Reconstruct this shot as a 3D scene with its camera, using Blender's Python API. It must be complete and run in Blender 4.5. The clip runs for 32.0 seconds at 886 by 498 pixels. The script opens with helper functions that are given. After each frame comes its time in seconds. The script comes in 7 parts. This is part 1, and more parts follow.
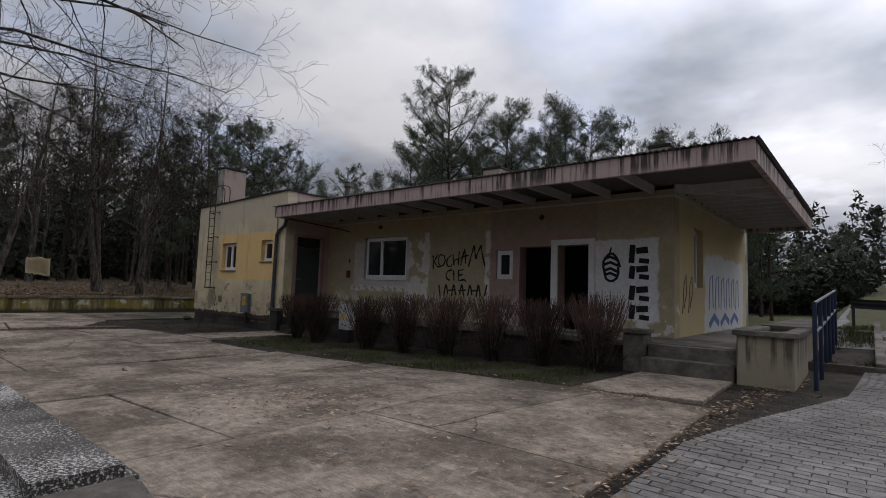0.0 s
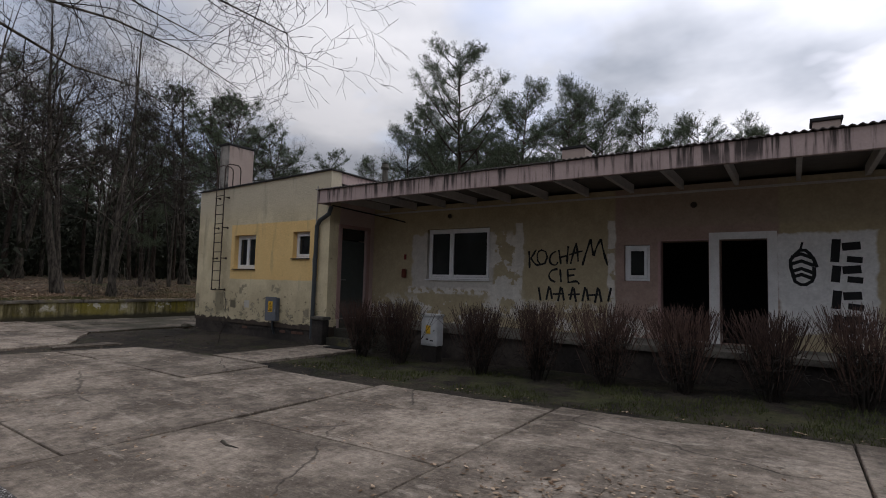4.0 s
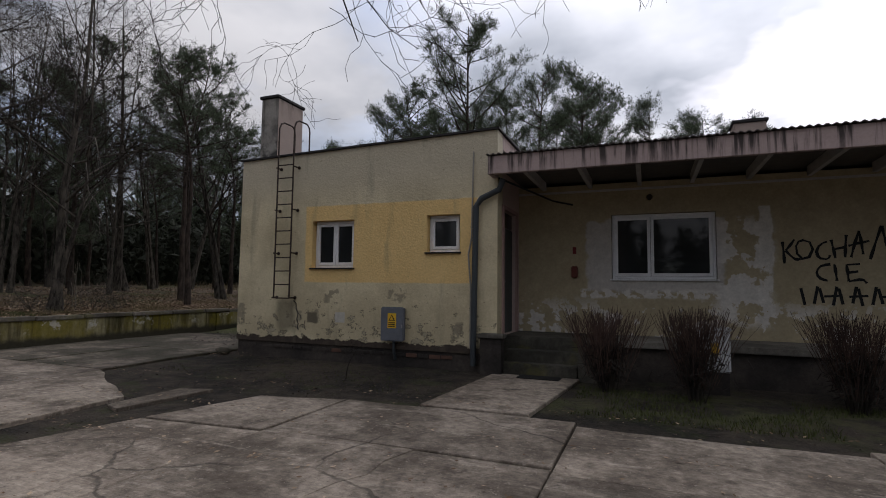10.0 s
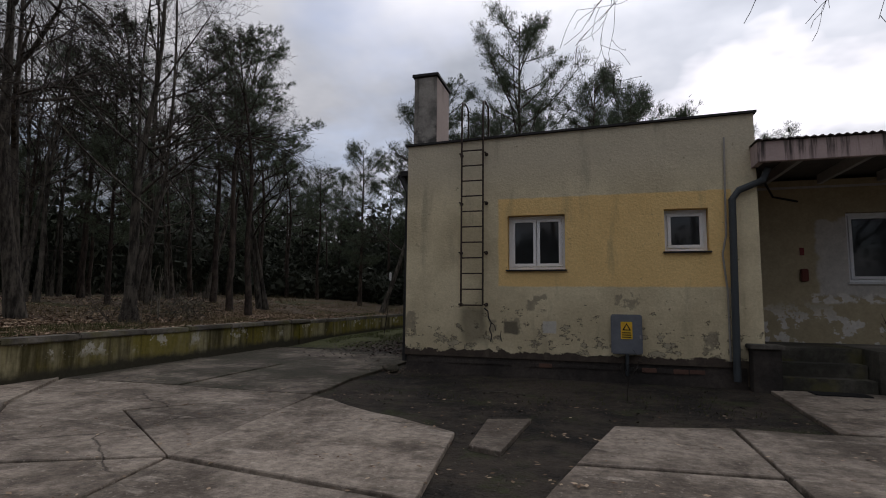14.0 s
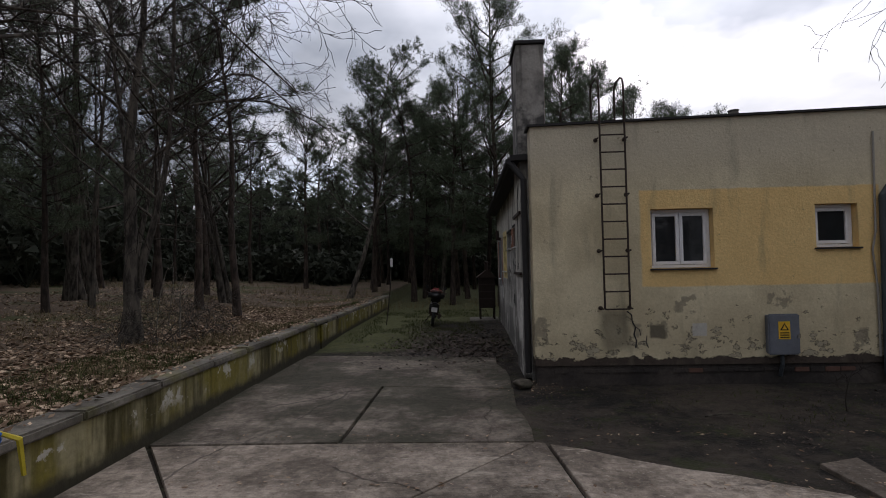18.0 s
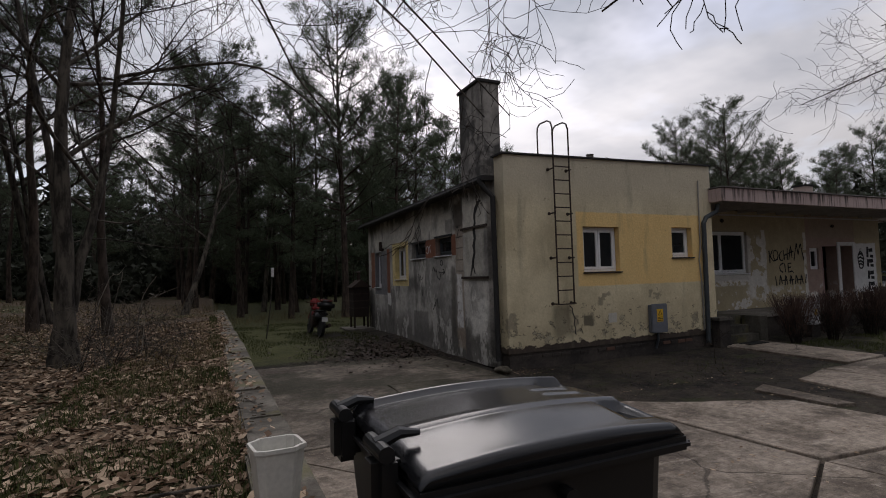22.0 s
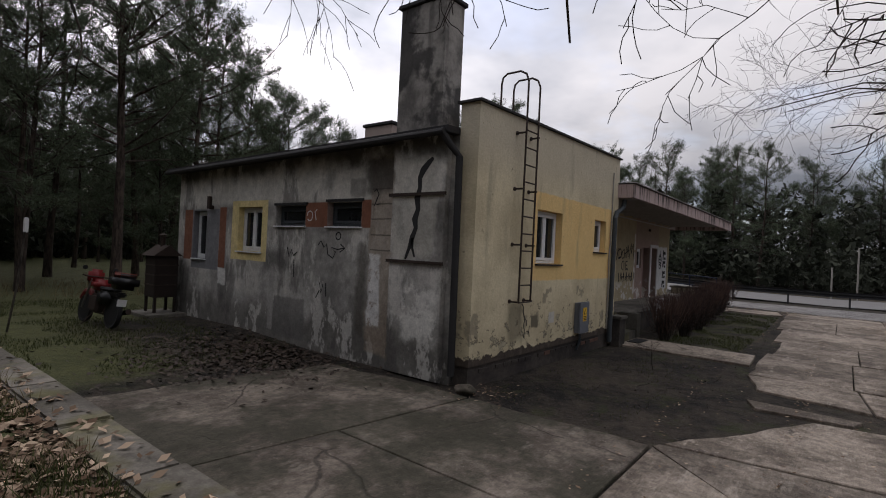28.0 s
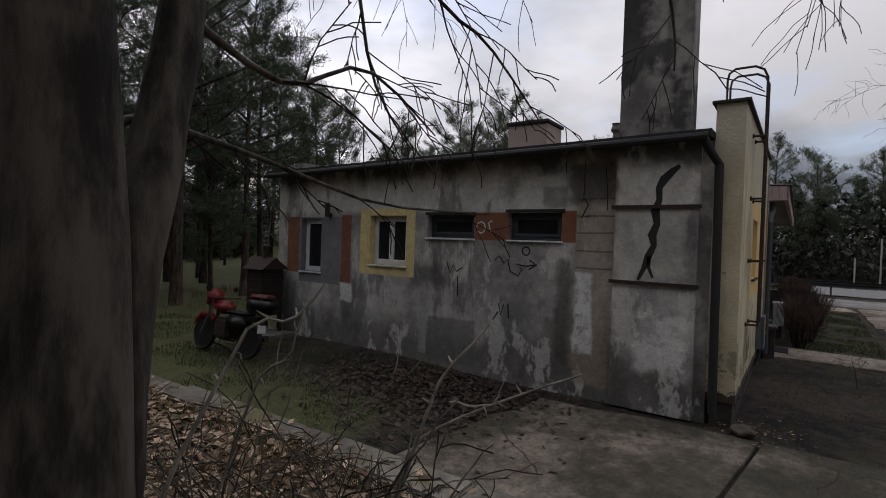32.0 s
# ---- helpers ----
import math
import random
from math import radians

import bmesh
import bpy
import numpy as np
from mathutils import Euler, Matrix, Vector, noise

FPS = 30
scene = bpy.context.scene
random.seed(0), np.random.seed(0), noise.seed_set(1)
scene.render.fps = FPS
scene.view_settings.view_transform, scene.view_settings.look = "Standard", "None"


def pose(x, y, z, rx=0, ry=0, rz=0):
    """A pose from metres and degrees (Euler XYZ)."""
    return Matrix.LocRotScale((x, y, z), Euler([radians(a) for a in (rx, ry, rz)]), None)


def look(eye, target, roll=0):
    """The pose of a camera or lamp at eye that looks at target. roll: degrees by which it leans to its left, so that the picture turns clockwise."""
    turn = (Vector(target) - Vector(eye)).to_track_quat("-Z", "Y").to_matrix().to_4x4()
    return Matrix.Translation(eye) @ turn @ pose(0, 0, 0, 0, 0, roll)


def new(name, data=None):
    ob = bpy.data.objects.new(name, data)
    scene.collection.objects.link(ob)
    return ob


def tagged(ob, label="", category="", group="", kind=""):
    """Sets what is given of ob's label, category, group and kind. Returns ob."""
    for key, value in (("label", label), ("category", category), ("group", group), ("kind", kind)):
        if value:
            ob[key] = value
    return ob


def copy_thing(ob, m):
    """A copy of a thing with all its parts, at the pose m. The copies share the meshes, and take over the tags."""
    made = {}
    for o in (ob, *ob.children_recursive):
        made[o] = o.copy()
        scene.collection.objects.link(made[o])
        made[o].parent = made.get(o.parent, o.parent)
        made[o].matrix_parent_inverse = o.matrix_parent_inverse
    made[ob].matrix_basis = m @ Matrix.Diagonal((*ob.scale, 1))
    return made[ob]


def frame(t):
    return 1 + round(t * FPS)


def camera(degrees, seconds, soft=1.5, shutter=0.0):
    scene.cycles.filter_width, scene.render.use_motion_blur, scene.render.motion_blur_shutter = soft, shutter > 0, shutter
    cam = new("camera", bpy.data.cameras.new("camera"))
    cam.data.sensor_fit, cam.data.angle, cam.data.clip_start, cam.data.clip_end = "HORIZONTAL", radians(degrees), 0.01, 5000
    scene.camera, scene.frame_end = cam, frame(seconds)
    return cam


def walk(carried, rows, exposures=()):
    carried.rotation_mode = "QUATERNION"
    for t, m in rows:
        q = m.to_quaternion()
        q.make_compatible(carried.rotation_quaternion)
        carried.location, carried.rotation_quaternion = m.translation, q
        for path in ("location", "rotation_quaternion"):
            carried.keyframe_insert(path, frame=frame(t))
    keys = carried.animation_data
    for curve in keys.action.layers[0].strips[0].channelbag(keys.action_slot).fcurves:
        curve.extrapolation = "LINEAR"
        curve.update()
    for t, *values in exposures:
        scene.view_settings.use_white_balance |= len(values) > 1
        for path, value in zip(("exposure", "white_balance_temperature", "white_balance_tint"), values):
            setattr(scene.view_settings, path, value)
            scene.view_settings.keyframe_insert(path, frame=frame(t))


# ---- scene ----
cam = camera(82, 32.0, soft=1.0)
PATH = [
    (0, (1.921, -0.453, 1.404), (0.638, 1.072, 1.567), 1.9),
    (0.5, (1.419, -0.594, 1.390), (0.126, 0.925, 1.538), 2.0),
    (1, (0.871, -0.707, 1.388), (-0.421, 0.813, 1.525), 1.7),
    (1.5, (0.257, -0.738, 1.411), (-1.023, 0.794, 1.538), 1.4),
    (2, (-0.366, -0.686, 1.455), (-1.623, 0.865, 1.577), 1.4),
    (2.5, (-0.925, -0.610, 1.517), (-2.147, 0.966, 1.658), 1.6),
    (3, (-1.445, -0.533, 1.568), (-2.631, 1.070, 1.716), 1.7),
    (3.5, (-1.952, -0.480, 1.601), (-3.114, 1.142, 1.742), 1.6),
    (5.5, (-4.111, -0.151, 1.523), (-5.123, 1.570, 1.643), 0.7),
    (6, (-4.688, -0.161, 1.499), (-5.669, 1.578, 1.612), 0.3),
    (6.5, (-5.286, -0.188, 1.486), (-6.247, 1.562, 1.596), 0.3),
    (7, (-5.872, -0.239, 1.482), (-6.803, 1.527, 1.601), 0.4),
    (7.5, (-6.470, -0.351, 1.468), (-7.358, 1.436, 1.594), 0.4),
    (8, (-7.068, -0.437, 1.461), (-7.899, 1.377, 1.600), 0.5),
    (8.5, (-7.670, -0.558, 1.461), (-8.471, 1.269, 1.607), 0.5),
    (9, (-8.292, -0.593, 1.469), (-9.073, 1.242, 1.618), 0.6),
    (9.5, (-8.943, -0.464, 1.480), (-9.707, 1.378, 1.626), 0.9),
    (10, (-9.597, -0.323, 1.496), (-10.343, 1.527, 1.646), 0.7),
    (10.5, (-10.256, -0.248, 1.513), (-10.974, 1.612, 1.667), 0.8),
    (11, (-10.931, -0.304, 1.516), (-11.627, 1.564, 1.677), 0.6),
    (11.5, (-11.568, -0.394, 1.490), (-12.234, 1.484, 1.662), 0.5),
    (12, (-12.188, -0.494, 1.446), (-12.832, 1.389, 1.641), 0.3),
    (12.5, (-12.789, -0.594, 1.378), (-13.405, 1.299, 1.579), 0.2),
    (13, (-13.407, -0.640, 1.326), (-14.004, 1.257, 1.537), 0.2),
    (13.5, (-14.040, -0.631, 1.307), (-14.619, 1.273, 1.515), 0.3),
    (14, (-14.702, -0.579, 1.326), (-15.258, 1.332, 1.523), 0.6),
    (14.5, (-15.392, -0.481, 1.378), (-15.925, 1.438, 1.563), 1.2),
    (16.5, (-17.696, 0.043, 1.790), (-18.048, 2.009, 1.890), 0.0),
    (17, (-18.156, 0.119, 1.878), (-18.412, 2.100, 1.970), -0.5),
    (17.5, (-18.655, 0.129, 1.960), (-18.827, 2.120, 2.052), -1.0),
    (18, (-19.184, 0.021, 1.993), (-19.275, 2.018, 2.058), -1.2),
    (18.5, (-19.721, -0.084, 2.012), (-19.743, 1.916, 2.064), -1.4),
    (19, (-20.310, -0.220, 2.038), (-20.278, 1.779, 2.099), -2.2),
    (19.5, (-20.925, -0.345, 2.063), (-20.852, 1.652, 2.138), -2.8),
    (20, (-21.556, -0.437, 2.074), (-21.451, 1.558, 2.167), -3.2),
    (20.5, (-22.181, -0.533, 2.025), (-21.992, 1.455, 2.140), -3.4),
    (21, (-22.719, -0.507, 1.950), (-22.340, 1.453, 2.078), -3.7),
    (21.5, (-23.139, -0.330, 1.905), (-22.531, 1.571, 2.035), -2.7),
    (22, (-23.408, -0.075, 1.883), (-22.573, 1.740, 1.987), -1.6),
    (22.5, (-23.558, 0.201, 1.883), (-22.528, 1.913, 1.970), -0.4),
    (23, (-23.722, 0.466, 1.894), (-22.603, 2.122, 1.971), 0.3),
    (23.5, (-23.911, 0.729, 1.903), (-22.775, 2.373, 1.972), 0.6),
    (24, (-24.072, 1.019, 1.905), (-22.908, 2.645, 1.957), 0.8),
    (24.5, (-24.248, 1.348, 1.928), (-23.055, 2.953, 1.980), 1.2),
    (26.5, (-24.731, 2.743, 2.001), (-23.360, 4.200, 2.026), 2.7),
    (27, (-24.549, 3.219, 1.987), (-23.102, 4.600, 1.995), 3.0),
    (27.5, (-24.385, 3.694, 1.991), (-22.859, 4.986, 1.993), 2.9),
    (28, (-24.295, 4.213, 2.017), (-22.727, 5.454, 2.025), 2.8),
    (28.5, (-24.316, 4.790, 2.028), (-22.733, 6.013, 2.025), 2.8),
    (29, (-24.477, 5.333, 2.053), (-22.890, 6.550, 2.048), 2.9),
    (29.5, (-24.655, 5.784, 2.095), (-23.062, 6.993, 2.099), 3.1),
    (30, (-24.852, 6.198, 2.122), (-23.250, 7.396, 2.122), 3.3),
    (30.5, (-25.083, 6.572, 2.141), (-23.471, 7.757, 2.136), 3.0),
    (31, (-25.288, 6.982, 2.176), (-23.666, 8.151, 2.167), 2.7),
    (31.5, (-25.502, 7.463, 2.231), (-23.869, 8.617, 2.211), 2.3),
    (32, (-25.765, 7.929, 2.305), (-24.125, 9.074, 2.277), 2.0),
]
walk(cam, [(t, look(eye, target, roll)) for t, eye, target, roll in PATH], [(0, 0.28, 6300, 15), (2, 0.38, 6300, 15), (7, 0.44, 6300, 15), (9, 0.23, 6300, 15), (12, 0.2, 6300, 15), (14, 0.0, 6300, 15), (17, 0.16, 6250, 16), (20, 0.24, 6250, 16), (23, 0.03, 6550, 17), (24.5, 0.16, 6500, 17), (27, 0.40, 6450, 17), (29, 0.44, 6400, 17), (32, 0.34, 6350, 16)])


# ---- world, sun and sky ----
SUN_AZ, SUN_EL = 20.0, 38.0  # degrees from +y towards +x, and above the horizon
world = bpy.data.worlds.new("overcast_sky")
scene.world = world
world.use_nodes = True
wt = world.node_tree


def wnode(kind, operation="", data_type=""):
    n = wt.nodes.new(kind)
    if operation:
        n.operation = operation
    if data_type:
        n.data_type = data_type
    return n


def wmath(op, a, b, c=0.0):
    n = wnode("ShaderNodeMath", operation=op)
    for i, v in enumerate((a, b, c)):
        if hasattr(v, "links"):
            wt.links.new(v, n.inputs[i])
        else:
            n.inputs[i].default_value = v
    return n.outputs[0]


sky = wnode("ShaderNodeTexSky")
sky.sky_type, sky.sun_disc = "NISHITA", False
sky.sun_elevation, sky.sun_rotation = radians(SUN_EL), radians(SUN_AZ)
sky.dust_density = 2.0
coord = wnode("ShaderNodeTexCoord")
split = wnode("ShaderNodeSeparateXYZ")
wt.links.new(coord.outputs["Generated"], split.inputs[0])
up = wmath("MAXIMUM", split.outputs[2], 0.03)
flat = wnode("ShaderNodeCombineXYZ")
wt.links.new(wmath("DIVIDE", split.outputs[0], wmath("ADD", up, 0.18)), flat.inputs[0])
wt.links.new(wmath("DIVIDE", split.outputs[1], wmath("ADD", up, 0.18)), flat.inputs[1])


def wnoise(scale, detail, rough, offset):
    m = wnode("ShaderNodeMapping")
    m.inputs["Location"].default_value = offset
    wt.links.new(flat.outputs[0], m.inputs[0])
    n = wnode("ShaderNodeTexNoise")
    wt.links.new(m.outputs[0], n.inputs["Vector"])
    n.inputs["Scale"].default_value, n.inputs["Detail"].default_value, n.inputs["Roughness"].default_value = scale, detail, rough
    return n.outputs["Fac"]


def wramp(fac, stops):
    n = wnode("ShaderNodeValToRGB")
    wt.links.new(fac, n.inputs[0])
    while len(n.color_ramp.elements) < len(stops):
        n.color_ramp.elements.new(0.5)
    for e, (p, c) in zip(n.color_ramp.elements, stops):
        e.position, e.color = p, (*c, 1)
    return n.outputs[0]


cover = wramp(wnoise(1.1, 5, 0.55, (3.1, 0.4, 0)), [(0.32, (0.50, 0.50, 0.50)), (0.50, (1, 1, 1))])
cloud = wramp(wnoise(0.62, 6, 0.52, (0.3, 5.2, 0)), [(0.36, (2.5, 2.75, 3.1)), (0.46, (4.6, 4.8, 5.1)), (0.58, (7.4, 7.4, 7.4))])
# the veil of cloud is brightest round the hidden sun, and dims towards the horizon
toward = wnode("ShaderNodeVectorMath", operation="DOT_PRODUCT")
wt.links.new(coord.outputs["Generated"], toward.inputs[0])
az, el = radians(SUN_AZ), radians(SUN_EL)
toward.inputs[1].default_value = (math.sin(az) * math.cos(el), math.cos(az) * math.cos(el), math.sin(el))
near_sun = wmath("POWER", wmath("MAXIMUM", toward.outputs["Value"], 0.0), 4.0)
glow = wmath("MULTIPLY_ADD", near_sun, 0.66, wmath("MULTIPLY_ADD", up, 0.65, 0.22))
scaled = wnode("ShaderNodeVectorMath", operation="SCALE")
wt.links.new(cloud, scaled.inputs[0])
wt.links.new(glow, scaled.inputs["Scale"])
blend = wnode("ShaderNodeMix", data_type="RGBA")
wt.links.new(cover, blend.inputs[0])
wt.links.new(sky.outputs[0], blend.inputs[6])
wt.links.new(scaled.outputs[0], blend.inputs[7])
wt.links.new(blend.outputs[2], wt.nodes["Background"].inputs[0])
wt.nodes["Background"].inputs[1].default_value = 0.15

sun = new("sun", bpy.data.lights.new("sun", "SUN"))
sun.data.energy, sun.data.angle, sun.data.color = 0.5, radians(25), (1, 0.96, 0.9)
sun.matrix_world = look((40 * math.sin(az), 40 * math.cos(az), 40 * math.tan(el)), (0, 0, 0))

R = random.Random(7)


# ---- materials ----
class Mat:
    """A procedural material, worked out in world metres."""

    def __init__(self, name, rough=0.9, metal=0.0, spec=0.3):
        self.m = bpy.data.materials.new(name)
        self.m.use_nodes = True
        self.t = self.m.node_tree
        self.b = self.t.nodes["Principled BSDF"]
        self.b.inputs["Roughness"].default_value = rough
        self.b.inputs["Metallic"].default_value = metal
        self.b.inputs["Specular IOR Level"].default_value = spec
        self.p = self.t.nodes.new("ShaderNodeNewGeometry").outputs["Position"]
        s = self.t.nodes.new("ShaderNodeSeparateXYZ")
        self.t.links.new(self.p, s.inputs[0])
        self.x, self.y, self.z = s.outputs

    def put(self, socket, v):
        if hasattr(v, "links"):
            self.t.links.new(v, socket)
        else:
            socket.default_value = (*v, 1) if isinstance(v, tuple) and len(v) == 3 and socket.type == "RGBA" else v

    def noise(self, scale, detail=4, rough=0.6, squash=(1, 1, 1), shift=0.0):
        m = self.t.nodes.new("ShaderNodeMapping")
        self.t.links.new(self.p, m.inputs[0])
        m.inputs["Scale"].default_value = squash
        m.inputs["Location"].default_value = (shift, shift * 0.7, shift * 1.3)
        n = self.t.nodes.new("ShaderNodeTexNoise")
        self.t.links.new(m.outputs[0], n.inputs["Vector"])
        n.inputs["Scale"].default_value, n.inputs["Detail"].default_value, n.inputs["Roughness"].default_value = scale, detail, rough
        return n.outputs["Fac"]

    def cells(self, scale, feature="F1"):
        n = self.t.nodes.new("ShaderNodeTexVoronoi")
        n.feature = feature
        self.t.links.new(self.p, n.inputs["Vector"])
        n.inputs["Scale"].default_value = scale
        return n.outputs["Distance"]

    def math(self, op, a, b=0.0, c=0.0):
        n = self.t.nodes.new("ShaderNodeMath")
        n.operation = op
        for i, v in enumerate((a, b, c)):
            self.put(n.inputs[i], v)
        return n.outputs[0]

    def step(self, v, lo, hi):
        n = self.t.nodes.new("ShaderNodeMapRange")
        n.interpolation_type = "SMOOTHSTEP"
        self.put(n.inputs[0], v)
        n.inputs[1].default_value, n.inputs[2].default_value = lo, hi
        return n.outputs[0]

    def rect(self, u, u0, u1, z0, z1, soft=0.012, wobble=0.0):
        uu, zz = u, self.z
        if wobble:
            uu = self.math("MULTIPLY_ADD", self.noise(2.5, 3), wobble, self.math("SUBTRACT", u, wobble * 0.5))
            zz = self.math("MULTIPLY_ADD", self.noise(3.1, 3, shift=9), wobble, self.math("SUBTRACT", self.z, wobble * 0.5))
        return self.math("MULTIPLY", self.band(uu, u0, u1, soft), self.band(zz, z0, z1, soft))

    def band(self, v, lo, hi, soft):
        return self.math("MULTIPLY", self.step(v, lo - soft, lo + soft), self.math("SUBTRACT", 1.0, self.step(v, hi - soft, hi + soft)))

    def mix(self, fac, a, b):
        n = self.t.nodes.new("ShaderNodeMix")
        n.data_type = "RGBA"
        self.put(n.inputs[0], fac)
        self.put(n.inputs[6], a)
        self.put(n.inputs[7], b)
        return n.outputs[2]

    def scale(self, col, fac):
        n = self.t.nodes.new("ShaderNodeVectorMath")
        n.operation = "SCALE"
        self.put(n.inputs[0], col)
        self.put(n.inputs["Scale"], fac)
        return n.outputs[0]

    def random(self):
        return self.t.nodes.new("ShaderNodeObjectInfo").outputs["Random"]

    def island(self):
        return self.t.nodes.new("ShaderNodeNewGeometry").outputs["Random Per Island"]

    def vary(self, v, lo, hi):
        return self.math("MULTIPLY_ADD", v, hi - lo, lo)

    def color(self, v):
        self.put(self.b.inputs["Base Color"], v)
        return self

    def rough(self, v):
        self.put(self.b.inputs["Roughness"], v)
        return self

    def bump(self, h, strength=0.4, dist=0.01):
        n = self.t.nodes.new("ShaderNodeBump")
        n.inputs["Strength"].default_value, n.inputs["Distance"].default_value = strength, dist
        self.put(n.inputs["Height"], h)
        self.t.links.new(n.outputs[0], self.b.inputs["Normal"])
        return self


def plain(name, col, rough=0.8, metal=0.0, lo=0.75, hi=1.2, scale=6.0, bump=0.15, spec=0.3):
    a = Mat(name, rough, metal, spec)
    a.color(a.scale(a.mix(0.0, col, col), a.vary(a.math("ADD", a.math("MULTIPLY", a.noise(scale, 5), 0.6), a.math("MULTIPLY", a.noise(scale * 7, 4, shift=4), 0.4)), lo - 0.25, hi + 0.25)))
    a.bump(a.noise(scale * 6, 4, shift=2), bump, 0.004)
    return a.m


def concrete(name, col, dark, rnd=True, moss=0.0):
    a = Mat(name, 0.92)
    big, fine = a.noise(0.9, 5, 0.65), a.noise(14, 5, 0.7, shift=5)
    c = a.mix(a.step(big, 0.36, 0.66), dark, col)
    c = a.scale(c, a.vary(fine, 0.35, 1.65))
    c = a.scale(c, a.vary(a.noise(70, 3, 0.7, shift=8), 0.6, 1.4))
    c = a.mix(a.math("MULTIPLY", a.step(a.noise(3.2, 5, 0.7, shift=12), 0.56, 0.7), 0.5), c, tuple(v * 0.45 for v in dark))
    c = a.mix(a.math("MULTIPLY", a.step(a.noise(5, 6, 0.7, (1, 0.25, 1), shift=21), 0.6, 0.72), 0.35), c, tuple(min(1, v * 1.35) for v in col))
    if rnd:
        c = a.scale(c, a.vary(a.random(), 0.86, 1.14))
    if moss:
        c = a.mix(a.math("MULTIPLY", a.step(a.noise(1.6, 4, shift=31), 0.5, 0.66), moss), c, (0.13, 0.12, 0.03))
    a.color(c)
    a.bump(a.math("ADD", fine, a.math("MULTIPLY", a.noise(45, 3), 0.6)), 0.55, 0.008)
    return a.m


def slab_concrete(name, moss):
    """Broom-finished concrete, patchy, with hairline cracks, pitting and pale scuffs."""
    a = Mat(name, 0.93)
    c = a.mix(a.step(a.noise(0.75, 6, 0.7), 0.40, 0.62), (0.112, 0.090, 0.070), (0.285, 0.237, 0.190))
    c = a.mix(a.math("MULTIPLY", a.step(a.noise(2.1, 6, 0.72, shift=12), 0.54, 0.68), 0.6), c, (0.075, 0.058, 0.044))
    c = a.mix(a.math("MULTIPLY", a.step(a.noise(2.6, 6, 0.72, (0.5, 1.6, 1), shift=21), 0.56, 0.66), 0.6), c, (0.36, 0.31, 0.255))
    grain = a.noise(11, 6, 0.75, shift=5)
    c = a.scale(c, a.vary(grain, -0.15, 2.15))
    c = a.mix(a.math("MULTIPLY", a.step(a.noise(22, 4, 0.7, shift=27), 0.60, 0.68), 0.5), c, (0.42, 0.365, 0.305))
    broom = a.noise(26, 3, 0.6, (0.25, 2.2, 1), shift=3)
    c = a.scale(c, a.vary(broom, 0.65, 1.35))
    pits = a.step(a.noise(55, 3, 0.7, shift=8), 0.62, 0.70)
    c = a.mix(a.math("MULTIPLY", pits, 0.6), c, (0.05, 0.043, 0.037))
    n = a.t.nodes.new("ShaderNodeTexVoronoi")
    n.feature = "DISTANCE_TO_EDGE"
    w = a.t.nodes.new("ShaderNodeVectorMath")
    w.operation = "MULTIPLY_ADD"
    nn = a.t.nodes.new("ShaderNodeTexNoise")
    nn.inputs["Scale"].default_value, nn.inputs["Detail"].default_value = 1.6, 6
    a.t.links.new(a.p, nn.inputs["Vector"])
    a.t.links.new(nn.outputs["Color"], w.inputs[0])
    w.inputs[1].default_value = (0.45, 0.45, 0.0)
    a.t.links.new(a.p, w.inputs[2])
    a.t.links.new(w.outputs[0], n.inputs["Vector"])
    n.inputs["Scale"].default_value = 0.33
    line = a.math("SUBTRACT", 1.0, a.step(n.outputs["Distance"], 0.001, 0.006))
    line = a.math("MULTIPLY", line, a.step(a.noise(0.6, 3, shift=44), 0.47, 0.56))
    c = a.mix(a.math("MULTIPLY", line, 0.65), c, (0.04, 0.034, 0.028))
    if moss:
        c = a.mix(a.math("MULTIPLY", a.step(a.noise(0.9, 5, 0.66, shift=91), 0.40, 0.58), moss), c, a.mix(a.noise(8, 5, 0.7), (0.022, 0.024, 0.012), (0.075, 0.072, 0.045)))
    c = a.scale(c, a.vary(a.random(), 0.84, 1.16) if not moss else a.vary(a.random(), 0.58, 0.74))
    a.color(c)
    h = a.math("ADD", a.math("ADD", grain, a.math("MULTIPLY", broom, 0.4)), a.math("MULTIPLY", a.math("ADD", line, pits), -0.7))
    a.bump(h, 1.0, 0.014)
    return a.m


SLAB = slab_concrete("weathered_concrete", 0.0)
MOSSY = slab_concrete("mossy_concrete", 0.75)
PAVER = concrete("grey_pavers", (0.205, 0.195, 0.185), (0.13, 0.122, 0.115))
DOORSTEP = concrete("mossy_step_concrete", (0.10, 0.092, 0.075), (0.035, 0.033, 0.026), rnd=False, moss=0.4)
STEP = concrete("step_concrete", (0.19, 0.175, 0.15), (0.075, 0.068, 0.058), rnd=False)
PLINTH = concrete("dark_plinth", (0.065, 0.054, 0.046), (0.025, 0.022, 0.020), rnd=False)


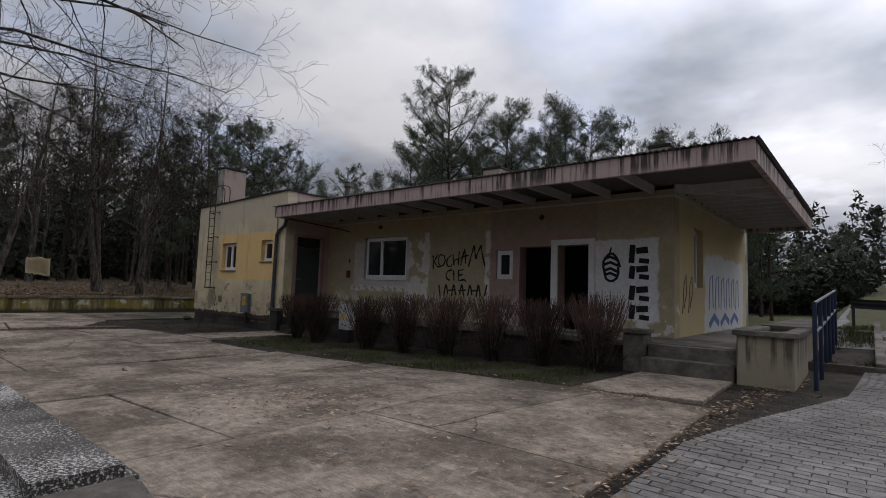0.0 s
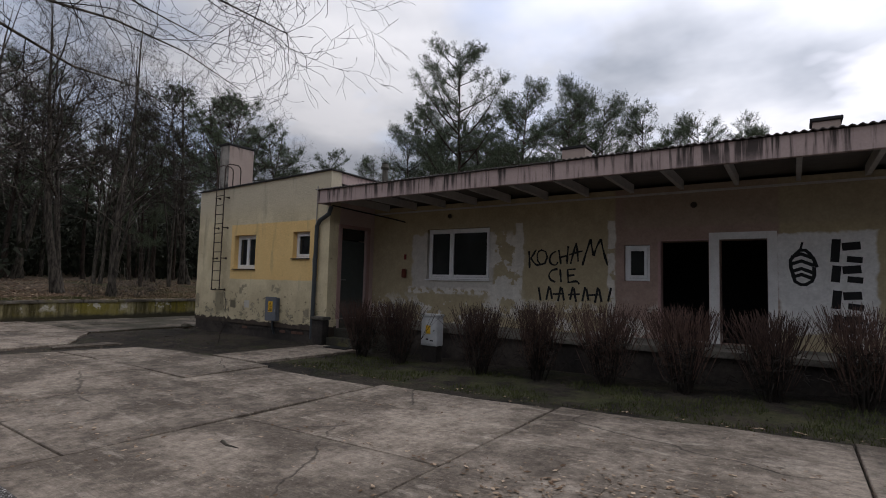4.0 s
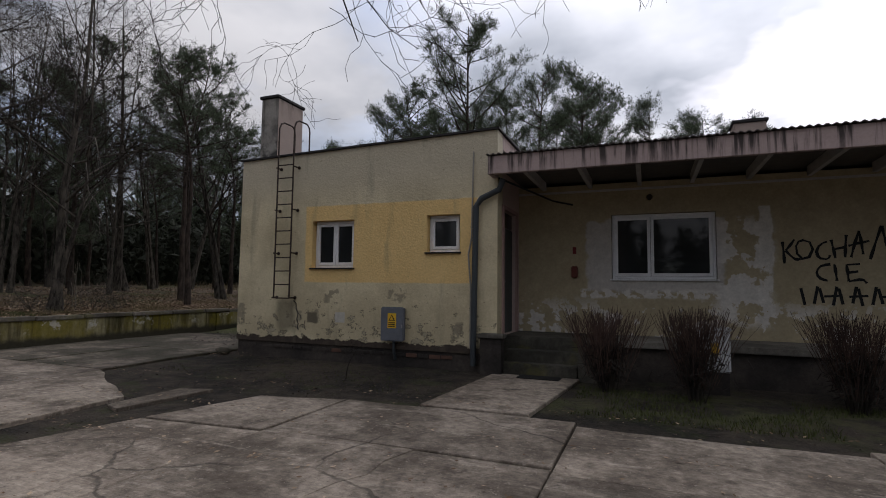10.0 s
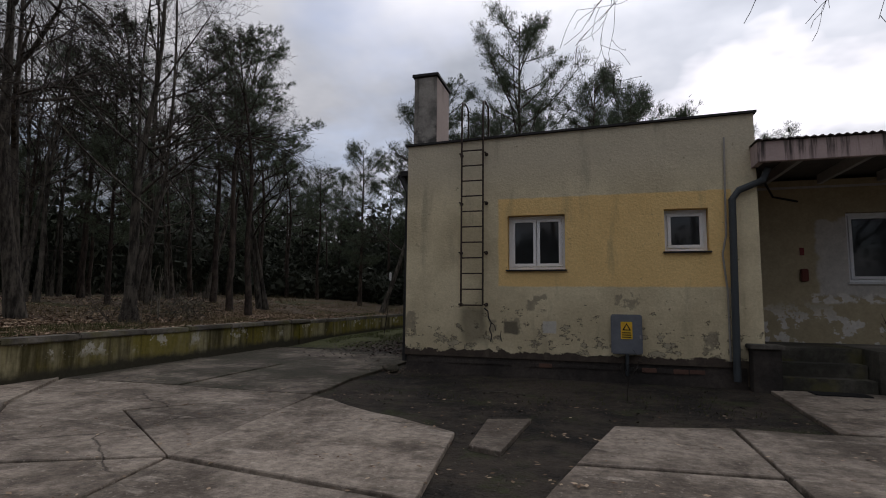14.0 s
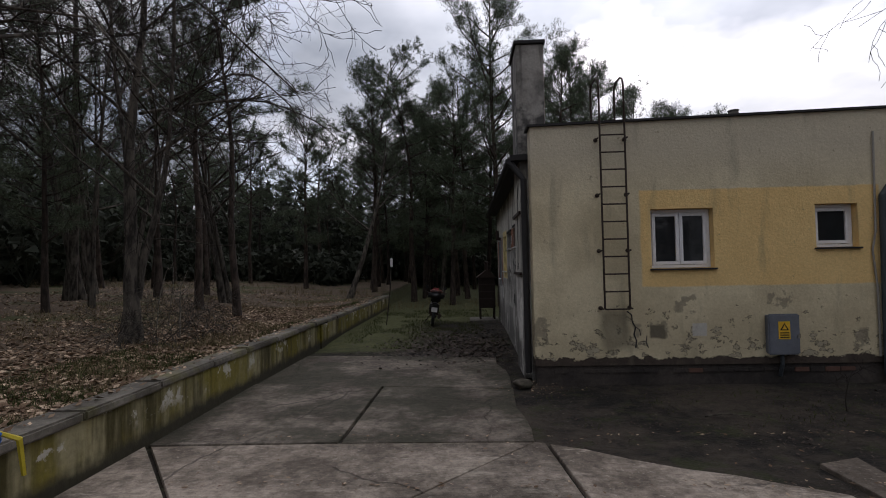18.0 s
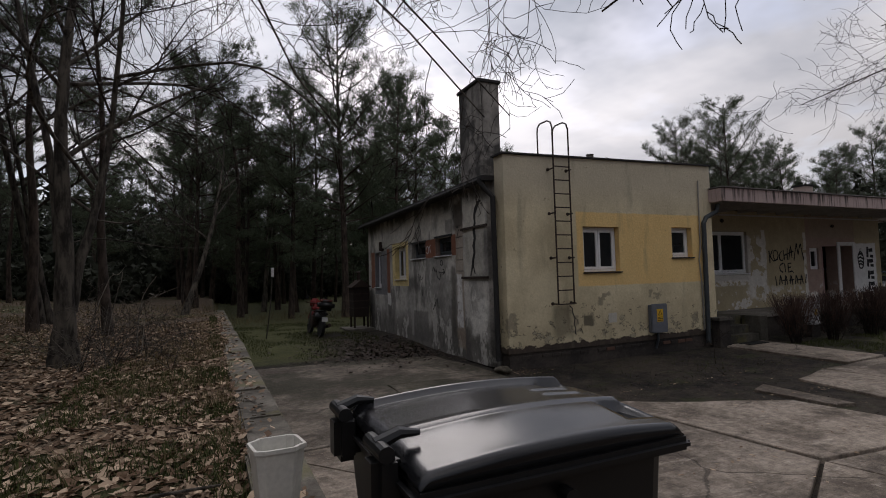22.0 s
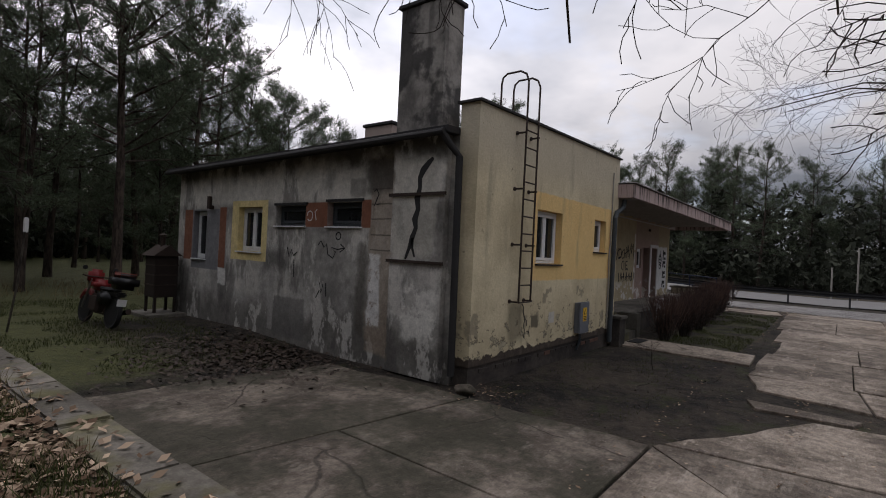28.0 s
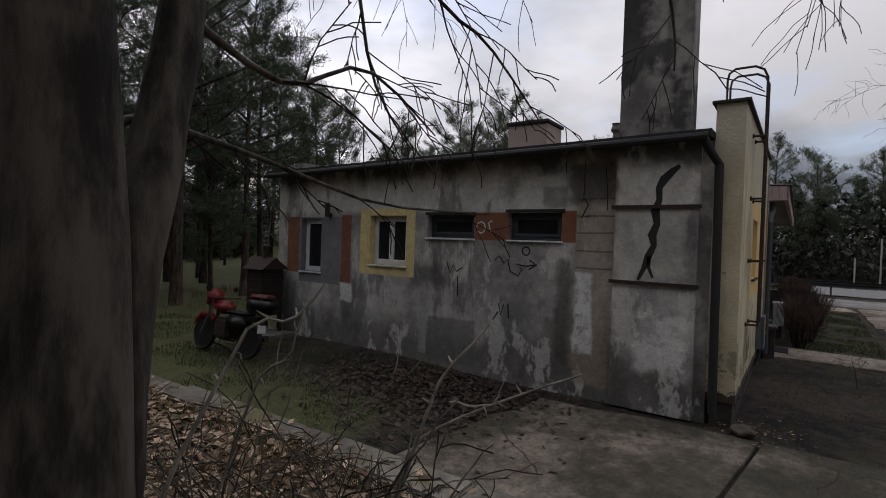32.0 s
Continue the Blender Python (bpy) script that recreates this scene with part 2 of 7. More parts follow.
def retaining():
    a = Mat("mossy_wall", 0.92)
    streak = a.noise(2.2, 5, 0.65, (1, 1, 0.12))
    c = a.mix(a.step(streak, 0.40, 0.62), (0.055, 0.046, 0.014), (0.30, 0.265, 0.15))
    c = a.mix(a.math("MULTIPLY", a.step(a.noise(1.1, 4, 0.6, (1, 1, 0.5), shift=3), 0.42, 0.60), a.vary(a.noise(7, 4, shift=13), 0.5, 1.1)), c, (0.175, 0.145, 0.016))
    c = a.mix(a.math("MULTIPLY", a.step(a.noise(6.0, 4, 0.6, (1, 1, 0.06), shift=31), 0.55, 0.66), 0.55), c, (0.045, 0.038, 0.016))
    c = a.mix(a.math("MULTIPLY", a.step(a.noise(1.7, 6, 0.7, shift=23), 0.56, 0.6), a.step(a.z, 0.25, 0.45)), c, (0.46, 0.43, 0.36))
    c = a.mix(a.step(a.math("MULTIPLY_ADD", a.noise(3, 4, shift=8), 0.25, a.math("SUBTRACT", 0.25, a.z)), 0.12, 0.28), c, (0.04, 0.036, 0.022))
    c = a.scale(c, a.vary(a.noise(18, 4), 0.6, 1.4))
    a.color(c).bump(a.noise(16, 5), 0.6, 0.012)
    return a.m


RETAIN = retaining()


def coping():
    a = Mat("lichened_concrete", 0.95)
    c = a.mix(a.step(a.noise(1.2, 4), 0.4, 0.6), (0.05, 0.046, 0.042), (0.11, 0.102, 0.095))
    c = a.mix(a.step(a.math("MULTIPLY_ADD", a.noise(1.5, 3, shift=9), 0.35, a.noise(55, 4, 0.75, shift=3)), 0.71, 0.77), c, (0.52, 0.51, 0.48))
    a.color(a.scale(c, a.vary(a.noise(60, 3), 0.5, 1.5))).bump(a.noise(30, 5), 0.8, 0.02)
    return a.m


COPING = coping()


def front_wall_paint():
    a = Mat("front_wall_paint", 0.9)
    c = a.mix(a.step(a.noise(0.8, 4, 0.6), 0.38, 0.62), (0.50, 0.425, 0.275), (0.66, 0.575, 0.385))
    c = a.mix(a.step(a.z, 2.9, 4.0), c, a.mix(a.noise(1.4, 4, shift=2), (0.46, 0.41, 0.305), (0.60, 0.535, 0.40)))
    c = a.mix(a.math("MULTIPLY", a.rect(a.x, -16.31, -12.5, 1.57, 3.16, 0.02, 0.05), 0.95), c, a.mix(a.noise(1.8, 5, shift=7), (0.68, 0.455, 0.18), (0.80, 0.575, 0.25)))
    # render broken away in flakes, thickest along the foot
    lower = a.math("SUBTRACT", 1.0, a.step(a.z, 0.40, 1.35))
    chip = a.math("MULTIPLY_ADD", lower, 0.10, a.math("MULTIPLY_ADD", a.noise(1.1, 3, shift=37), 0.22, a.noise(5.0, 7, 0.68, (1, 1, 1.5), shift=11)))
    reach = a.step(a.math("SUBTRACT", 1.5, a.z), 0, 0.25)
    flake = a.math("MULTIPLY", a.step(chip, 0.750, 0.765), reach)
    c = a.mix(flake, c, a.mix(a.noise(9, 5, 0.7), (0.27, 0.235, 0.165), (0.52, 0.455, 0.32)))
    rim = a.math("SUBTRACT", flake, a.math("MULTIPLY", a.step(chip, 0.775, 0.79), reach))
    c = a.mix(a.math("MULTIPLY", rim, 0.85), c, (0.045, 0.037, 0.026))
    for u0, u1, z0, z1 in ((-14.34, -13.92, 1.22, 1.46), (-15.82, -15.5, 1.12, 1.4), (-16.18, -15.86, 0.74, 1.02), (-16.5, -16.36, 0.7, 1.0), (-18.05, -17.85, 0.6, 1.1), (-13.0, -12.78, 0.55, 0.85)):
        hole = a.math("MULTIPLY", a.rect(a.x, u0, u1, z0, z1, 0.02, 0.34), a.step(a.noise(7, 5, 0.6, shift=u0), 0.45, 0.5))
        c = a.mix(a.math("MULTIPLY", hole, 0.8), c, a.mix(a.noise(12, 4), (0.14, 0.12, 0.085), (0.38, 0.33, 0.235)))
    torn = a.step(a.math("MULTIPLY_ADD", a.noise(4.5, 6, 0.7, shift=19), 0.26, a.math("SUBTRACT", 0.42, a.z)), 0.125, 0.14)
    c = a.mix(torn, c, a.mix(a.noise(8, 5, 0.7), (0.028, 0.023, 0.019), (0.10, 0.075, 0.058)))
    c = a.mix(a.math("MULTIPLY", a.rect(a.x, -17.0, -16.55, 0.55, 1.2, 0.08, 0.2), 0.65), c, (0.14, 0.125, 0.085))
    c = a.mix(a.rect(a.x, -15.53, -15.30, 0.76, 0.97, 0.015, 0.06), c, (0.50, 0.48, 0.43))
    c = a.mix(a.rect(a.x, -16.2, -15.95, 0.72, 0.95, 0.02, 0.12), c, (0.15, 0.13, 0.09))
    c = a.mix(a.math("MULTIPLY", a.step(a.noise(2.2, 5, 0.6, (1, 1, 0.2), shift=41), 0.56, 0.72), 0.4), c, (0.17, 0.15, 0.11))
    foot = a.step(a.math("MULTIPLY_ADD", a.noise(3.0, 6, 0.7, shift=51), -0.7, a.math("SUBTRACT", 0.85, a.z)), 0.22, 0.5)
    c = a.mix(a.math("MULTIPLY", foot, 0.4), c, a.mix(a.noise(9, 5), (0.16, 0.13, 0.08), (0.36, 0.31, 0.195)))
    c = a.mix(a.math("MULTIPLY", a.step(a.noise(6.5, 6, 0.65, shift=61), 0.66, 0.70), 0.6), c, (0.15, 0.125, 0.085))
    c = a.scale(c, a.vary(a.noise(30, 4), 0.8, 1.2))
    c = a.scale(c, a.vary(a.noise(90, 3, shift=5), 0.85, 1.15))
    a.color(c).bump(a.math("ADD", a.math("MULTIPLY", a.math("MAXIMUM", flake, torn), -1.6), a.math("ADD", a.noise(22, 5), a.math("MULTIPLY", a.noise(3.5, 5, 0.6, shift=81), 1.2))), 0.7, 0.016)
    return a.m


def facade_paint():
    a = Mat("facade_paint", 0.9)
    c = a.mix(a.noise(0.7, 4), (0.345, 0.285, 0.18), (0.43, 0.36, 0.235))
    c = a.mix(a.math("MULTIPLY", a.rect(a.x, -5.47, -2.66, 0.5, 3.6, 0.03, 0.06), 0.85), c, a.mix(a.noise(1.5, 4), (0.28, 0.19, 0.17), (0.37, 0.26, 0.23)))
    c = a.mix(a.math("MULTIPLY", a.step(a.x, -5.4, -5.2), a.math("MULTIPLY", a.step(a.z, 2.75, 2.85), 0.5)), c, (0.33, 0.28, 0.20))
    bare = a.math("MULTIPLY", a.rect(a.x, -10.72, -8.3, 1.46, 2.85, 0.04, 0.3), 0.85)
    c = a.mix(bare, c, a.mix(a.noise(3, 4), (0.46, 0.435, 0.41), (0.56, 0.535, 0.505)))
    strip = a.math("ADD", a.rect(a.x, -7.74, -7.55, 0.9, 3.0, 0.02, 0.18), a.rect(a.x, -5.62, -5.47, 0.9, 2.98, 0.02, 0.14))
    peel = a.math("MULTIPLY", a.step(a.noise(2.4, 6, 0.6, shift=17), 0.47, 0.50), a.rect(a.x, -8.4, -7.6, 0.9, 2.8, 0.12, 0.3))
    sill = a.math("MULTIPLY", a.step(a.noise(7.0, 6, 0.62, shift=27), 0.47, 0.50), a.rect(a.x, -10.85, -8.2, 1.34, 1.50, 0.03, 0.12))
    low = a.math("MULTIPLY", a.step(a.noise(3.2, 6, 0.62, shift=8), 0.54, 0.57), a.math("SUBTRACT", 1.0, a.step(a.z, 0.95, 1.45)))
    c = a.mix(a.math("MINIMUM", a.math("ADD", a.math("ADD", a.math("MULTIPLY", strip, a.step(a.noise(3.5, 5, 0.6, shift=37), 0.40, 0.46)), peel), a.math("ADD", low, sill)), 0.95), c, a.mix(a.noise(6, 5), (0.52, 0.49, 0.44), (0.72, 0.69, 0.64)))
    c = a.mix(a.math("MULTIPLY", a.rect(a.x, -2.68, -1.35, 0.9, 2.62, 0.03, 0.25), 0.95), c, a.mix(a.noise(3, 4), (0.56, 0.555, 0.55), (0.72, 0.71, 0.70)))
    c = a.scale(c, a.vary(a.noise(26, 4), 0.76, 1.24))
    c = a.scale(c, a.vary(a.noise(5, 6, 0.7, shift=71), 0.7, 1.3))
    a.color(c).bump(a.noise(20, 5), 0.4, 0.008)
    return a.m


def side_wall_paint():
    a = Mat("side_wall_plaster", 0.93)
    c = a.mix(a.step(a.noise(0.9, 5, 0.62), 0.36, 0.64), (0.19, 0.182, 0.168), (0.40, 0.38, 0.345))
    c = a.mix(a.math("MULTIPLY", a.step(a.z, 2.75, 2.95), 0.7), c, a.mix(a.noise(1.2, 4, shift=5), (0.46, 0.435, 0.385), (0.60, 0.575, 0.51)))
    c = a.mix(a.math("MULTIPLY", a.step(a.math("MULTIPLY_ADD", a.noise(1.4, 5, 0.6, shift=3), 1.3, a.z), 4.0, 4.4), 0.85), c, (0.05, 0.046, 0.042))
    c = a.mix(a.math("MULTIPLY", a.step(a.noise(0.55, 5, 0.68, (1, 1, 0.8), shift=77), 0.50, 0.62), 0.6), c, (0.10, 0.094, 0.086))
    c = a.mix(a.math("MULTIPLY", a.math("SUBTRACT", 1.0, a.step(a.math("MULTIPLY_ADD", a.noise(1.1, 4), 0.9, a.z), 0.75, 1.55)), 0.75), c, (0.07, 0.065, 0.057))
    c = a.mix(a.math("MULTIPLY", a.step(a.noise(1.8, 6, 0.66, (1, 1, 0.5), shift=14), 0.55, 0.6), 0.6), c, (0.52, 0.50, 0.455))
    c = a.mix(a.math("MULTIPLY", a.step(a.noise(1.5, 6, 0.62, (1, 1, 0.35), shift=33), 0.57, 0.64), 0.6), c, (0.07, 0.065, 0.06))
    warm = a.math("MULTIPLY", a.rect(a.y, 10.16, 10.8, 0.2, 3.6, 0.05, 0.35), 0.6)
    c = a.mix(warm, c, a.mix(a.noise(3.5, 5), (0.17, 0.125, 0.09), (0.34, 0.27, 0.2)))
    c = a.mix(a.math("MULTIPLY", a.rect(a.y, 10.48, 10.78, 0.65, 1.9, 0.03, 0.2), a.step(a.noise(5, 6, 0.7, shift=91), 0.36, 0.5)), c, (0.54, 0.53, 0.51))
    c = a.mix(a.math("MULTIPLY", a.rect(a.y, 12.55, 13.6, 0.1, 0.92, 0.03, 0.12), 0.6), c, a.mix(a.noise(3, 4, shift=55), (0.075, 0.072, 0.068), (0.12, 0.115, 0.108)))
    c = a.mix(a.math("MULTIPLY", a.rect(a.y, 13.62, 13.80, 0.2, 1.48, 0.02, 0.07), 0.8), c, a.mix(a.noise(6, 4, shift=58), (0.19, 0.18, 0.165), (0.34, 0.325, 0.30)))
    c = a.mix(a.math("MULTIPLY", a.rect(a.y, 13.35, 13.95, 1.48, 1.9, 0.16, 0.3), 0.75), c, (0.045, 0.042, 0.039))
    c = a.mix(a.math("MULTIPLY", a.rect(a.y, 10.82, 11.08, 0.5, 2.1, 0.08, 0.25), 0.7), c, (0.065, 0.058, 0.047))
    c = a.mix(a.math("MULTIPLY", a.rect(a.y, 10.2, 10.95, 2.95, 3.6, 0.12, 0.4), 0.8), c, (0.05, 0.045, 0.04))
    c = a.mix(a.math("MULTIPLY", a.rect(a.y, 10.95, 11.35, 2.9, 3.25, 0.03, 0.2), 0.6), c, (0.12, 0.11, 0.10))
    c = a.mix(a.math("MULTIPLY", a.rect(a.y, 15.6, 15.95, 0.98, 1.36, 0.03, 0.18), 0.85), c, (0.55, 0.54, 0.51))
    c = a.mix(a.math("MULTIPLY", a.math("MULTIPLY", a.rect(a.y, 9.1, 9.8, 0.6, 1.5, 0.1, 0.5), a.step(a.noise(2.6, 6, 0.66, shift=63), 0.48, 0.56)), 0.85), c, (0.56, 0.545, 0.50))
    c = a.mix(a.math("MULTIPLY", a.rect(a.y, 9.22, 10.12, 1.9, 3.5, 0.06, 0.3), 0.55), c, a.mix(a.noise(1.8, 5, shift=67), (0.30, 0.285, 0.24), (0.50, 0.475, 0.41)))
    for zj in (1.98, 2.24, 2.52, 2.78, 3.04):
        c = a.mix(a.math("MULTIPLY", a.rect(a.y, 10.18, 10.76, zj - 0.012, zj + 0.012, 0.008, 0.05), 0.7), c, (0.06, 0.052, 0.042))
    c = a.mix(a.rect(a.y, 13.96, 15.40, 1.60, 2.93, 0.01, 0.02), c, a.mix(a.noise(4, 4), (0.52, 0.42, 0.19), (0.62, 0.51, 0.26)))
    red = a.math("ADD", a.math("ADD", a.rect(a.y, 11.97, 12.64, 2.36, 2.84), a.rect(a.y, 10.78, 11.02, 2.36, 2.86)), a.math("ADD", a.rect(a.y, 17.3, 17.72, 1.5, 2.76), a.rect(a.y, 15.66, 15.96, 1.37, 2.8)))
    c = a.mix(a.math("MULTIPLY", red, 0.95), c, a.mix(a.noise(5, 5), (0.14, 0.055, 0.03), (0.22, 0.085, 0.045)))
    c = a.mix(a.rect(a.y, 15.96, 17.3, 1.3, 2.76), c, a.mix(a.noise(4, 5), (0.13, 0.13, 0.135), (0.19, 0.19, 0.195)))
    c = a.scale(c, a.vary(a.noise(28, 4), 0.72, 1.28))
    c = a.scale(c, a.vary(a.noise(7, 6, 0.72, shift=71), 0.55, 1.85))
    a.color(c).bump(a.math("ADD", a.noise(9, 6, 0.65), a.math("MULTIPLY", a.noise(50, 3), 0.4)), 0.6, 0.015)
    return a.m


def stained(name, col, streaky, top):
    """Painted concrete with dark runs down from the top edge."""
    a = Mat(name, 0.88)
    run = a.math("MULTIPLY", a.step(a.math("MULTIPLY_ADD", a.noise(0.5, 2, shift=15), 0.3, a.noise(9, 5, 0.62, (1, 1, 0.05))), 0.62, 0.74), streaky)
    c = a.mix(a.noise(2.2, 4, shift=3), tuple(v * 0.82 for v in col), tuple(v * 1.12 for v in col))
    c = a.mix(a.math("MULTIPLY", run, a.step(a.math("MULTIPLY_ADD", a.noise(4, 4), 0.35, a.z), top - 0.35, top + 0.05)), c, (0.05, 0.042, 0.04))
    a.color(a.scale(c, a.vary(a.noise(30, 4), 0.85, 1.15))).bump(a.noise(25, 4), 0.3, 0.006)
    return a.m


FRONT, FACADE, SIDE = front_wall_paint(), facade_paint(), side_wall_paint()
FASCIA = stained("pink_fascia", (0.46, 0.36, 0.34), 0.95, 3.81)
PINK = stained("pink_render", (0.52, 0.40, 0.37), 0.3, 4.5)


def sooty_render():
    a = Mat("chimney_render", 0.92)
    c = a.mix(a.step(a.noise(1.3, 6, 0.65), 0.36, 0.62), (0.13, 0.122, 0.112), (0.33, 0.31, 0.28))
    c = a.mix(a.math("MULTIPLY", a.step(a.noise(1.0, 5, 0.6, shift=19), 0.47, 0.56), 0.85), c, (0.040, 0.039, 0.038))
    c = a.mix(a.math("MULTIPLY", a.step(a.noise(5, 5, 0.62, (1, 1, 0.08), shift=6), 0.52, 0.66), 0.5), c, (0.06, 0.056, 0.052))
    a.color(a.scale(c, a.vary(a.noise(26, 4), 0.75, 1.25))).bump(a.noise(18, 5), 0.5, 0.01)
    return a.m


STACK = sooty_render()
STACK_PINK = stained("chimney_pink_render", (0.40, 0.32, 0.28), 0.3, 6.0)
SOFFIT = plain("soffit_boards", (0.13, 0.118, 0.108), 0.9)
RAFTER = plain("rafter_paint", (0.46, 0.44, 0.42), 0.8)
TAR = plain("tar_felt", (0.028, 0.027, 0.027), 0.75)
SHEET = plain("corrugated_sheet", (0.12, 0.105, 0.10), 0.85)
UPVC = plain("white_frame", (0.72, 0.72, 0.73), 0.35, lo=0.9, hi=1.05, bump=0.02, spec=0.5)
WHITE = plain("white_paint", (0.62, 0.61, 0.60), 0.7, lo=0.85)
# Near-black colour stands in for shade inside the rooms and lid grips.
VOID = plain("shade_black", (0.012, 0.012, 0.013), 0.95)
IRON = plain("rusty_iron", (0.05, 0.035, 0.028), 0.7, 0.3)
PIPE = plain("grey_drainpipe", (0.050, 0.058, 0.064), 0.5)
GALV = plain("galvanised_pipe", (0.33, 0.31, 0.28), 0.5, 0.4)
DOOR = plain("grey_green_door", (0.055, 0.065, 0.063), 0.55)
JAMB = plain("pink_jamb", (0.38, 0.25, 0.235), 0.8)
BLACK = plain("black_spray_paint", (0.012, 0.012, 0.013), 0.8, lo=0.6, hi=1.6)
BLUE = plain("blue_spray_paint", (0.10, 0.17, 0.32), 0.8)
GREYBOX = plain("grey_cabinet", (0.14, 0.15, 0.17), 0.5)
WHITEBOX = plain("white_cabinet", (0.55, 0.56, 0.57), 0.45)
YELLOWSIGN = plain("yellow_sign", (0.75, 0.45, 0.03), 0.5)
REDPAINT = plain("red_paint", (0.17, 0.014, 0.014), 0.45)
BRICKRED = plain("dark_red_box", (0.13, 0.03, 0.02), 0.6)
BLUEPAINT = plain("dark_blue_railing", (0.018, 0.028, 0.06), 0.5)
STEEL = plain("guard_rail_steel", (0.045, 0.045, 0.047), 0.7, 0.2)
ASPHALT = plain("asphalt", (0.16, 0.155, 0.15), 0.9, scale=2.0, bump=0.4)
PLASTIC = plain("black_plastic", (0.006, 0.006, 0.0065), 0.42, lo=0.8, bump=0.05, spec=0.5)
LIDPLASTIC = plain("worn_black_plastic", (0.008, 0.008, 0.009), 0.21, lo=0.6, hi=1.7, scale=3.0, bump=0.05, spec=0.5)
RUBBER = plain("rubber", (0.012, 0.012, 0.012), 0.7)
CREAM = plain("milky_plastic", (0.62, 0.60, 0.54), 0.4, bump=0.02)
CLOTH = plain("cream_cloth", (0.50, 0.42, 0.27), 0.95, scale=3.0)
BAGBLUE = plain("blue_plastic_bag", (0.02, 0.13, 0.50), 0.35)
BAGYELLOW = plain("yellow_plastic_strip", (0.60, 0.48, 0.04), 0.4)
CHROME = plain("worn_metal", (0.30, 0.30, 0.30), 0.35, 0.9)
RUSTSTOVE = plain("rusty_stove_metal", (0.028, 0.020, 0.016), 0.85)
BRICK = plain("old_brick", (0.11, 0.06, 0.044), 0.9, lo=0.6, hi=1.4)
CAR = plain("silver_car_paint", (0.42, 0.43, 0.45), 0.3, 0.3)
LAMP = plain("car_lamp", (0.7, 0.7, 0.7), 0.2)


def glass():
    a = Mat("window_glass", 0.04, 0.0, 0.5)
    a.color(a.mix(a.noise(1.5, 3), (0.010, 0.011, 0.012), (0.028, 0.030, 0.032)))
    return a.m


GLASS = glass()


def bark(name, lo, hi, zs=0.25):
    a = Mat(name, 0.95)
    n = a.noise(11, 6, 0.65, (1, 1, zs))
    c = a.mix(a.step(n, 0.35, 0.65), lo, hi)
    c = a.mix(a.math("MULTIPLY", a.step(a.noise(2, 4, shift=4), 0.55, 0.68), 0.4), c, tuple(v * 1.4 + 0.01 for v in hi))
    a.color(a.scale(c, a.vary(a.random(), 0.75, 1.25))).bump(n, 0.8, 0.02)
    return a.m


BARK = bark("grey_bark", (0.018, 0.015, 0.012), (0.11, 0.095, 0.076))
CANE = bark("pale_cane", (0.12, 0.105, 0.085), (0.30, 0.275, 0.23))
PINEBARK = bark("pine_bark", (0.020, 0.015, 0.012), (0.072, 0.053, 0.041))
TWIG = bark("dark_twigs", (0.015, 0.012, 0.010), (0.045, 0.036, 0.029))
SHRUB = bark("shrub_twigs", (0.032, 0.020, 0.017), (0.115, 0.070, 0.055))


def leafy(name, lo, hi, rough=0.85):
    a = Mat(name, rough, spec=0.2)
    a.color(a.mix(a.math("ADD", a.math("MULTIPLY", a.island(), 0.6), a.math("MULTIPLY", a.noise(0.5, 3), 0.4)), lo, hi))
    return a.m


NEEDLES = leafy("pine_needles", (0.042, 0.058, 0.036), (0.135, 0.165, 0.10))
# Deeper tone than the near needles puts the woods' inner gloom into colour.
FARNEEDLES = leafy("shade_toned_far_foliage", (0.018, 0.022, 0.016), (0.062, 0.068, 0.046))


def leaf_scatter():
    a = Mat("dry_leaves", 0.8, spec=0.25)
    n = a.math("POWER", a.island(), 2.2)
    a.color(a.mix(n, a.mix(a.noise(1.2, 3), (0.055, 0.031, 0.017), (0.15, 0.088, 0.048)), (0.52, 0.39, 0.27)))
    return a.m


LEAVES = leaf_scatter()
GRASS = leafy("grass_blades", (0.022, 0.030, 0.009), (0.095, 0.105, 0.034))
DRYGRASS = leafy("dry_grass", (0.09, 0.07, 0.035), (0.23, 0.185, 0.10))


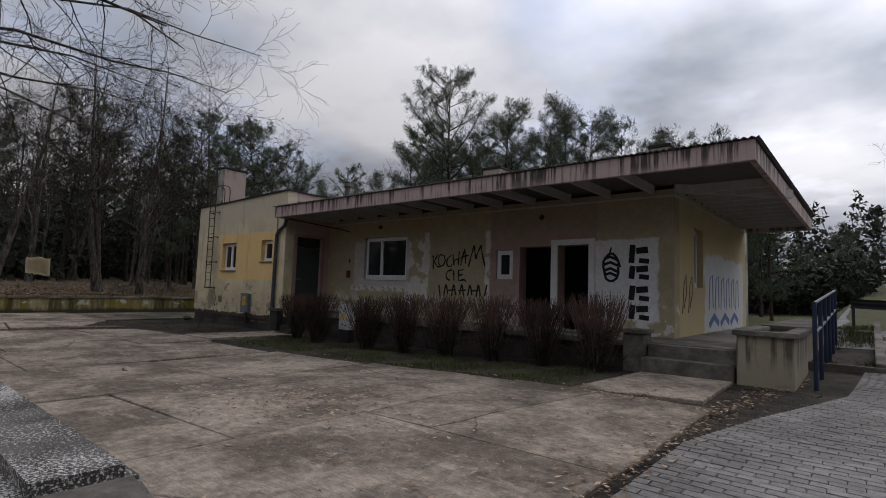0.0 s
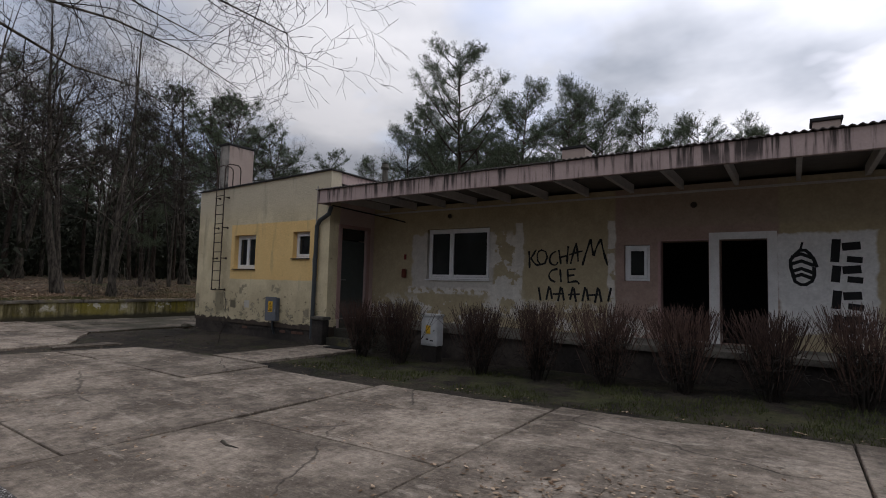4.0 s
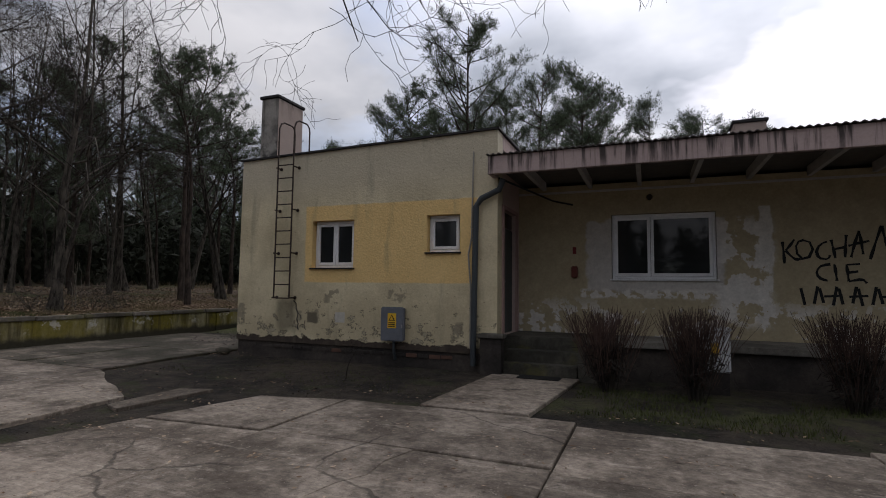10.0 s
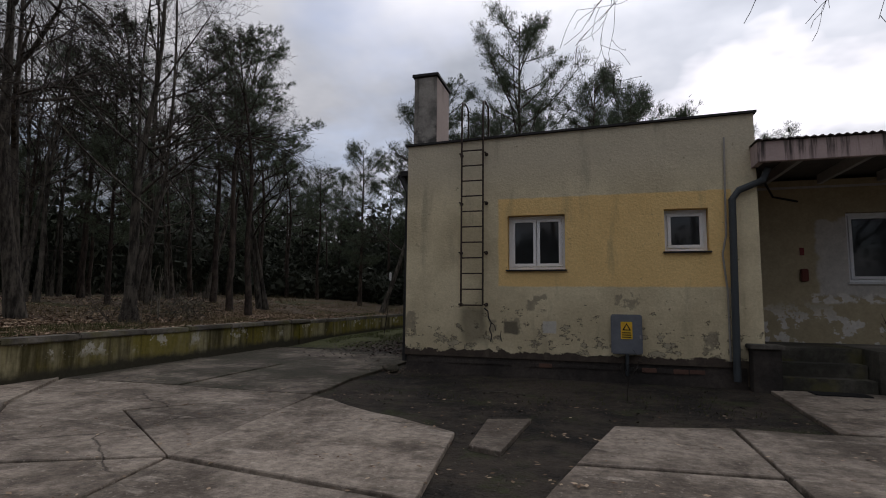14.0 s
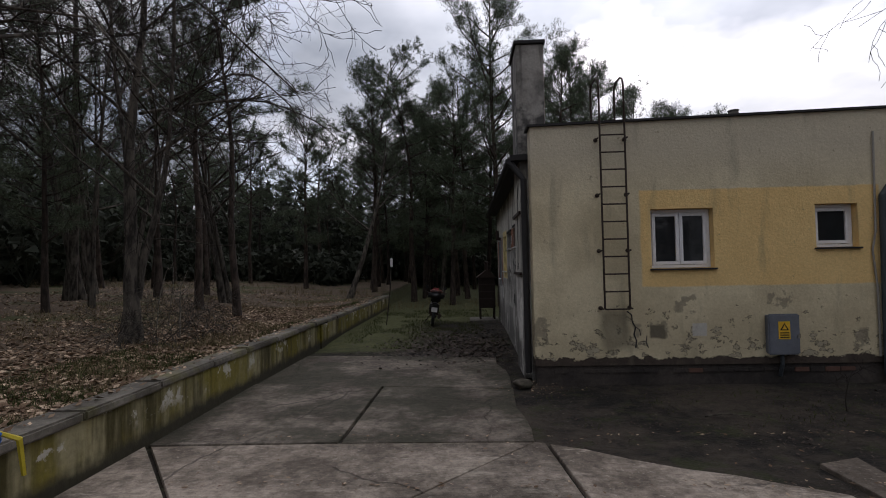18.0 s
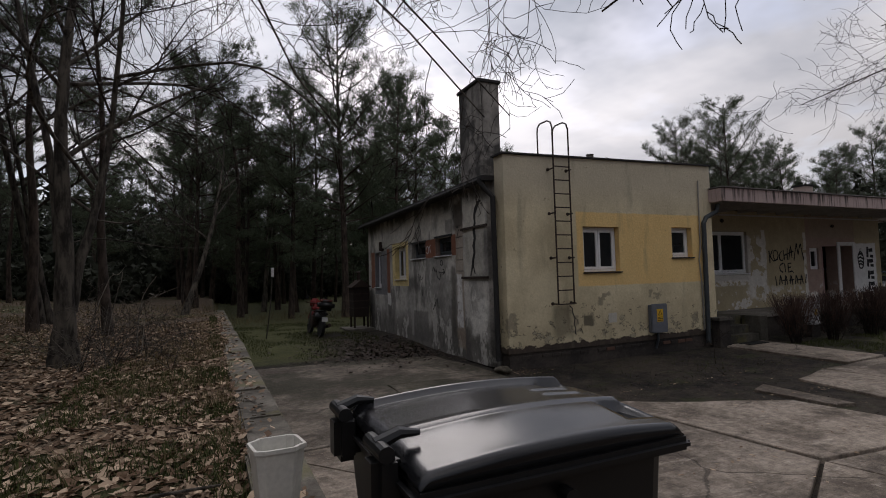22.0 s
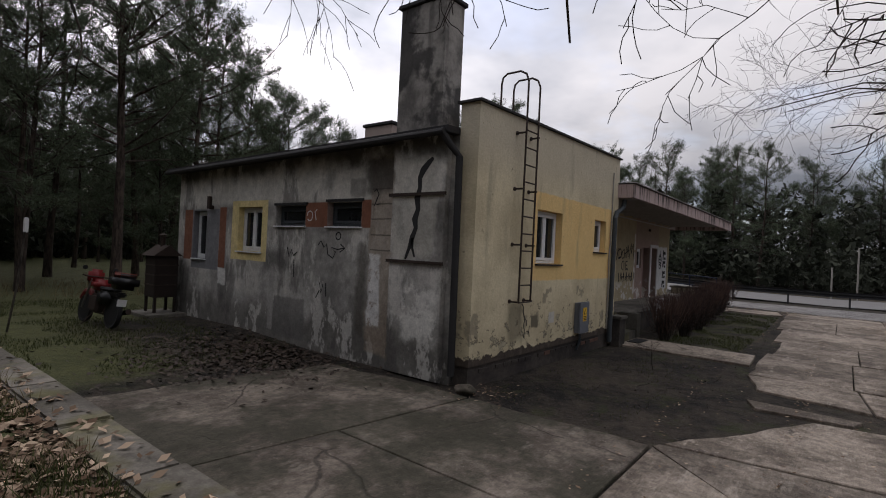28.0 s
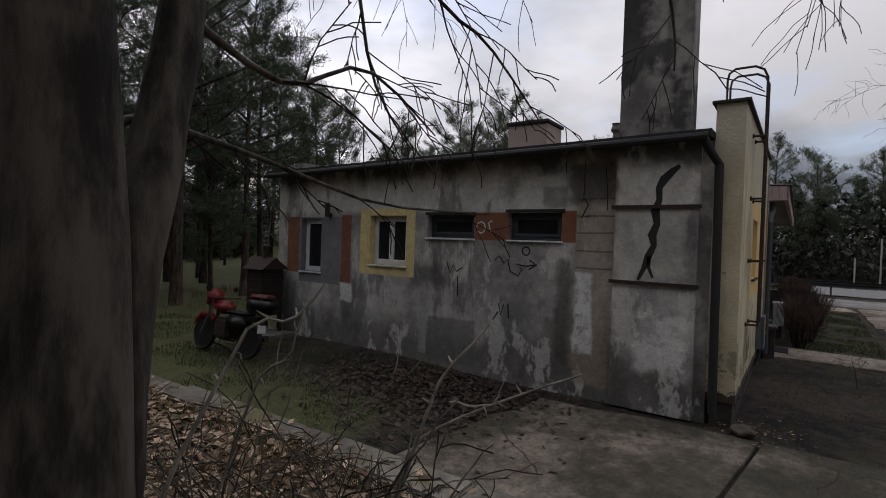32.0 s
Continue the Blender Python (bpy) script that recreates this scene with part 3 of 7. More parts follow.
def earth():
    a = Mat("ground_earth", 0.97)
    n, f = a.noise(0.55, 5, 0.65), a.noise(9, 5, 0.7, shift=3)
    soil = a.mix(a.step(a.math("MULTIPLY_ADD", a.noise(3.2, 6, 0.72, shift=9), 0.5, a.math("MULTIPLY", n, 0.5)), 0.40, 0.60), (0.009, 0.0075, 0.006), (0.048, 0.038, 0.028))
    soil = a.mix(a.math("MULTIPLY", a.step(a.noise(1.7, 6, 0.7, shift=15), 0.52, 0.64), 0.7), soil, a.mix(a.noise(14, 4), (0.010, 0.013, 0.004), (0.050, 0.056, 0.018)))
    litter = a.mix(a.noise(6, 5, 0.7), (0.065, 0.045, 0.03), (0.17, 0.125, 0.085))
    turf = a.mix(a.noise(2.2, 5, 0.65), (0.026, 0.030, 0.011), (0.105, 0.108, 0.040))
    c = a.mix(a.math("SUBTRACT", 1.0, a.step(a.x, -23.3, -23.1)), soil, a.mix(a.step(a.noise(0.35, 4, shift=6), 0.5, 0.62), litter, turf))
    green = a.math("MULTIPLY", a.step(a.math("MULTIPLY_ADD", a.noise(0.8, 4), 2.0, a.y), 12.6, 13.8), a.math("MULTIPLY", a.step(a.x, -23.3, -23.1), a.math("SUBTRACT", 1.0, a.math("MULTIPLY", a.step(a.math("MULTIPLY_ADD", a.noise(0.9, 4, shift=4), 2.0, a.x), -20.2, -18.8), a.math("SUBTRACT", 1.0, a.step(a.y, 17.0, 18.0))))))
    c = a.mix(green, c, turf)
    yard = a.math("MULTIPLY", a.rect(a.x, -11.0, -1.0, -5, 5, 0.3), a.band(a.y, 6.2, 8.2, 0.35))
    c = a.mix(a.math("MULTIPLY", yard, a.math("MULTIPLY", a.step(a.noise(1.3, 5, 0.65, shift=2), 0.44, 0.60), 0.65)), c, turf)
    far = a.math("SUBTRACT", 1.0, a.step(a.y, -0.1, 0.2))
    c = a.mix(a.math("MULTIPLY", far, 0.8), c, litter)
    a.color(a.scale(c, a.vary(f, 0.3, 1.7))).bump(a.math("ADD", f, a.noise(30, 4)), 0.9, 0.03)
    return a.m


EARTH = earth()


# ---- helpers for shapes ----
def mesh(name, bm, mat, loc=(0, 0, 0), smooth=False):
    me = bpy.data.meshes.new(name)
    if smooth:
        for f in bm.faces:
            f.smooth = True
    bm.to_mesh(me)
    bm.free()
    for m in mat if isinstance(mat, (list, tuple)) else (mat,):
        me.materials.append(m)
    ob = new(name, me)
    ob.location = loc
    return ob


def part(name, bm, mat, parent, label="", smooth=False):
    """One mesh, drawn in world metres, as a child of a thing or part."""
    base = Vector((0, 0, 0))
    p = parent
    while p is not None:
        base += p.location
        p = p.parent
    for v in bm.verts:
        v.co -= base
    ob = mesh(name, bm, mat, smooth=smooth)
    ob.parent = parent
    return tagged(ob, label)


def thing(name, loc, label, category, group="", kind=""):
    e = new(name)
    e.location = loc
    e.empty_display_size = 0.2
    return tagged(e, label, category, group, kind)


def box(x0, x1, y0, y1, z0, z1, bm=None, bevel=0.0):
    b = bmesh.new()
    bmesh.ops.create_cube(b, size=1)
    for v in b.verts:
        v.co = ((x0 + x1) / 2 + v.co.x * (x1 - x0), (y0 + y1) / 2 + v.co.y * (y1 - y0), (z0 + z1) / 2 + v.co.z * (z1 - z0))
    if bevel:
        bmesh.ops.bevel(b, geom=b.edges[:], offset=bevel, segments=2, affect="EDGES")
    return join(bm, b)


def join(bm, b):
    if bm is None:
        return b
    me = bpy.data.meshes.new("t")
    b.to_mesh(me)
    b.free()
    bm.from_mesh(me)
    bpy.data.meshes.remove(me)
    return bm


def turned(bm, m):
    bmesh.ops.transform(bm, matrix=m, verts=bm.verts[:])
    return bm


def tube(points, radii, sides=8, bm=None, cap=True):
    """A round bar through the points, with one radius each."""
    bm = bm or bmesh.new()
    pts = [Vector(p) for p in points]
    if not isinstance(radii, (list, tuple)):
        radii = [radii] * len(pts)
    rings, side = [], None
    for i, p in enumerate(pts):
        d = (pts[min(i + 1, len(pts) - 1)] - pts[max(i - 1, 0)]).normalized()
        if side is None:
            side = d.orthogonal().normalized()
        side = (side - d * side.dot(d)).normalized()
        other = d.cross(side)
        rings.append([bm.verts.new(p + radii[i] * (math.cos(2 * math.pi * k / sides) * side + math.sin(2 * math.pi * k / sides) * other)) for k in range(sides)])
    for a, b in zip(rings, rings[1:]):
        for k in range(sides):
            bm.faces.new((a[k], a[(k + 1) % sides], b[(k + 1) % sides], b[k]))
    if cap and sides > 2:
        bm.faces.new(rings[0][::-1])
        bm.faces.new(rings[-1])
    return bm


def lathe(profile, centre, axis="z", sides=20, bm=None):
    """A turned shape from (radius, height) pairs."""
    bm = bm or bmesh.new()
    c = Vector(centre)
    rings = []
    for r, h in profile:
        ring = []
        for k in range(sides):
            u, v = r * math.cos(2 * math.pi * k / sides), r * math.sin(2 * math.pi * k / sides)
            ring.append(bm.verts.new(c + (Vector((u, v, h)) if axis == "z" else Vector((h, u, v)) if axis == "x" else Vector((u, h, v)))))
        rings.append(ring)
    for a, b in zip(rings, rings[1:]):
        for k in range(sides):
            bm.faces.new((a[k], a[(k + 1) % sides], b[(k + 1) % sides], b[k]))
    bm.faces.new(rings[0][::-1])
    bm.faces.new(rings[-1])
    bmesh.ops.recalc_face_normals(bm, faces=bm.faces[:])
    return bm


def prism(outline, z0, z1, bm=None):
    """An upright block over an outline of (x, y)."""
    bm = bm or bmesh.new()
    lo = [bm.verts.new((x, y, z0)) for x, y in outline]
    hi = [bm.verts.new((x, y, z1)) for x, y in outline]
    n = len(lo)
    fs = [bm.faces.new(lo[::-1]), bm.faces.new(hi)]
    fs += [bm.faces.new((lo[i], lo[(i + 1) % n], hi[(i + 1) % n], hi[i])) for i in range(n)]
    bmesh.ops.recalc_face_normals(bm, faces=fs)
    return bm


def wall(along, plane, back, u0, u1, z0, z1, holes):
    """A wall with real openings. along 'x' or 'y'; its outer face lies at plane and its inner one at back."""
    us = sorted({u0, u1, *(h[0] for h in holes), *(h[1] for h in holes)})
    zs = sorted({z0, z1, *(h[2] for h in holes), *(h[3] for h in holes)})
    bm, made = bmesh.new(), {}

    def v(i, k, d):
        if (i, k, d) not in made:
            w = plane if d == 0 else back
            made[i, k, d] = bm.verts.new((us[i], w, zs[k]) if along == "x" else (w, us[i], zs[k]))
        return made[i, k, d]

    def solid(i, k):
        if not (0 <= i < len(us) - 1 and 0 <= k < len(zs) - 1):
            return False
        u, z = (us[i] + us[i + 1]) / 2, (zs[k] + zs[k + 1]) / 2
        return not any(a < u < b and c < z < d for a, b, c, d in holes)

    for i in range(len(us) - 1):
        for k in range(len(zs) - 1):
            if not solid(i, k):
                continue
            for d in (0, 1):
                bm.faces.new((v(i, k, d), v(i + 1, k, d), v(i + 1, k + 1, d), v(i, k + 1, d)))
            for di, dk, a, b in ((-1, 0, (i, k), (i, k + 1)), (1, 0, (i + 1, k), (i + 1, k + 1)), (0, -1, (i, k), (i + 1, k)), (0, 1, (i, k + 1), (i + 1, k + 1))):
                if not solid(i + di, k + dk):
                    bm.faces.new((v(*a, 0), v(*b, 0), v(*b, 1), v(*a, 1)))
    bmesh.ops.recalc_face_normals(bm, faces=bm.faces[:])
    return bm


def bent(pts, n):
    """A smooth line through a few points."""
    pts = [Vector(p) for p in pts]
    out = []
    for k in range(n + 1):
        u = k / n * (len(pts) - 1)
        i = min(len(pts) - 2, int(u))
        f = u - i
        a, b, c, d = pts[max(0, i - 1)], pts[i], pts[i + 1], pts[min(len(pts) - 1, i + 2)]
        out.append(0.5 * (2 * b + (c - a) * f + (2 * a - 5 * b + 4 * c - d) * f * f + (3 * b - a - 3 * c + d) * f ** 3))
    return out


def smooth01(v):
    v = max(0.0, min(1.0, v))
    return v * v * (3 - 2 * v)


def gz(x, y):
    """The height of the ground."""
    z = 0.18 * smooth01((x + 8) / 8)
    z += smooth01((x + 1.0) / 3.0) * 0.05 * max(0.0, min(y, 120) - 9.0)
    if x < -23.05:
        h = 0.66 * smooth01((y + 2.5) / 7.5)
        z += h + 0.55 * smooth01((-24 - x) / 9.0) * smooth01((y + 1) / 8)
        z += 0.06 * noise.noise((x * 0.5, y * 0.5, 0))
        z += 0.03 * max(0, -x - 34) * (y > 0)
    elif y > 12:
        z += 0.10 * smooth01((y - 12) / 3) + 0.05 * noise.noise((x * 0.4, y * 0.4, 3))
    if y > 24:
        z += 0.012 * (y - 24) if x < 0 else 0
    if y < 0.3:
        z += 0.10 * smooth01((0.3 - y) / 0.3)
    return z


# ---- ground ----
def spread(lo, hi, inner_lo, inner_hi, fine, coarse):
    vals, v = [], lo
    while v < hi:
        vals.append(v)
        far = max(inner_lo - v, v - inner_hi, 0)
        v += fine if far < 0.01 else min(coarse, fine + far * 0.25)
    return vals + [hi]


gx = sorted({*spread(-320, 320, -30, 8, 0.7, 30), -23.2, -22.97})
gy = spread(-320, 340, -4, 26, 0.7, 30)
bm = bmesh.new()
grid = [[bm.verts.new((x, y, gz(x, y) - (0.0 if x < -23.0 else 0.03))) for y in gy] for x in gx]
for a, b in zip(grid, grid[1:]):
    for k in range(len(gy) - 1):
        bm.faces.new((a[k], b[k], b[k + 1], a[k + 1]))
ground = tagged(mesh("ground", bm, EARTH, smooth=True), "dark bare earth, grass and leaf litter round the building", "ground", kind="structure")


def strip(name, mat, x0, x1, y0, y1, lift, n, label, category):
    b = bmesh.new()
    ys = [y0 + (y1 - y0) * k / n for k in range(n + 1)]
    rows = [[b.verts.new((x, y, gz(x, y) + lift)) for x in (x0, (x0 + x1) / 2, x1)] for y in ys]
    for p, q in zip(rows, rows[1:]):
        for k in range(2):
            b.faces.new((p[k], p[k + 1], q[k + 1], q[k]))
    return tagged(mesh(name, b, mat), label, category, kind="structure")


strip("road", ASPHALT, 8.0, 16.0, -160, 220, 0.01, 60, "worn pale grey asphalt road", "road")
strip("pavement_edge", PAVER, 0.95, 5.4, 13.9, 90, 0.012, 30, "grey paved footpath along the road", "pavement")

# concrete slabs of the yard
yard = tagged(mesh("yard_bed", box(-22.8, 0.8, 0.6, 5.9, -0.20, -0.16), EARTH), "packed earth under the concrete slabs", "ground", kind="structure")


def slab(outline, lift=0.015, tilt=0.006, mat=SLAB):
    cx, cy = sum(p[0] for p in outline) / len(outline), sum(p[1] for p in outline) / len(outline)
    b = bmesh.new()
    tx, ty = R.uniform(-tilt, tilt), R.uniform(-tilt, tilt)
    dz = R.uniform(-0.004, 0.006)

    def ring(shrink, drop):
        out = []
        for x, y in outline:
            px = x + shrink * max(-1.0, min(1.0, (cx - x) / 0.35))
            py = y + shrink * max(-1.0, min(1.0, (cy - y) / 0.35))
            out.append(b.verts.new((px, py, gz(x, y) + lift + dz + (x - cx) * tx + (y - cy) * ty - drop)))
        return out

    lo, mid, top = ring(0.010, 0.16), ring(0.010, 0.010), ring(0.017, 0.0)
    n = len(outline)
    b.faces.new(top)
    for p, q in ((lo, mid), (mid, top)):
        for i in range(n):
            b.faces.new((p[i], p[(i + 1) % n], q[(i + 1) % n], q[i]))
    bmesh.ops.recalc_face_normals(b, faces=b.faces[:])
    ob = mesh("slab", b, mat)
    ob.parent = paving
    return ob


paving = tagged(mesh("yard_paving", box(-19.0, -18.9, 3.0, 3.1, -0.15, -0.10), SLAB), "large weathered concrete slabs paving the yard", "pavement", kind="structure")


def rag(p, q, n=4, amp=0.05):
    """Points of a broken edge from p to q, without the last."""
    return [(p[0] + (q[0] - p[0]) * k / n + (R.uniform(-amp, amp) if k else 0), p[1] + (q[1] - p[1]) * k / n + (R.uniform(-amp, amp) if k else 0)) for k in range(n)]


XS = [0.55, -2.02, -4.93, -7.72, -10.36, -13.29]
JOINTS = [(0.60, 3.1, 5.95), (0.60, 1.72, 4.38, 5.9), (0.60, 3.22, 5.7), (0.60, 1.5, 3.9, 5.5), (0.60, 1.7, 4.03, 5.58)]
for i, ys in enumerate(JOINTS):
    for k in range(len(ys) - 1):
        x1, x0, y0, y1 = XS[i], XS[i + 1], ys[k], ys[k + 1]
        if (i, k) in ((4, 1), (0, 1), (1, 1)):
            # broken across
            c = x0 + (x1 - x0) * R.uniform(0.4, 0.6)
            crack = rag((c - 0.2, y0), (c + 0.25, y1), 7, 0.06) + [(c + 0.25, y1)]
            slab([(x0, y0), *[(x + 0.008, y) for x, y in crack], (x0, y1)])
            slab([(x1, y0), (x1, y1), *[(x - 0.008, y) for x, y in reversed(crack)]])
        elif k == len(ys) - 2:
            slab([(x0, y0), (x1, y0), (x1, y1), *rag((x1, y1), (x0, y1), 5, 0.05)[1:], (x0, y1)])
        else:
            slab([(x0, y0), (x1, y0), (x1, y1), (x0, y1)])
# beside the earth gap
slab([(-14.85, 3.83), (-13.31, 3.98), (-13.31, 5.58), *rag((-13.31, 5.58), (-14.5, 5.3), 3)[1:], (-14.5, 5.3)])
slab([(-15.3, 1.7), (-13.31, 1.68), (-13.31, 3.96), (-14.86, 3.81), *rag((-14.86, 3.81), (-15.3, 1.7), 4, 0.04)[1:]])
slab([(-15.5, 0.6), (-13.31, 0.6), (-13.31, 1.66), (-15.3, 1.68)])
slab([(-15.80, 4.06), (-15.48, 3.95), (-15.36, 5.32), (-15.84, 5.16)])
slab([(-18.06, 2.96), (-15.82, 2.70), (-16.02, 4.46), *rag((-16.02, 4.46), (-16.42, 4.68), 2, 0.03)[1:], *rag((-16.42, 4.68), (-18.33, 5.72), 5, 0.06), (-18.33, 5.72)])
slab([(-17.78, 1.3), (-15.55, 1.2), (-15.66, 2.0), (-15.82, 2.68), (-18.06, 2.94)])
slab([(-17.7, 0.6), (-15.5, 0.6), (-15.54, 1.18), (-17.78, 1.28)])
slab([(-19.9, 4.2), (-18.08, 2.98), (-18.35, 5.76), (-18.46, 5.8)])
slab([(-21.6, 4.1), (-19.5, 2.3), (-18.09, 2.96), (-19.92, 4.18), (-18.48, 5.8), (-20.66, 5.78), (-22.8, 5.7)])
slab([(-19.45, 0.5), (-17.72, 0.6), (-17.8, 1.3), (-18.08, 2.94), (-19.48, 2.28)])
slab([(-22.85, 0.2), (-19.47, 0.48), (-19.5, 2.28), (-21.62, 4.08), (-22.85, 5.66)])
# drive along the side of the building
slab([(-22.88, 5.74), (-20.68, 5.80), (-20.62, 8.46), (-22.88, 8.76)], mat=MOSSY)
slab([(-20.66, 5.80), (-18.46, 5.82), *rag((-18.46, 5.82), (-18.48, 8.2), 5, 0.06)[1:], (-18.48, 8.2), (-20.6, 8.46)], mat=MOSSY)
slab([(-22.88, 8.79), (-20.6, 8.49), (-18.5, 8.23), *rag((-18.5, 8.23), (-18.6, 11.05), 4, 0.08)[1:], (-18.6, 11.05), *rag((-18.6, 11.05), (-22.85, 11.5), 7, 0.12)[1:], (-22.85, 11.5)], mat=MOSSY)
# walk to the door, and to the porch steps
slab([(-12.32, 5.66), (-10.92, 5.72), (-10.66, 8.42), (-12.14, 8.42)])
slab([(-1.2, 5.98), (0.36, 6.3), (0.32, 8.26), (-1.05, 8.26)])

# low wall between the yard and the rough ground
garden_wall = tagged(mesh("low_wall", box(-13.0, -0.86, 0.10, 0.62, 0.0, 0.50, bevel=0.07), COPING), "low weathered concrete wall with pale lichen specks", "wall", kind="structure")
bm = prism([(-0.87, 0.11), (-0.50, 0.05), (-0.36, 0.16), (-0.46, 0.54), (-0.87, 0.60)], 0.0, 0.47)
bmesh.ops.bevel(bm, geom=[e for e in bm.edges if abs(e.verts[0].co.z - e.verts[1].co.z) < 0.01 and e.verts[0].co.z > 0.2], offset=0.04, segments=2, affect="EDGES")
tagged(mesh("low_wall_end", bm, STEP), "broken pale end of the low concrete wall", "wall", kind="structure")

# retaining wall with a coping in pieces
tagged(mesh("retaining_wall", box(-23.18, -22.86, 2.6, 12.6, -0.1, 0.60), RETAIN), "stained mossy concrete retaining wall below the bank", "wall", kind="structure")
tagged(mesh("retaining_wall_far", box(-23.14, -22.82, 12.6, 23.5, -0.1, 0.56), RETAIN), "pale mossy concrete retaining wall in the grass", "wall", kind="structure")
y = 2.5
COPESTONE = concrete("coping_concrete", (0.20, 0.18, 0.15), (0.085, 0.075, 0.06), moss=0.5)
coping_row = thing("wall_coping", (-23.1, 2.6, 0.6), "cracked concrete coping along the retaining wall", "coping", kind="structure")
while y < 23.3:
    n = R.uniform(0.9, 1.3)
    dz, dx = R.uniform(-0.012, 0.012), R.uniform(-0.015, 0.015)
    part("coping_stone", box(-23.18 + dx, -22.82 + dx, y, y + n - 0.02, 0.60 + dz - (0.04 if y > 12.5 else 0), 0.70 + dz - (0.04 if y > 12.5 else 0), bevel=0.02), COPESTONE, coping_row)
    y += n


# ---- the building ----
FY, GY, WX, BX = 8.55, 10.21, -18.08, -12.12  # front wall, set-back facade, side wall, right side of the block
FLOOR = 0.62
house = thing("building", (-12, 10, 0), "derelict single-storey roadside building with peeling yellow and beige walls", "building")

W1 = (-16.14, -15.13, 1.87, 2.85)
W2 = (-13.51, -12.84, 2.16, 2.87)
part("front_wall", wall("x", FY, FY + 0.35, WX, BX, 0.30, 4.27, [W1, W2]), FRONT, house, "yellow-painted plaster wall with peeling patches")
bm = bmesh.new()
for x0, x1, z0, z1 in ((WX, BX, 4.27, 4.27),):
    lo = [bm.verts.new(p) for p in ((WX, FY, 4.27), (BX, FY, 4.27), (BX, FY + 0.35, 4.27), (WX, FY + 0.35, 4.27))]
    hi = [bm.verts.new(p) for p in ((WX, FY, 4.275), (BX, FY, 4.40), (BX, FY + 0.35, 4.40), (WX, FY + 0.35, 4.275))]
    bm.faces.new(hi)
    for i in range(4):
        bm.faces.new((lo[i], lo[(i + 1) % 4], hi[(i + 1) % 4], hi[i]))
bmesh.ops.recalc_face_normals(bm, faces=bm.faces[:])
part("parapet", bm, FRONT, house)
bm = bmesh.new()
for y0, y1 in ((FY - 0.05, FY + 0.40),):
    q = [bm.verts.new(p) for p in ((WX - 0.05, y0, 4.277), (BX + 0.04, y0, 4.405), (BX + 0.04, y1, 4.405), (WX - 0.05, y1, 4.277))]
    r = [bm.verts.new(v.co + Vector((0, 0, 0.035))) for v in q]
    bm.faces.new(r)
    bm.faces.new(q[::-1])
    for i in range(4):
        bm.faces.new((q[i], q[(i + 1) % 4], r[(i + 1) % 4], r[i]))
part("parapet_flashing", bm, TAR, house, "dark sheet flashing on the parapet")
part("plinth", box(WX + 0.03, BX - 0.02, FY + 0.03, FY + 0.3, -0.2, 0.302), PLINTH, house, "exposed dark brick and concrete plinth")
# bricks laid bare along the foot of the front wall
for k in range(24):
    if R.random() < 0.75:
        x = -18.0 + k * 0.24
        part("brick", box(x, x + 0.225, FY + 0.012, FY + 0.06, 0.17 + R.uniform(-0.01, 0.01), 0.235, bevel=0.006), BRICK if R.random() < 0.35 else PLINTH, house)

S1 = (16.58, 17.24, 1.54, 2.73)
S2 = (14.17, 15.12, 1.80, 2.79)
S3 = (12.64, 13.66, 2.38, 2.80)
S4 = (11.02, 11.97, 2.38, 2.84)
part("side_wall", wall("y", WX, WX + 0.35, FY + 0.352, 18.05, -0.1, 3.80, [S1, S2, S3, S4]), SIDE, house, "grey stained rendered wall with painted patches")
part("back_wall", wall("x", 18.05, 17.7, WX + 0.352, -1.05, -0.1, 3.8, []), SIDE, house)
part("block_side_wall", wall("y", BX, BX - 0.3, FY + 0.352, GY + 3.0, -0.1, 4.39, [(8.98, 9.92, FLOOR, 2.98)]), PINK, house, "pink rendered wall beside the door")
part("corner_pilaster", box(BX - 0.25, BX + 0.004, FY - 0.004, FY + 0.30, 0.02, 4.2), FRONT, house)
part("chimney_breast", box(WX - 0.13, WX, 9.04, 10.16, 0.0, 3.82, bevel=0.01), SIDE, house, "cracked rendered chimney breast")

W3 = (-10.26, -8.42, 1.70, 2.97)
SW = (-5.29, -4.80, 1.74, 2.46)
D1 = (-4.62, -3.76, FLOOR, 2.52)
D2 = (-3.58, -2.84, FLOOR, 2.53)
part("facade_wall", wall("x", GY, GY + 0.35, BX + 0.002, -1.05, -0.1, 3.60, [W3, SW, D1, D2]), FACADE, house, "brown-beige facade with bare patches and graffiti")
SR = (11.7, 12.45, 1.66, 2.98)


def end_wall_paint():
    a = Mat("end_wall_paint", 0.9)
    c = a.mix(a.noise(0.9, 4), (0.42, 0.33, 0.16), (0.55, 0.45, 0.26))
    c = a.mix(a.rect(a.y, 12.6, 17.2, 0.6, 2.5, 0.05, 0.5), c, a.mix(a.noise(2, 4), (0.5, 0.5, 0.5), (0.64, 0.64, 0.63)))
    a.color(a.scale(c, a.vary(a.noise(24, 4), 0.85, 1.15))).bump(a.noise(20, 5), 0.4, 0.008)
    return a.m


part("end_wall", wall("y", -1.05, -1.4, GY + 0.352, 17.69, -0.1, 3.60, [SR]), end_wall_paint(), house, "yellow end wall with white patches and graffiti")
# Backing sheet and floor: the rooms' darkness is painted into their colour.
part("inner_partition", box(-17.0, -1.5, 12.6, 12.7, 0.0, 3.5), VOID, house, "near-black partition standing in for unlit rooms behind the openings")
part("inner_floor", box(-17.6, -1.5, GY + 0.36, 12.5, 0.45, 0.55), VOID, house)

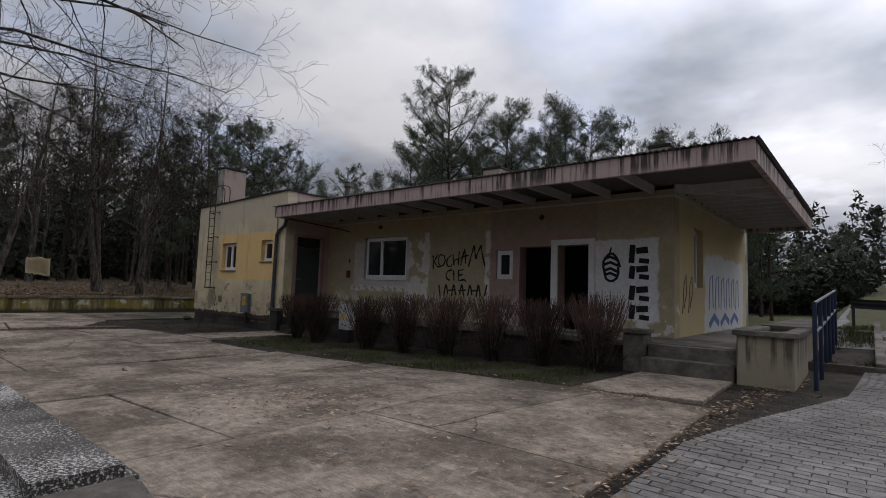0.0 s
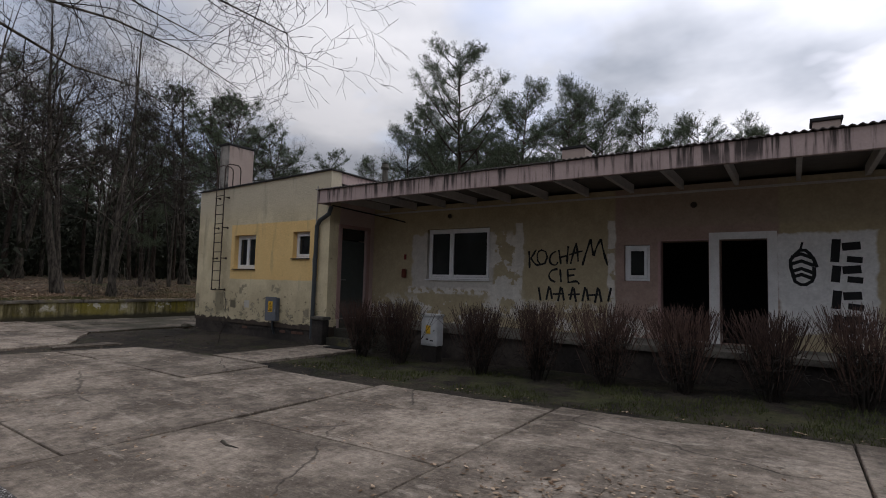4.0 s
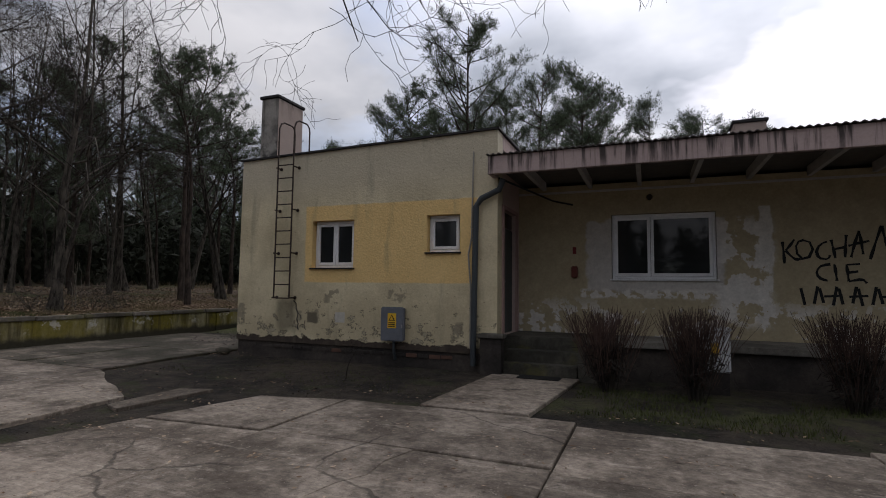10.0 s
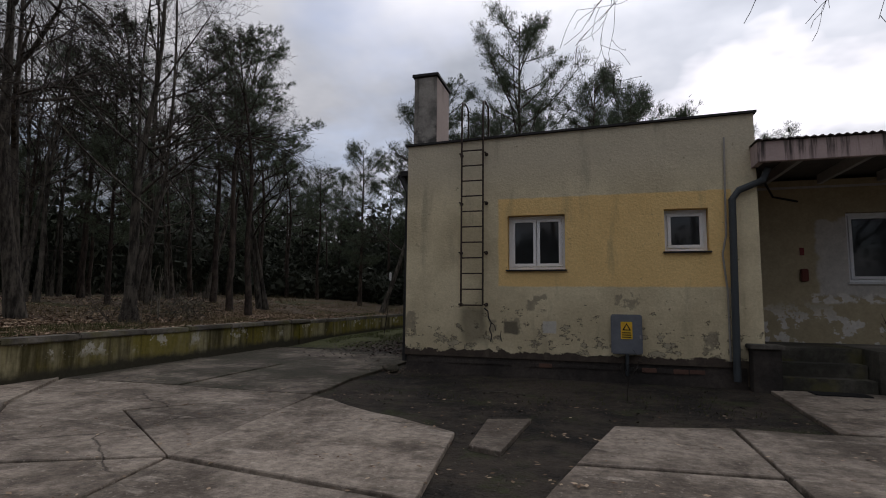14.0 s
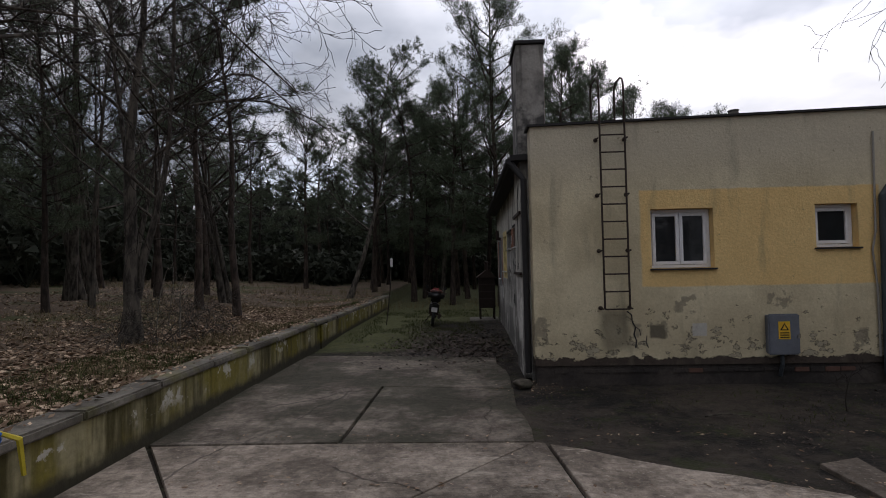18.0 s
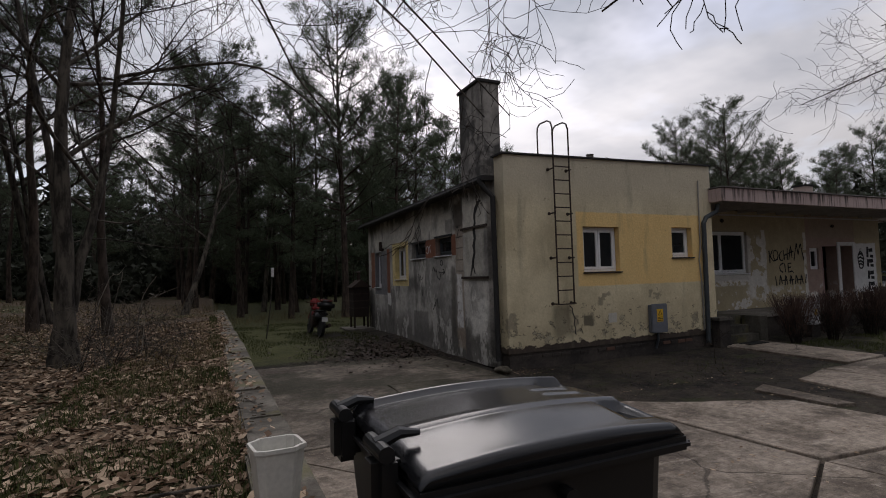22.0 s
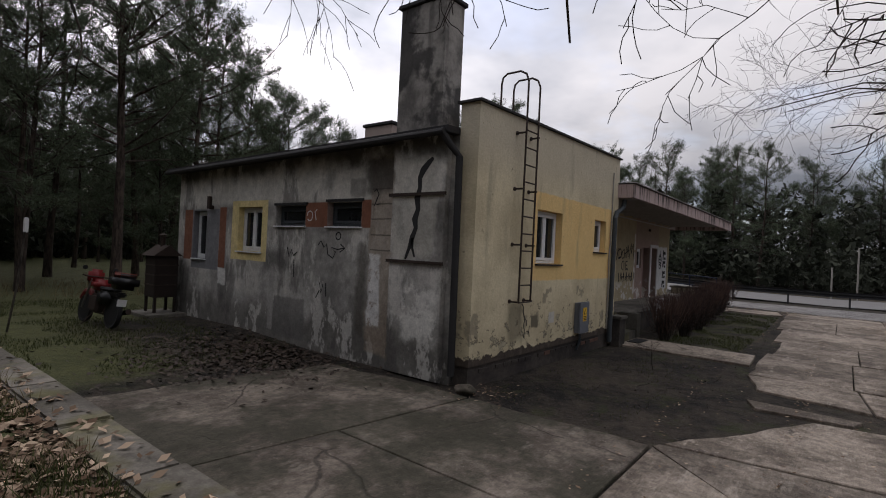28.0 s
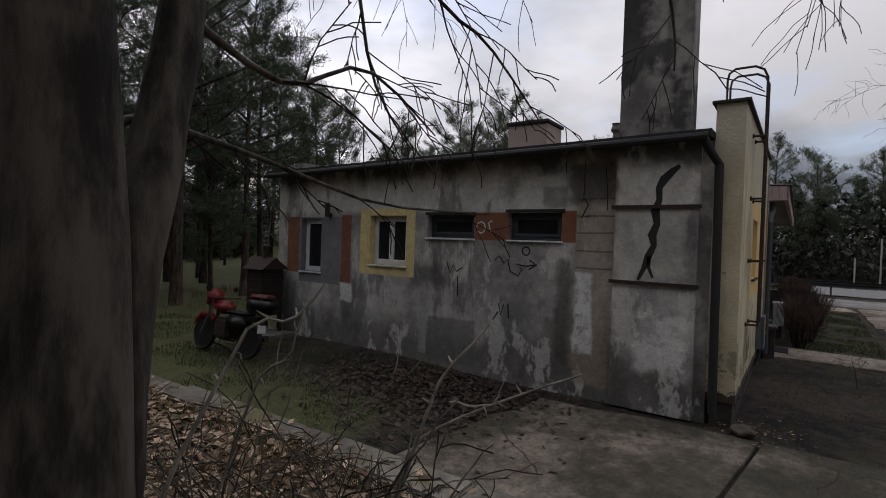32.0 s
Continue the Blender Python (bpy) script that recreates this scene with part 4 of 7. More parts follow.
# roofs
bm = bmesh.new()
q = [bm.verts.new(p) for p in ((WX - 0.30, FY + 0.36, 3.80), (BX, FY + 0.36, 4.02), (BX, 18.2, 3.92), (WX - 0.30, 18.2, 3.70))]
r = [bm.verts.new(v.co + Vector((0, 0, 0.10))) for v in q]
bm.faces.new(r)
bm.faces.new(q[::-1])
for i in range(4):
    bm.faces.new((q[i], q[(i + 1) % 4], r[(i + 1) % 4], r[i]))
part("felt_roof", bm, TAR, house, "black felt roof with a thick drooping edge")
part("gutter", tube([(WX - 0.33, 8.95, 3.80), (WX - 0.33, 18.15, 3.69)], 0.055, 8), TAR, house, "black rain gutter")
part("roof_kerb", box(-17.6, -12.3, 17.85, 18.07, 3.75, 4.1), STEP, house)
part("hall_side_parapet", box(BX - 0.3, BX - 0.001, GY + 3.0, 17.4, -0.1, 4.2), PINK, house)
part("block_side_flashing", box(BX - 0.32, BX + 0.05, FY + 0.40, GY + 3.0, 4.395, 4.43), TAR, house)


def corrugated(x0, x1, y0, y1, za, zb):
    b = bmesh.new()
    n = int((x1 - x0) / 0.0175)
    rows = []
    for y, z in ((y0, za), (y1, zb)):
        top = [b.verts.new((x0 + (x1 - x0) * k / n, y, z + 0.013 * math.sin(2 * math.pi * (x1 - x0) * k / n / 0.105))) for k in range(n + 1)]
        low = [b.verts.new(v.co - Vector((0, 0, 0.012))) for v in top]
        rows.append((top, low))
    for k in range(n):
        b.faces.new((rows[0][0][k], rows[0][0][k + 1], rows[1][0][k + 1], rows[1][0][k]))
        b.faces.new((rows[0][1][k + 1], rows[0][1][k], rows[1][1][k], rows[1][1][k + 1]))
        b.faces.new((rows[0][1][k], rows[0][1][k + 1], rows[0][0][k + 1], rows[0][0][k]))
    return b


CX0, CX1, CY0, CY1 = -12.19, 0.66, 8.16, 17.6
part("corrugated_roof", corrugated(CX0 - 0.02, CX1 + 0.06, CY0 - 0.05, 17.8, 3.835, 3.98), SHEET, house, "dark corrugated roof sheets")
roof_deck = part("canopy_soffit", box(CX0 + 0.09, CX1 - 0.09, CY0 + 0.09, CY1 - 0.02, 3.68, 3.78), SOFFIT, house, "dark canopy underside")
part("front_fascia", box(CX0, CX1, CY0, CY0 + 0.09, 3.49, 3.81, bevel=0.006), FASCIA, house, "pale pink concrete fascia streaked with black runs")
part("end_fascia", box(CX1 - 0.09, CX1, CY0 + 0.092, CY1, 3.49, 3.81, bevel=0.006), FASCIA, house, "pale pink concrete fascia streaked with black runs")
part("left_fascia", box(CX0, CX0 + 0.09, CY0 + 0.092, FY - 0.004, 3.49, 3.81), FASCIA, house)
part("back_fascia", box(-1.0, CX1 - 0.092, CY1 - 0.09, CY1, 3.49, 3.78), FASCIA, house)
part("wall_moulding", box(BX + 0.01, -1.03, GY - 0.035, GY - 0.002, 3.44, 3.48), RAFTER, house)
part("end_wall_moulding", box(-1.048, -1.02, GY, 17.3, 3.44, 3.48), RAFTER, house)
x = -11.6
while x < -1.2:
    part("rafter", box(x, x + 0.07, CY0 + 0.092, GY - 0.04, 3.51, 3.68), RAFTER, house)
    x += 0.92
y = 10.4
while y < 17.1:
    part("rafter", box(-1.0, CX1 - 0.092, y, y + 0.07, 3.51, 3.68), RAFTER, house)
    y += 0.62
part("corner_rafter", turned(box(-0.04, 0.04, 0, 2.45, -0.09, 0.08), pose(-1.02, 10.18, 3.595, 0, 0, -46)), RAFTER, house, "pale diagonal corner rafter")


def chimney(x0, x1, y0, y1, z0, z1, mat, label, name="chimney"):
    c = part(name, box(x0, x1, y0, y1, z0, z1, bevel=0.012), mat, house, label)
    part("chimney_cap", box(x0 - 0.04, x1 + 0.04, y0 - 0.04, y1 + 0.04, z1 + 0.002, z1 + 0.07, bevel=0.01), TAR, c, "thin dark cap slab")
    return c


main_stack = chimney(WX - 0.13, WX + 0.36, 9.20, 10.14, 3.83, 5.97, STACK, "tall sooty rendered chimney")
part("pink_face", box(WX + 0.362, WX + 0.368, 9.22, 10.12, 4.1, 5.95), STACK_PINK, main_stack, "pinkish weathered face")
chimney(-7.7, -7.05, 12.9, 13.5, 3.9, 5.36, STACK_PINK, "short pale roof chimney")
chimney(-2.1, -1.65, 12.0, 12.5, 3.9, 5.0, STACK_PINK, "short pale roof chimney")
chimney(-16.35, -15.6, 12.1, 12.95, 3.9, 4.74, STACK_PINK, "squat pale roof chimney")
vent = part("roof_vent", tube([(-13.1, 11.7, 3.9), (-13.1, 11.7, 5.15)], 0.09, 10), STEP, house, "round roof vent pipe")
part("vent_cap", lathe([(0.12, 0.0), (0.14, 0.05), (0.10, 0.16), (0.12, 0.2)], (-13.1, 11.7, 5.15)), STEP, vent)


# windows
def window(along, plane, inward, hole, leaves, sill=True, depth=0.13, frame_mat=UPVC):
    u0, u1, z0, z1 = hole
    s = inward

    def bx(a0, a1, w0, w1, c0, c1, bevel=0.004):
        lo, hi = sorted((plane + s * w0, plane + s * w1))
        return box(a0, a1, lo, hi, c0, c1, bevel=bevel) if along == "x" else box(lo, hi, a0, a1, c0, c1, bevel=bevel)

    def ring(a0, a1, c0, c1, t, w0, w1):
        b = bx(a0, a1, w0, w1, c0, c0 + t)
        join(b, bx(a0, a1, w0, w1, c1 - t, c1))
        join(b, bx(a0, a0 + t, w0, w1, c0 + t, c1 - t))
        return join(b, bx(a1 - t, a1, w0, w1, c0 + t, c1 - t))

    e = 0.006
    w = part("window", ring(u0 + e, u1 - e, z0 + e, z1 - e, 0.05, depth, depth + 0.07), frame_mat, house, "white plastic window" if frame_mat == UPVC else "low dark-framed window")
    u = u0 + 0.056
    span = u1 - u0 - 0.112
    for share in leaves:
        n = span * share
        part("sash", ring(u + 0.004, u + n - 0.004, z0 + 0.06, z1 - 0.06, 0.055, depth - 0.012, depth + 0.05), frame_mat, w)
        part("pane", bx(u + 0.05, u + n - 0.05, depth + 0.02, depth + 0.03, z0 + 0.11, z1 - 0.11, 0), GLASS, w, "dark reflecting glass")
        u += n
    if sill:
        part("sill", bx(u0 - 0.03, u1 + 0.03, -0.05, depth, z0 - 0.03, z0 - 0.002, 0.006), TAR if plane == FY else UPVC, w, "thin window sill")
    return w


window("x", FY, 1, W1, (0.5, 0.5))
window("x", FY, 1, W2, (1,))
window("x", GY, 1, W3, (0.38, 0.62), depth=0.08)
window("x", GY, 1, SW, (1,), depth=0.05, sill=False)
window("y", WX, 1, S1, (1,))
window("y", WX, 1, S2, (0.5, 0.5))
window("y", WX, 1, S3, (1,), frame_mat=PIPE)
window("y", WX, 1, S4, (1,), frame_mat=PIPE)
window("y", -1.05, -1, SR, (1,), sill=False)
# lintel shade boards over the small side windows
for s in (S3, S4):
    part("lintel", box(WX - 0.02, WX + 0.3, s[0] - 0.05, s[1] + 0.05, s[3] + 0.002, s[3] + 0.05), TAR, house)

# white frame round the second shop opening
b = box(-3.752, -3.585, GY - 0.03, GY + 0.2, FLOOR, 2.66, bevel=0.006)
join(b, box(-2.835, -2.69, GY - 0.03, GY + 0.2, FLOOR, 2.66, bevel=0.006))
join(b, box(-3.583, -2.837, GY - 0.03, GY + 0.2, 2.532, 2.66, bevel=0.006))
part("door_surround", b, WHITE, house, "white-painted surround of the empty doorway")
part("doorway_lining", join(box(-4.65, -4.60, GY - 0.012, GY + 0.2, FLOOR, 2.52), box(-4.60, -3.76, GY - 0.012, GY + 0.05, 2.522, 2.55)), JAMB, house)

# side door of the block, and its pink jambs
b = box(BX - 0.02, BX + 0.03, 8.86, 8.98, FLOOR, 3.06, bevel=0.006)
join(b, box(BX - 0.02, BX + 0.03, 9.92, 10.04, FLOOR, 3.06, bevel=0.006))
join(b, box(BX - 0.02, BX + 0.03, 8.98, 9.92, 2.98, 3.06, bevel=0.006))
part("door_frame", b, JAMB, house, "pink-painted door frame with scribbles")
door = part("door", box(BX - 0.12, BX - 0.07, 8.985, 9.915, FLOOR + 0.01, 2.66, bevel=0.004), DOOR, house, "plain grey-green entrance door, shut")
part("door_handle", tube([(BX - 0.07, 9.08, 1.62), (BX - 0.02, 9.08, 1.62), (BX - 0.02, 9.2, 1.62)], 0.011, 8), CHROME, door, "dark lever handle")
part("transom", box(BX - 0.12, BX - 0.08, 8.985, 9.915, 2.68, 2.975), GLASS, house)

# pipes
part("drainpipe", tube([(-11.98, FY - 0.10, 3.45), (-12.06, FY - 0.10, 3.26), (-12.40, FY - 0.08, 3.12), (-12.50, FY - 0.08, 2.98), (-12.52, FY - 0.08, 1.6), (-12.54, FY - 0.08, 0.1)], 0.055, 12), PIPE, house, "grey-green drainpipe with an elbow")
part("conduit", tube([(-12.57, FY - 0.03, 4.02), (-12.60, FY - 0.03, 2.4), (-12.66, FY - 0.03, 2.1), (-12.61, FY - 0.03, 1.5), (-12.61, FY - 0.03, 0.4)], 0.016, 8), GALV, house, "thin galvanised conduit")
part("drainpipe", tube([(WX - 0.30, 9.0, 3.78), (WX - 0.20, 8.93, 3.62), (WX - 0.09, 8.83, 3.45), (WX - 0.09, 8.80, 0.15)], 0.055, 12), TAR, house, "black iron drainpipe at the corner")
part("cable", tube([(BX + 0.02, FY + 0.05, 3.5), (-11.4, GY - 0.03, 3.3), (-11.0, GY - 0.02, 3.2)], 0.02, 6), TAR, house)
for z in (2.90, 1.82):
    part("tie_bar", box(WX - 0.17, WX - 0.135, 9.01, 10.20, z - 0.025, z + 0.025), IRON, house, "black iron tie bar across the chimney breast")
part("wall_flue", join(tube([(WX, 16.3, 2.80), (WX - 0.1, 16.3, 2.80)], 0.05, 10), tube([(WX - 0.1, 16.3, 2.76), (WX - 0.1, 16.3, 3.06)], 0.055, 10)), IRON, house, "small sooty flue pipe")


def ribbon(points, width, depth_axis, at, parent, mat, name, label="", out=-1):
    """A flat painted stroke on a wall, a few millimetres proud."""
    b = bmesh.new()
    widths = width if isinstance(width, list) else [width] * len(points)
    pts = [Vector((p[0], 0, p[1])) for p in points]
    rows = []
    for i, p in enumerate(pts):
        d = (pts[min(i + 1, len(pts) - 1)] - pts[max(i - 1, 0)]).normalized()
        n = Vector((-d.z, 0, d.x)) * widths[i] / 2
        rows.append([p + n, p - n])
    made = []
    for a in rows:
        out_row = []
        for p in a:
            for w in (0.0, 0.004):
                off = at + out * w
                out_row.append(b.verts.new((p.x, off, p.z) if depth_axis == "y" else (off, p.x, p.z)))
        made.append(out_row)
    for p, q in zip(made, made[1:]):
        b.faces.new((p[1], p[3], q[3], q[1]))
        b.faces.new((p[0], p[1], q[1], q[0]))
        b.faces.new((p[2], p[3], q[3], q[2]))
    b.faces.new(made[0][:2] + made[0][:1:-1])
    b.faces.new(made[-1][:2] + made[-1][:1:-1])
    bmesh.ops.recalc_face_normals(b, faces=b.faces[:])
    return part(name, b, mat, parent, label)


# the jagged crack of the chimney breast, patched in dark mortar
cr = [(9.30, 3.46), (9.38, 3.40), (9.50, 3.28), (9.56, 3.16), (9.55, 3.0), (9.60, 2.84), (9.57, 2.66), (9.63, 2.5), (9.60, 2.36), (9.67, 2.2), (9.72, 2.04), (9.80, 1.86)]
ribbon(cr, [0.05, 0.09, 0.12, 0.09, 0.08, 0.12, 0.09, 0.12, 0.08, 0.10, 0.07, 0.04], "x", WX - 0.132, house, TAR, "patched_crack", "dark jagged crack filled with mortar")
ribbon([(9.66, 2.2), (9.66, 2.05), (9.60, 1.9)], [0.06, 0.05, 0.03], "x", WX - 0.132, house, TAR, "patched_crack")

# ---- terrace, steps, planters ----
terrace = thing("terrace", (-6, 9.5, 0), "raised concrete terrace along the facade", "terrace", kind="structure")
part("terrace_slab", box(-10.62, 0.28, 8.86, GY - 0.002, FLOOR - 0.10, FLOOR, bevel=0.01), STEP, terrace)
part("porch_slab", box(-1.046, 0.28, GY, 17.6, FLOOR - 0.10, FLOOR), STEP, terrace)
part("terrace_wall", box(-10.6, -1.25, 8.93, 9.15, -0.2, FLOOR - 0.102), PLINTH, terrace, "dark terrace wall")
part("porch_base", box(-1.2, 0.26, 9.3, 17.5, -0.2, FLOOR - 0.104), PLINTH, terrace)
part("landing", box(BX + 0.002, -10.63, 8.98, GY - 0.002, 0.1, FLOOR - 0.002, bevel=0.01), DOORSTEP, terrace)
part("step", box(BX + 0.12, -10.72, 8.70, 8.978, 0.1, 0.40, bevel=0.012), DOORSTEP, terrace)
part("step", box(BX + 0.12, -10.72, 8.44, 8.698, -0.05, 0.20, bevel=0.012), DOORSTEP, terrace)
part("step_cheek", box(-10.70, -10.40, 8.42, 8.92, -0.1, 0.63, bevel=0.012), DOORSTEP, terrace)
pier = part("corner_pier", box(-12.36, -11.97, 8.30, 8.52, -0.1, 0.62, bevel=0.01), PLINTH, terrace, "mossy dark pier under the drainpipe")
part("pier_cap", box(-12.40, -11.93, 8.26, 8.54, 0.622, 0.69, bevel=0.012), STEP, pier)
part("step", box(-1.05, 0.30, 8.60, 8.858, 0.0, 0.612, bevel=0.012), STEP, terrace)
part("step", box(-1.05, 0.30, 8.27, 8.598, 0.0, 0.41, bevel=0.012), STEP, terrace)
pier = part("porch_pier", box(-1.40, -1.06, 8.42, 8.86, 0.0, 0.78, bevel=0.01), STEP, terrace, "weathered concrete pier beside the steps")
part("pier_cap", box(-1.44, -1.02, 8.38, 8.90, 0.782, 0.85, bevel=0.012), STEP, pier)

PLANTER = stained("planter_concrete", (0.30, 0.26, 0.19), 0.8, 0.8)
planter = thing("planter", (0.7, 8.6, 0.1), "tapered concrete planter box with weeds in it", "planter")
b = prism([(0.34, 8.38), (1.06, 8.38), (1.06, 10.4), (0.34, 10.4)], 0.05, 0.88)
part("trough", b, PLANTER, planter, "stained concrete trough")
b = box(0.29, 1.12, 8.31, 8.54, 0.882, 0.96, bevel=0.012)
join(b, box(0.29, 0.51, 8.54, 10.46, 0.882, 0.96, bevel=0.012))
join(b, box(0.90, 1.12, 8.54, 10.46, 0.882, 0.96, bevel=0.012))
part("rim", b, STEP, planter, "worn flagstone rim")
part("earth_fill", box(0.51, 0.90, 8.54, 10.38, 0.7, 0.89), EARTH, planter)
planter2 = thing("planter", (0.7, 12.0, 0.2), "long low concrete planter wall along the porch", "planter")
part("trough", box(0.34, 1.0, 10.9, 17.0, 0.1, 0.88, bevel=0.02), PLANTER, planter2)
part("rim", box(0.30, 1.06, 10.86, 17.04, 0.882, 0.96, bevel=0.015), STEP, planter2)


# ---- things by the wall ----
def ladder():
    t = thing("wall_ladder", (-16.76, FY, 1.2), "rusty iron roof ladder bolted to the yellow wall", "ladder")
    y = FY - 0.16
    for x, s in ((-16.965, 0), (-16.565, 0)):
        part("stile", tube([(x, y, 1.23), (x, y, 4.88), (x, y + 0.05, 5.0), (x, y + 0.16, 5.06), (x, y + 0.42, 5.06), (x, y + 0.50, 5.0), (x, y + 0.52, 4.9), (x, y + 0.52, 4.3)], 0.017, 8), IRON, t)
    k, z = 0, 1.23
    while z < 4.25:
        part("rung", tube([(-16.965, y, z), (-16.565, y, z)], 0.013, 6), IRON, t)
        z += 0.284
    for z in (1.24, 2.18, 3.10, 4.02):
        for x in (-17.0, -16.53):
            b = part("bracket", tube([(x, y - 0.01, z), (x, FY, z)], 0.016, 6), IRON, t)
            part("bolt_plate", lathe([(0.035, 0), (0.035, 0.02)], (x, FY - 0.021, z), "y", 10), IRON, b)
    return t


ladder()


crack = thing("wall_crack", (-16.5, FY, 0.9), "dark crack running down the yellow wall below the ladder", "crack")
for pts, w in (([(-16.57, 1.18), (-16.50, 1.12), (-16.49, 1.0), (-16.44, 0.92), (-16.47, 0.80), (-16.43, 0.70), (-16.45, 0.58)], 0.022), ([(-16.44, 0.92), (-16.38, 0.88), (-16.36, 0.78)], 0.012), ([(-16.26, 0.78), (-16.28, 0.66), (-16.24, 0.58)], 0.012)):
    ribbon(pts, w, "y", FY - 0.001, crack, TAR, "crack_line")


def meter_box():
    t = thing("meter_box", (-14.15, FY, 0.5), "grey steel electricity box with a yellow warning plate", "electrical box")
    part("housing", box(-14.38, -13.93, FY - 0.10, FY - 0.002, 0.47, 1.09, bevel=0.012), GREYBOX, t)
    part("lid", box(-14.40, -13.91, FY - 0.135, FY - 0.102, 0.46, 1.11, bevel=0.02), GREYBOX, t, "raised grey door")
    s = part("warning_plate", box(-14.245, -14.065, FY - 0.141, FY - 0.136, 0.71, 0.99), YELLOWSIGN, t, "yellow plate with a black triangle")
    b = bmesh.new()
    b.faces.new([b.verts.new(p) for p in ((-14.225, FY - 0.144, 0.85), (-14.085, FY - 0.144, 0.85), (-14.155, FY - 0.144, 0.97))])
    part("triangle", b, BLACK, s)
    b = bmesh.new()
    b.faces.new([b.verts.new(p) for p in ((-14.195, FY - 0.147, 0.865), (-14.115, FY - 0.147, 0.865), (-14.155, FY - 0.147, 0.94))])
    part("triangle_field", b, YELLOWSIGN, s)
    for z in (0.81, 0.775, 0.74):
        part("print_bar", box(-14.225, -14.085, FY - 0.145, FY - 0.142, z - 0.008, z + 0.008), BLACK, s)
    part("latch", box(-13.955, -13.93, FY - 0.15, FY - 0.136, 0.72, 0.78), CHROME, t)
    part("cable_stub", tube([(-14.15, FY - 0.05, 0.47), (-14.15, FY - 0.05, 0.3), (-14.15, FY + 0.02, 0.1)], 0.03, 8), PIPE, t)


meter_box()


def white_cabinet():
    x0, x1, y0, y1 = -8.90, -8.50, 8.22, 8.46
    t = thing("cable_cabinet", (-8.55, 8.2, 0), "white street cable cabinet on a dark base beside the shrubs", "cabinet")
    part("base", box(x0 + 0.02, x1 - 0.02, y0 + 0.02, y1 - 0.02, -0.2, 0.30), PLINTH, t, "black cabinet base")
    part("body", box(x0, x1, y0, y1, 0.302, 0.90, bevel=0.01), WHITEBOX, t)
    part("roof", box(x0 - 0.02, x1 + 0.02, y0 - 0.02, y1 + 0.02, 0.902, 0.95, bevel=0.012), WHITEBOX, t)
    d = part("door", box(x0 + 0.03, x1 - 0.03, y0 - 0.012, y0 - 0.001, 0.34, 0.86, bevel=0.003), WHITEBOX, t)
    part("warning_plate", box(-8.77, -8.65, y0 - 0.016, y0 - 0.013, 0.55, 0.72), YELLOWSIGN, d, "small yellow warning plate")
    part("lock", lathe([(0.02, 0), (0.02, 0.015)], (-8.56, y0 - 0.028, 0.62), "y", 10), CHROME, d)
    part("scribble", join(box(-8.76, -8.70, y0 - 0.016, y0 - 0.013, 0.42, 0.45), box(-8.66, -8.58, y0 - 0.016, y0 - 0.013, 0.40, 0.425)), BLACK, d)


white_cabinet()

fire = thing("alarm_box", (-10.97, GY, 1.8), "dark red alarm box on the facade", "box")
part("case", box(-11.03, -10.91, GY - 0.09, GY - 0.001, 1.72, 1.95, bevel=0.015), BRICKRED, fire)
part("small_sign", box(-11.01, -10.94, GY - 0.008, GY - 0.001, 2.2, 2.34), REDPAINT, fire, "small red sign")
for k, (x, z) in enumerate(((-9.55, 3.28), (-4.0, 3.2))):
    l = thing("wall_lamp", (x, GY, z), "small dark broken wall lamp stub", "lamp")
    part("stub", lathe([(0.05, 0), (0.06, 0.03), (0.03, 0.07)], (x, GY - 0.072, z), "y", 10), IRON, l)


# ---- graffiti ----
graffiti = thing("graffiti", (-6.3, GY, 1.2), "black spray-painted words on the facade", "graffiti")


def bent_flat(pts, n):
    """A smooth line through flat points."""
    if len(pts) < 3:
        return pts
    return [(p.x, p.z) for p in bent([(x, 0, z) for x, z in pts], n)]


def at_wall(p):
    """Wall metres (x, z) of a point of the sketch, 94 units to the metre."""
    return (-7.42 + (p[0] / 3 - 40) * 0.010225, 2.42 - (p[1] / 3 - 72) * 0.0105)


WORDS = [
    ("letter_k", [[(127, 230), (131, 285), (133, 340)], [(180, 220), (158, 252), (140, 275)], [(140, 275), (165, 305), (185, 320), (205, 318)]]),
    ("letter_o", [[(218, 225), (248, 238), (256, 282), (228, 318), (196, 306), (185, 262), (196, 232), (220, 224)]]),
    ("letter_c", [[(318, 234), (288, 248), (272, 285), (285, 314), (318, 319), (328, 300)]]),
    ("letter_h", [[(335, 225), (343, 270), (350, 315)], [(398, 203), (393, 260), (390, 312)], [(345, 272), (395, 261)]]),
    ("letter_a", [[(450, 184), (430, 250), (414, 312)], [(450, 184), (458, 240), (463, 298)], [(405, 256), (450, 243), (490, 234)]]),
    ("letter_m", [[(541, 163), (515, 240), (490, 322)], [(541, 163), (550, 215), (560, 264)], [(560, 264), (580, 210), (605, 164)], [(605, 164), (622, 240), (646, 322)]]),
    ("letter_c", [[(328, 345), (288, 354), (269, 385), (284, 414), (314, 425)]]),
    ("letter_i", [[(344, 345), (349, 385), (352, 426)]]),
    ("letter_e", [[(394, 346), (397, 385), (400, 428)], [(394, 348), (448, 344)], [(398, 386), (440, 380)], [(400, 428), (452, 419), (472, 436)]]),
]
for name, strokes in WORDS:
    for pts in strokes:
        line = bent_flat([at_wall(p) for p in pts], 8)
        ribbon(line, [0.040 + 0.012 * math.sin(k * 1.1 + pts[0][0]) for k in range(len(line))], "y", GY - 0.002, graffiti, BLACK, name)
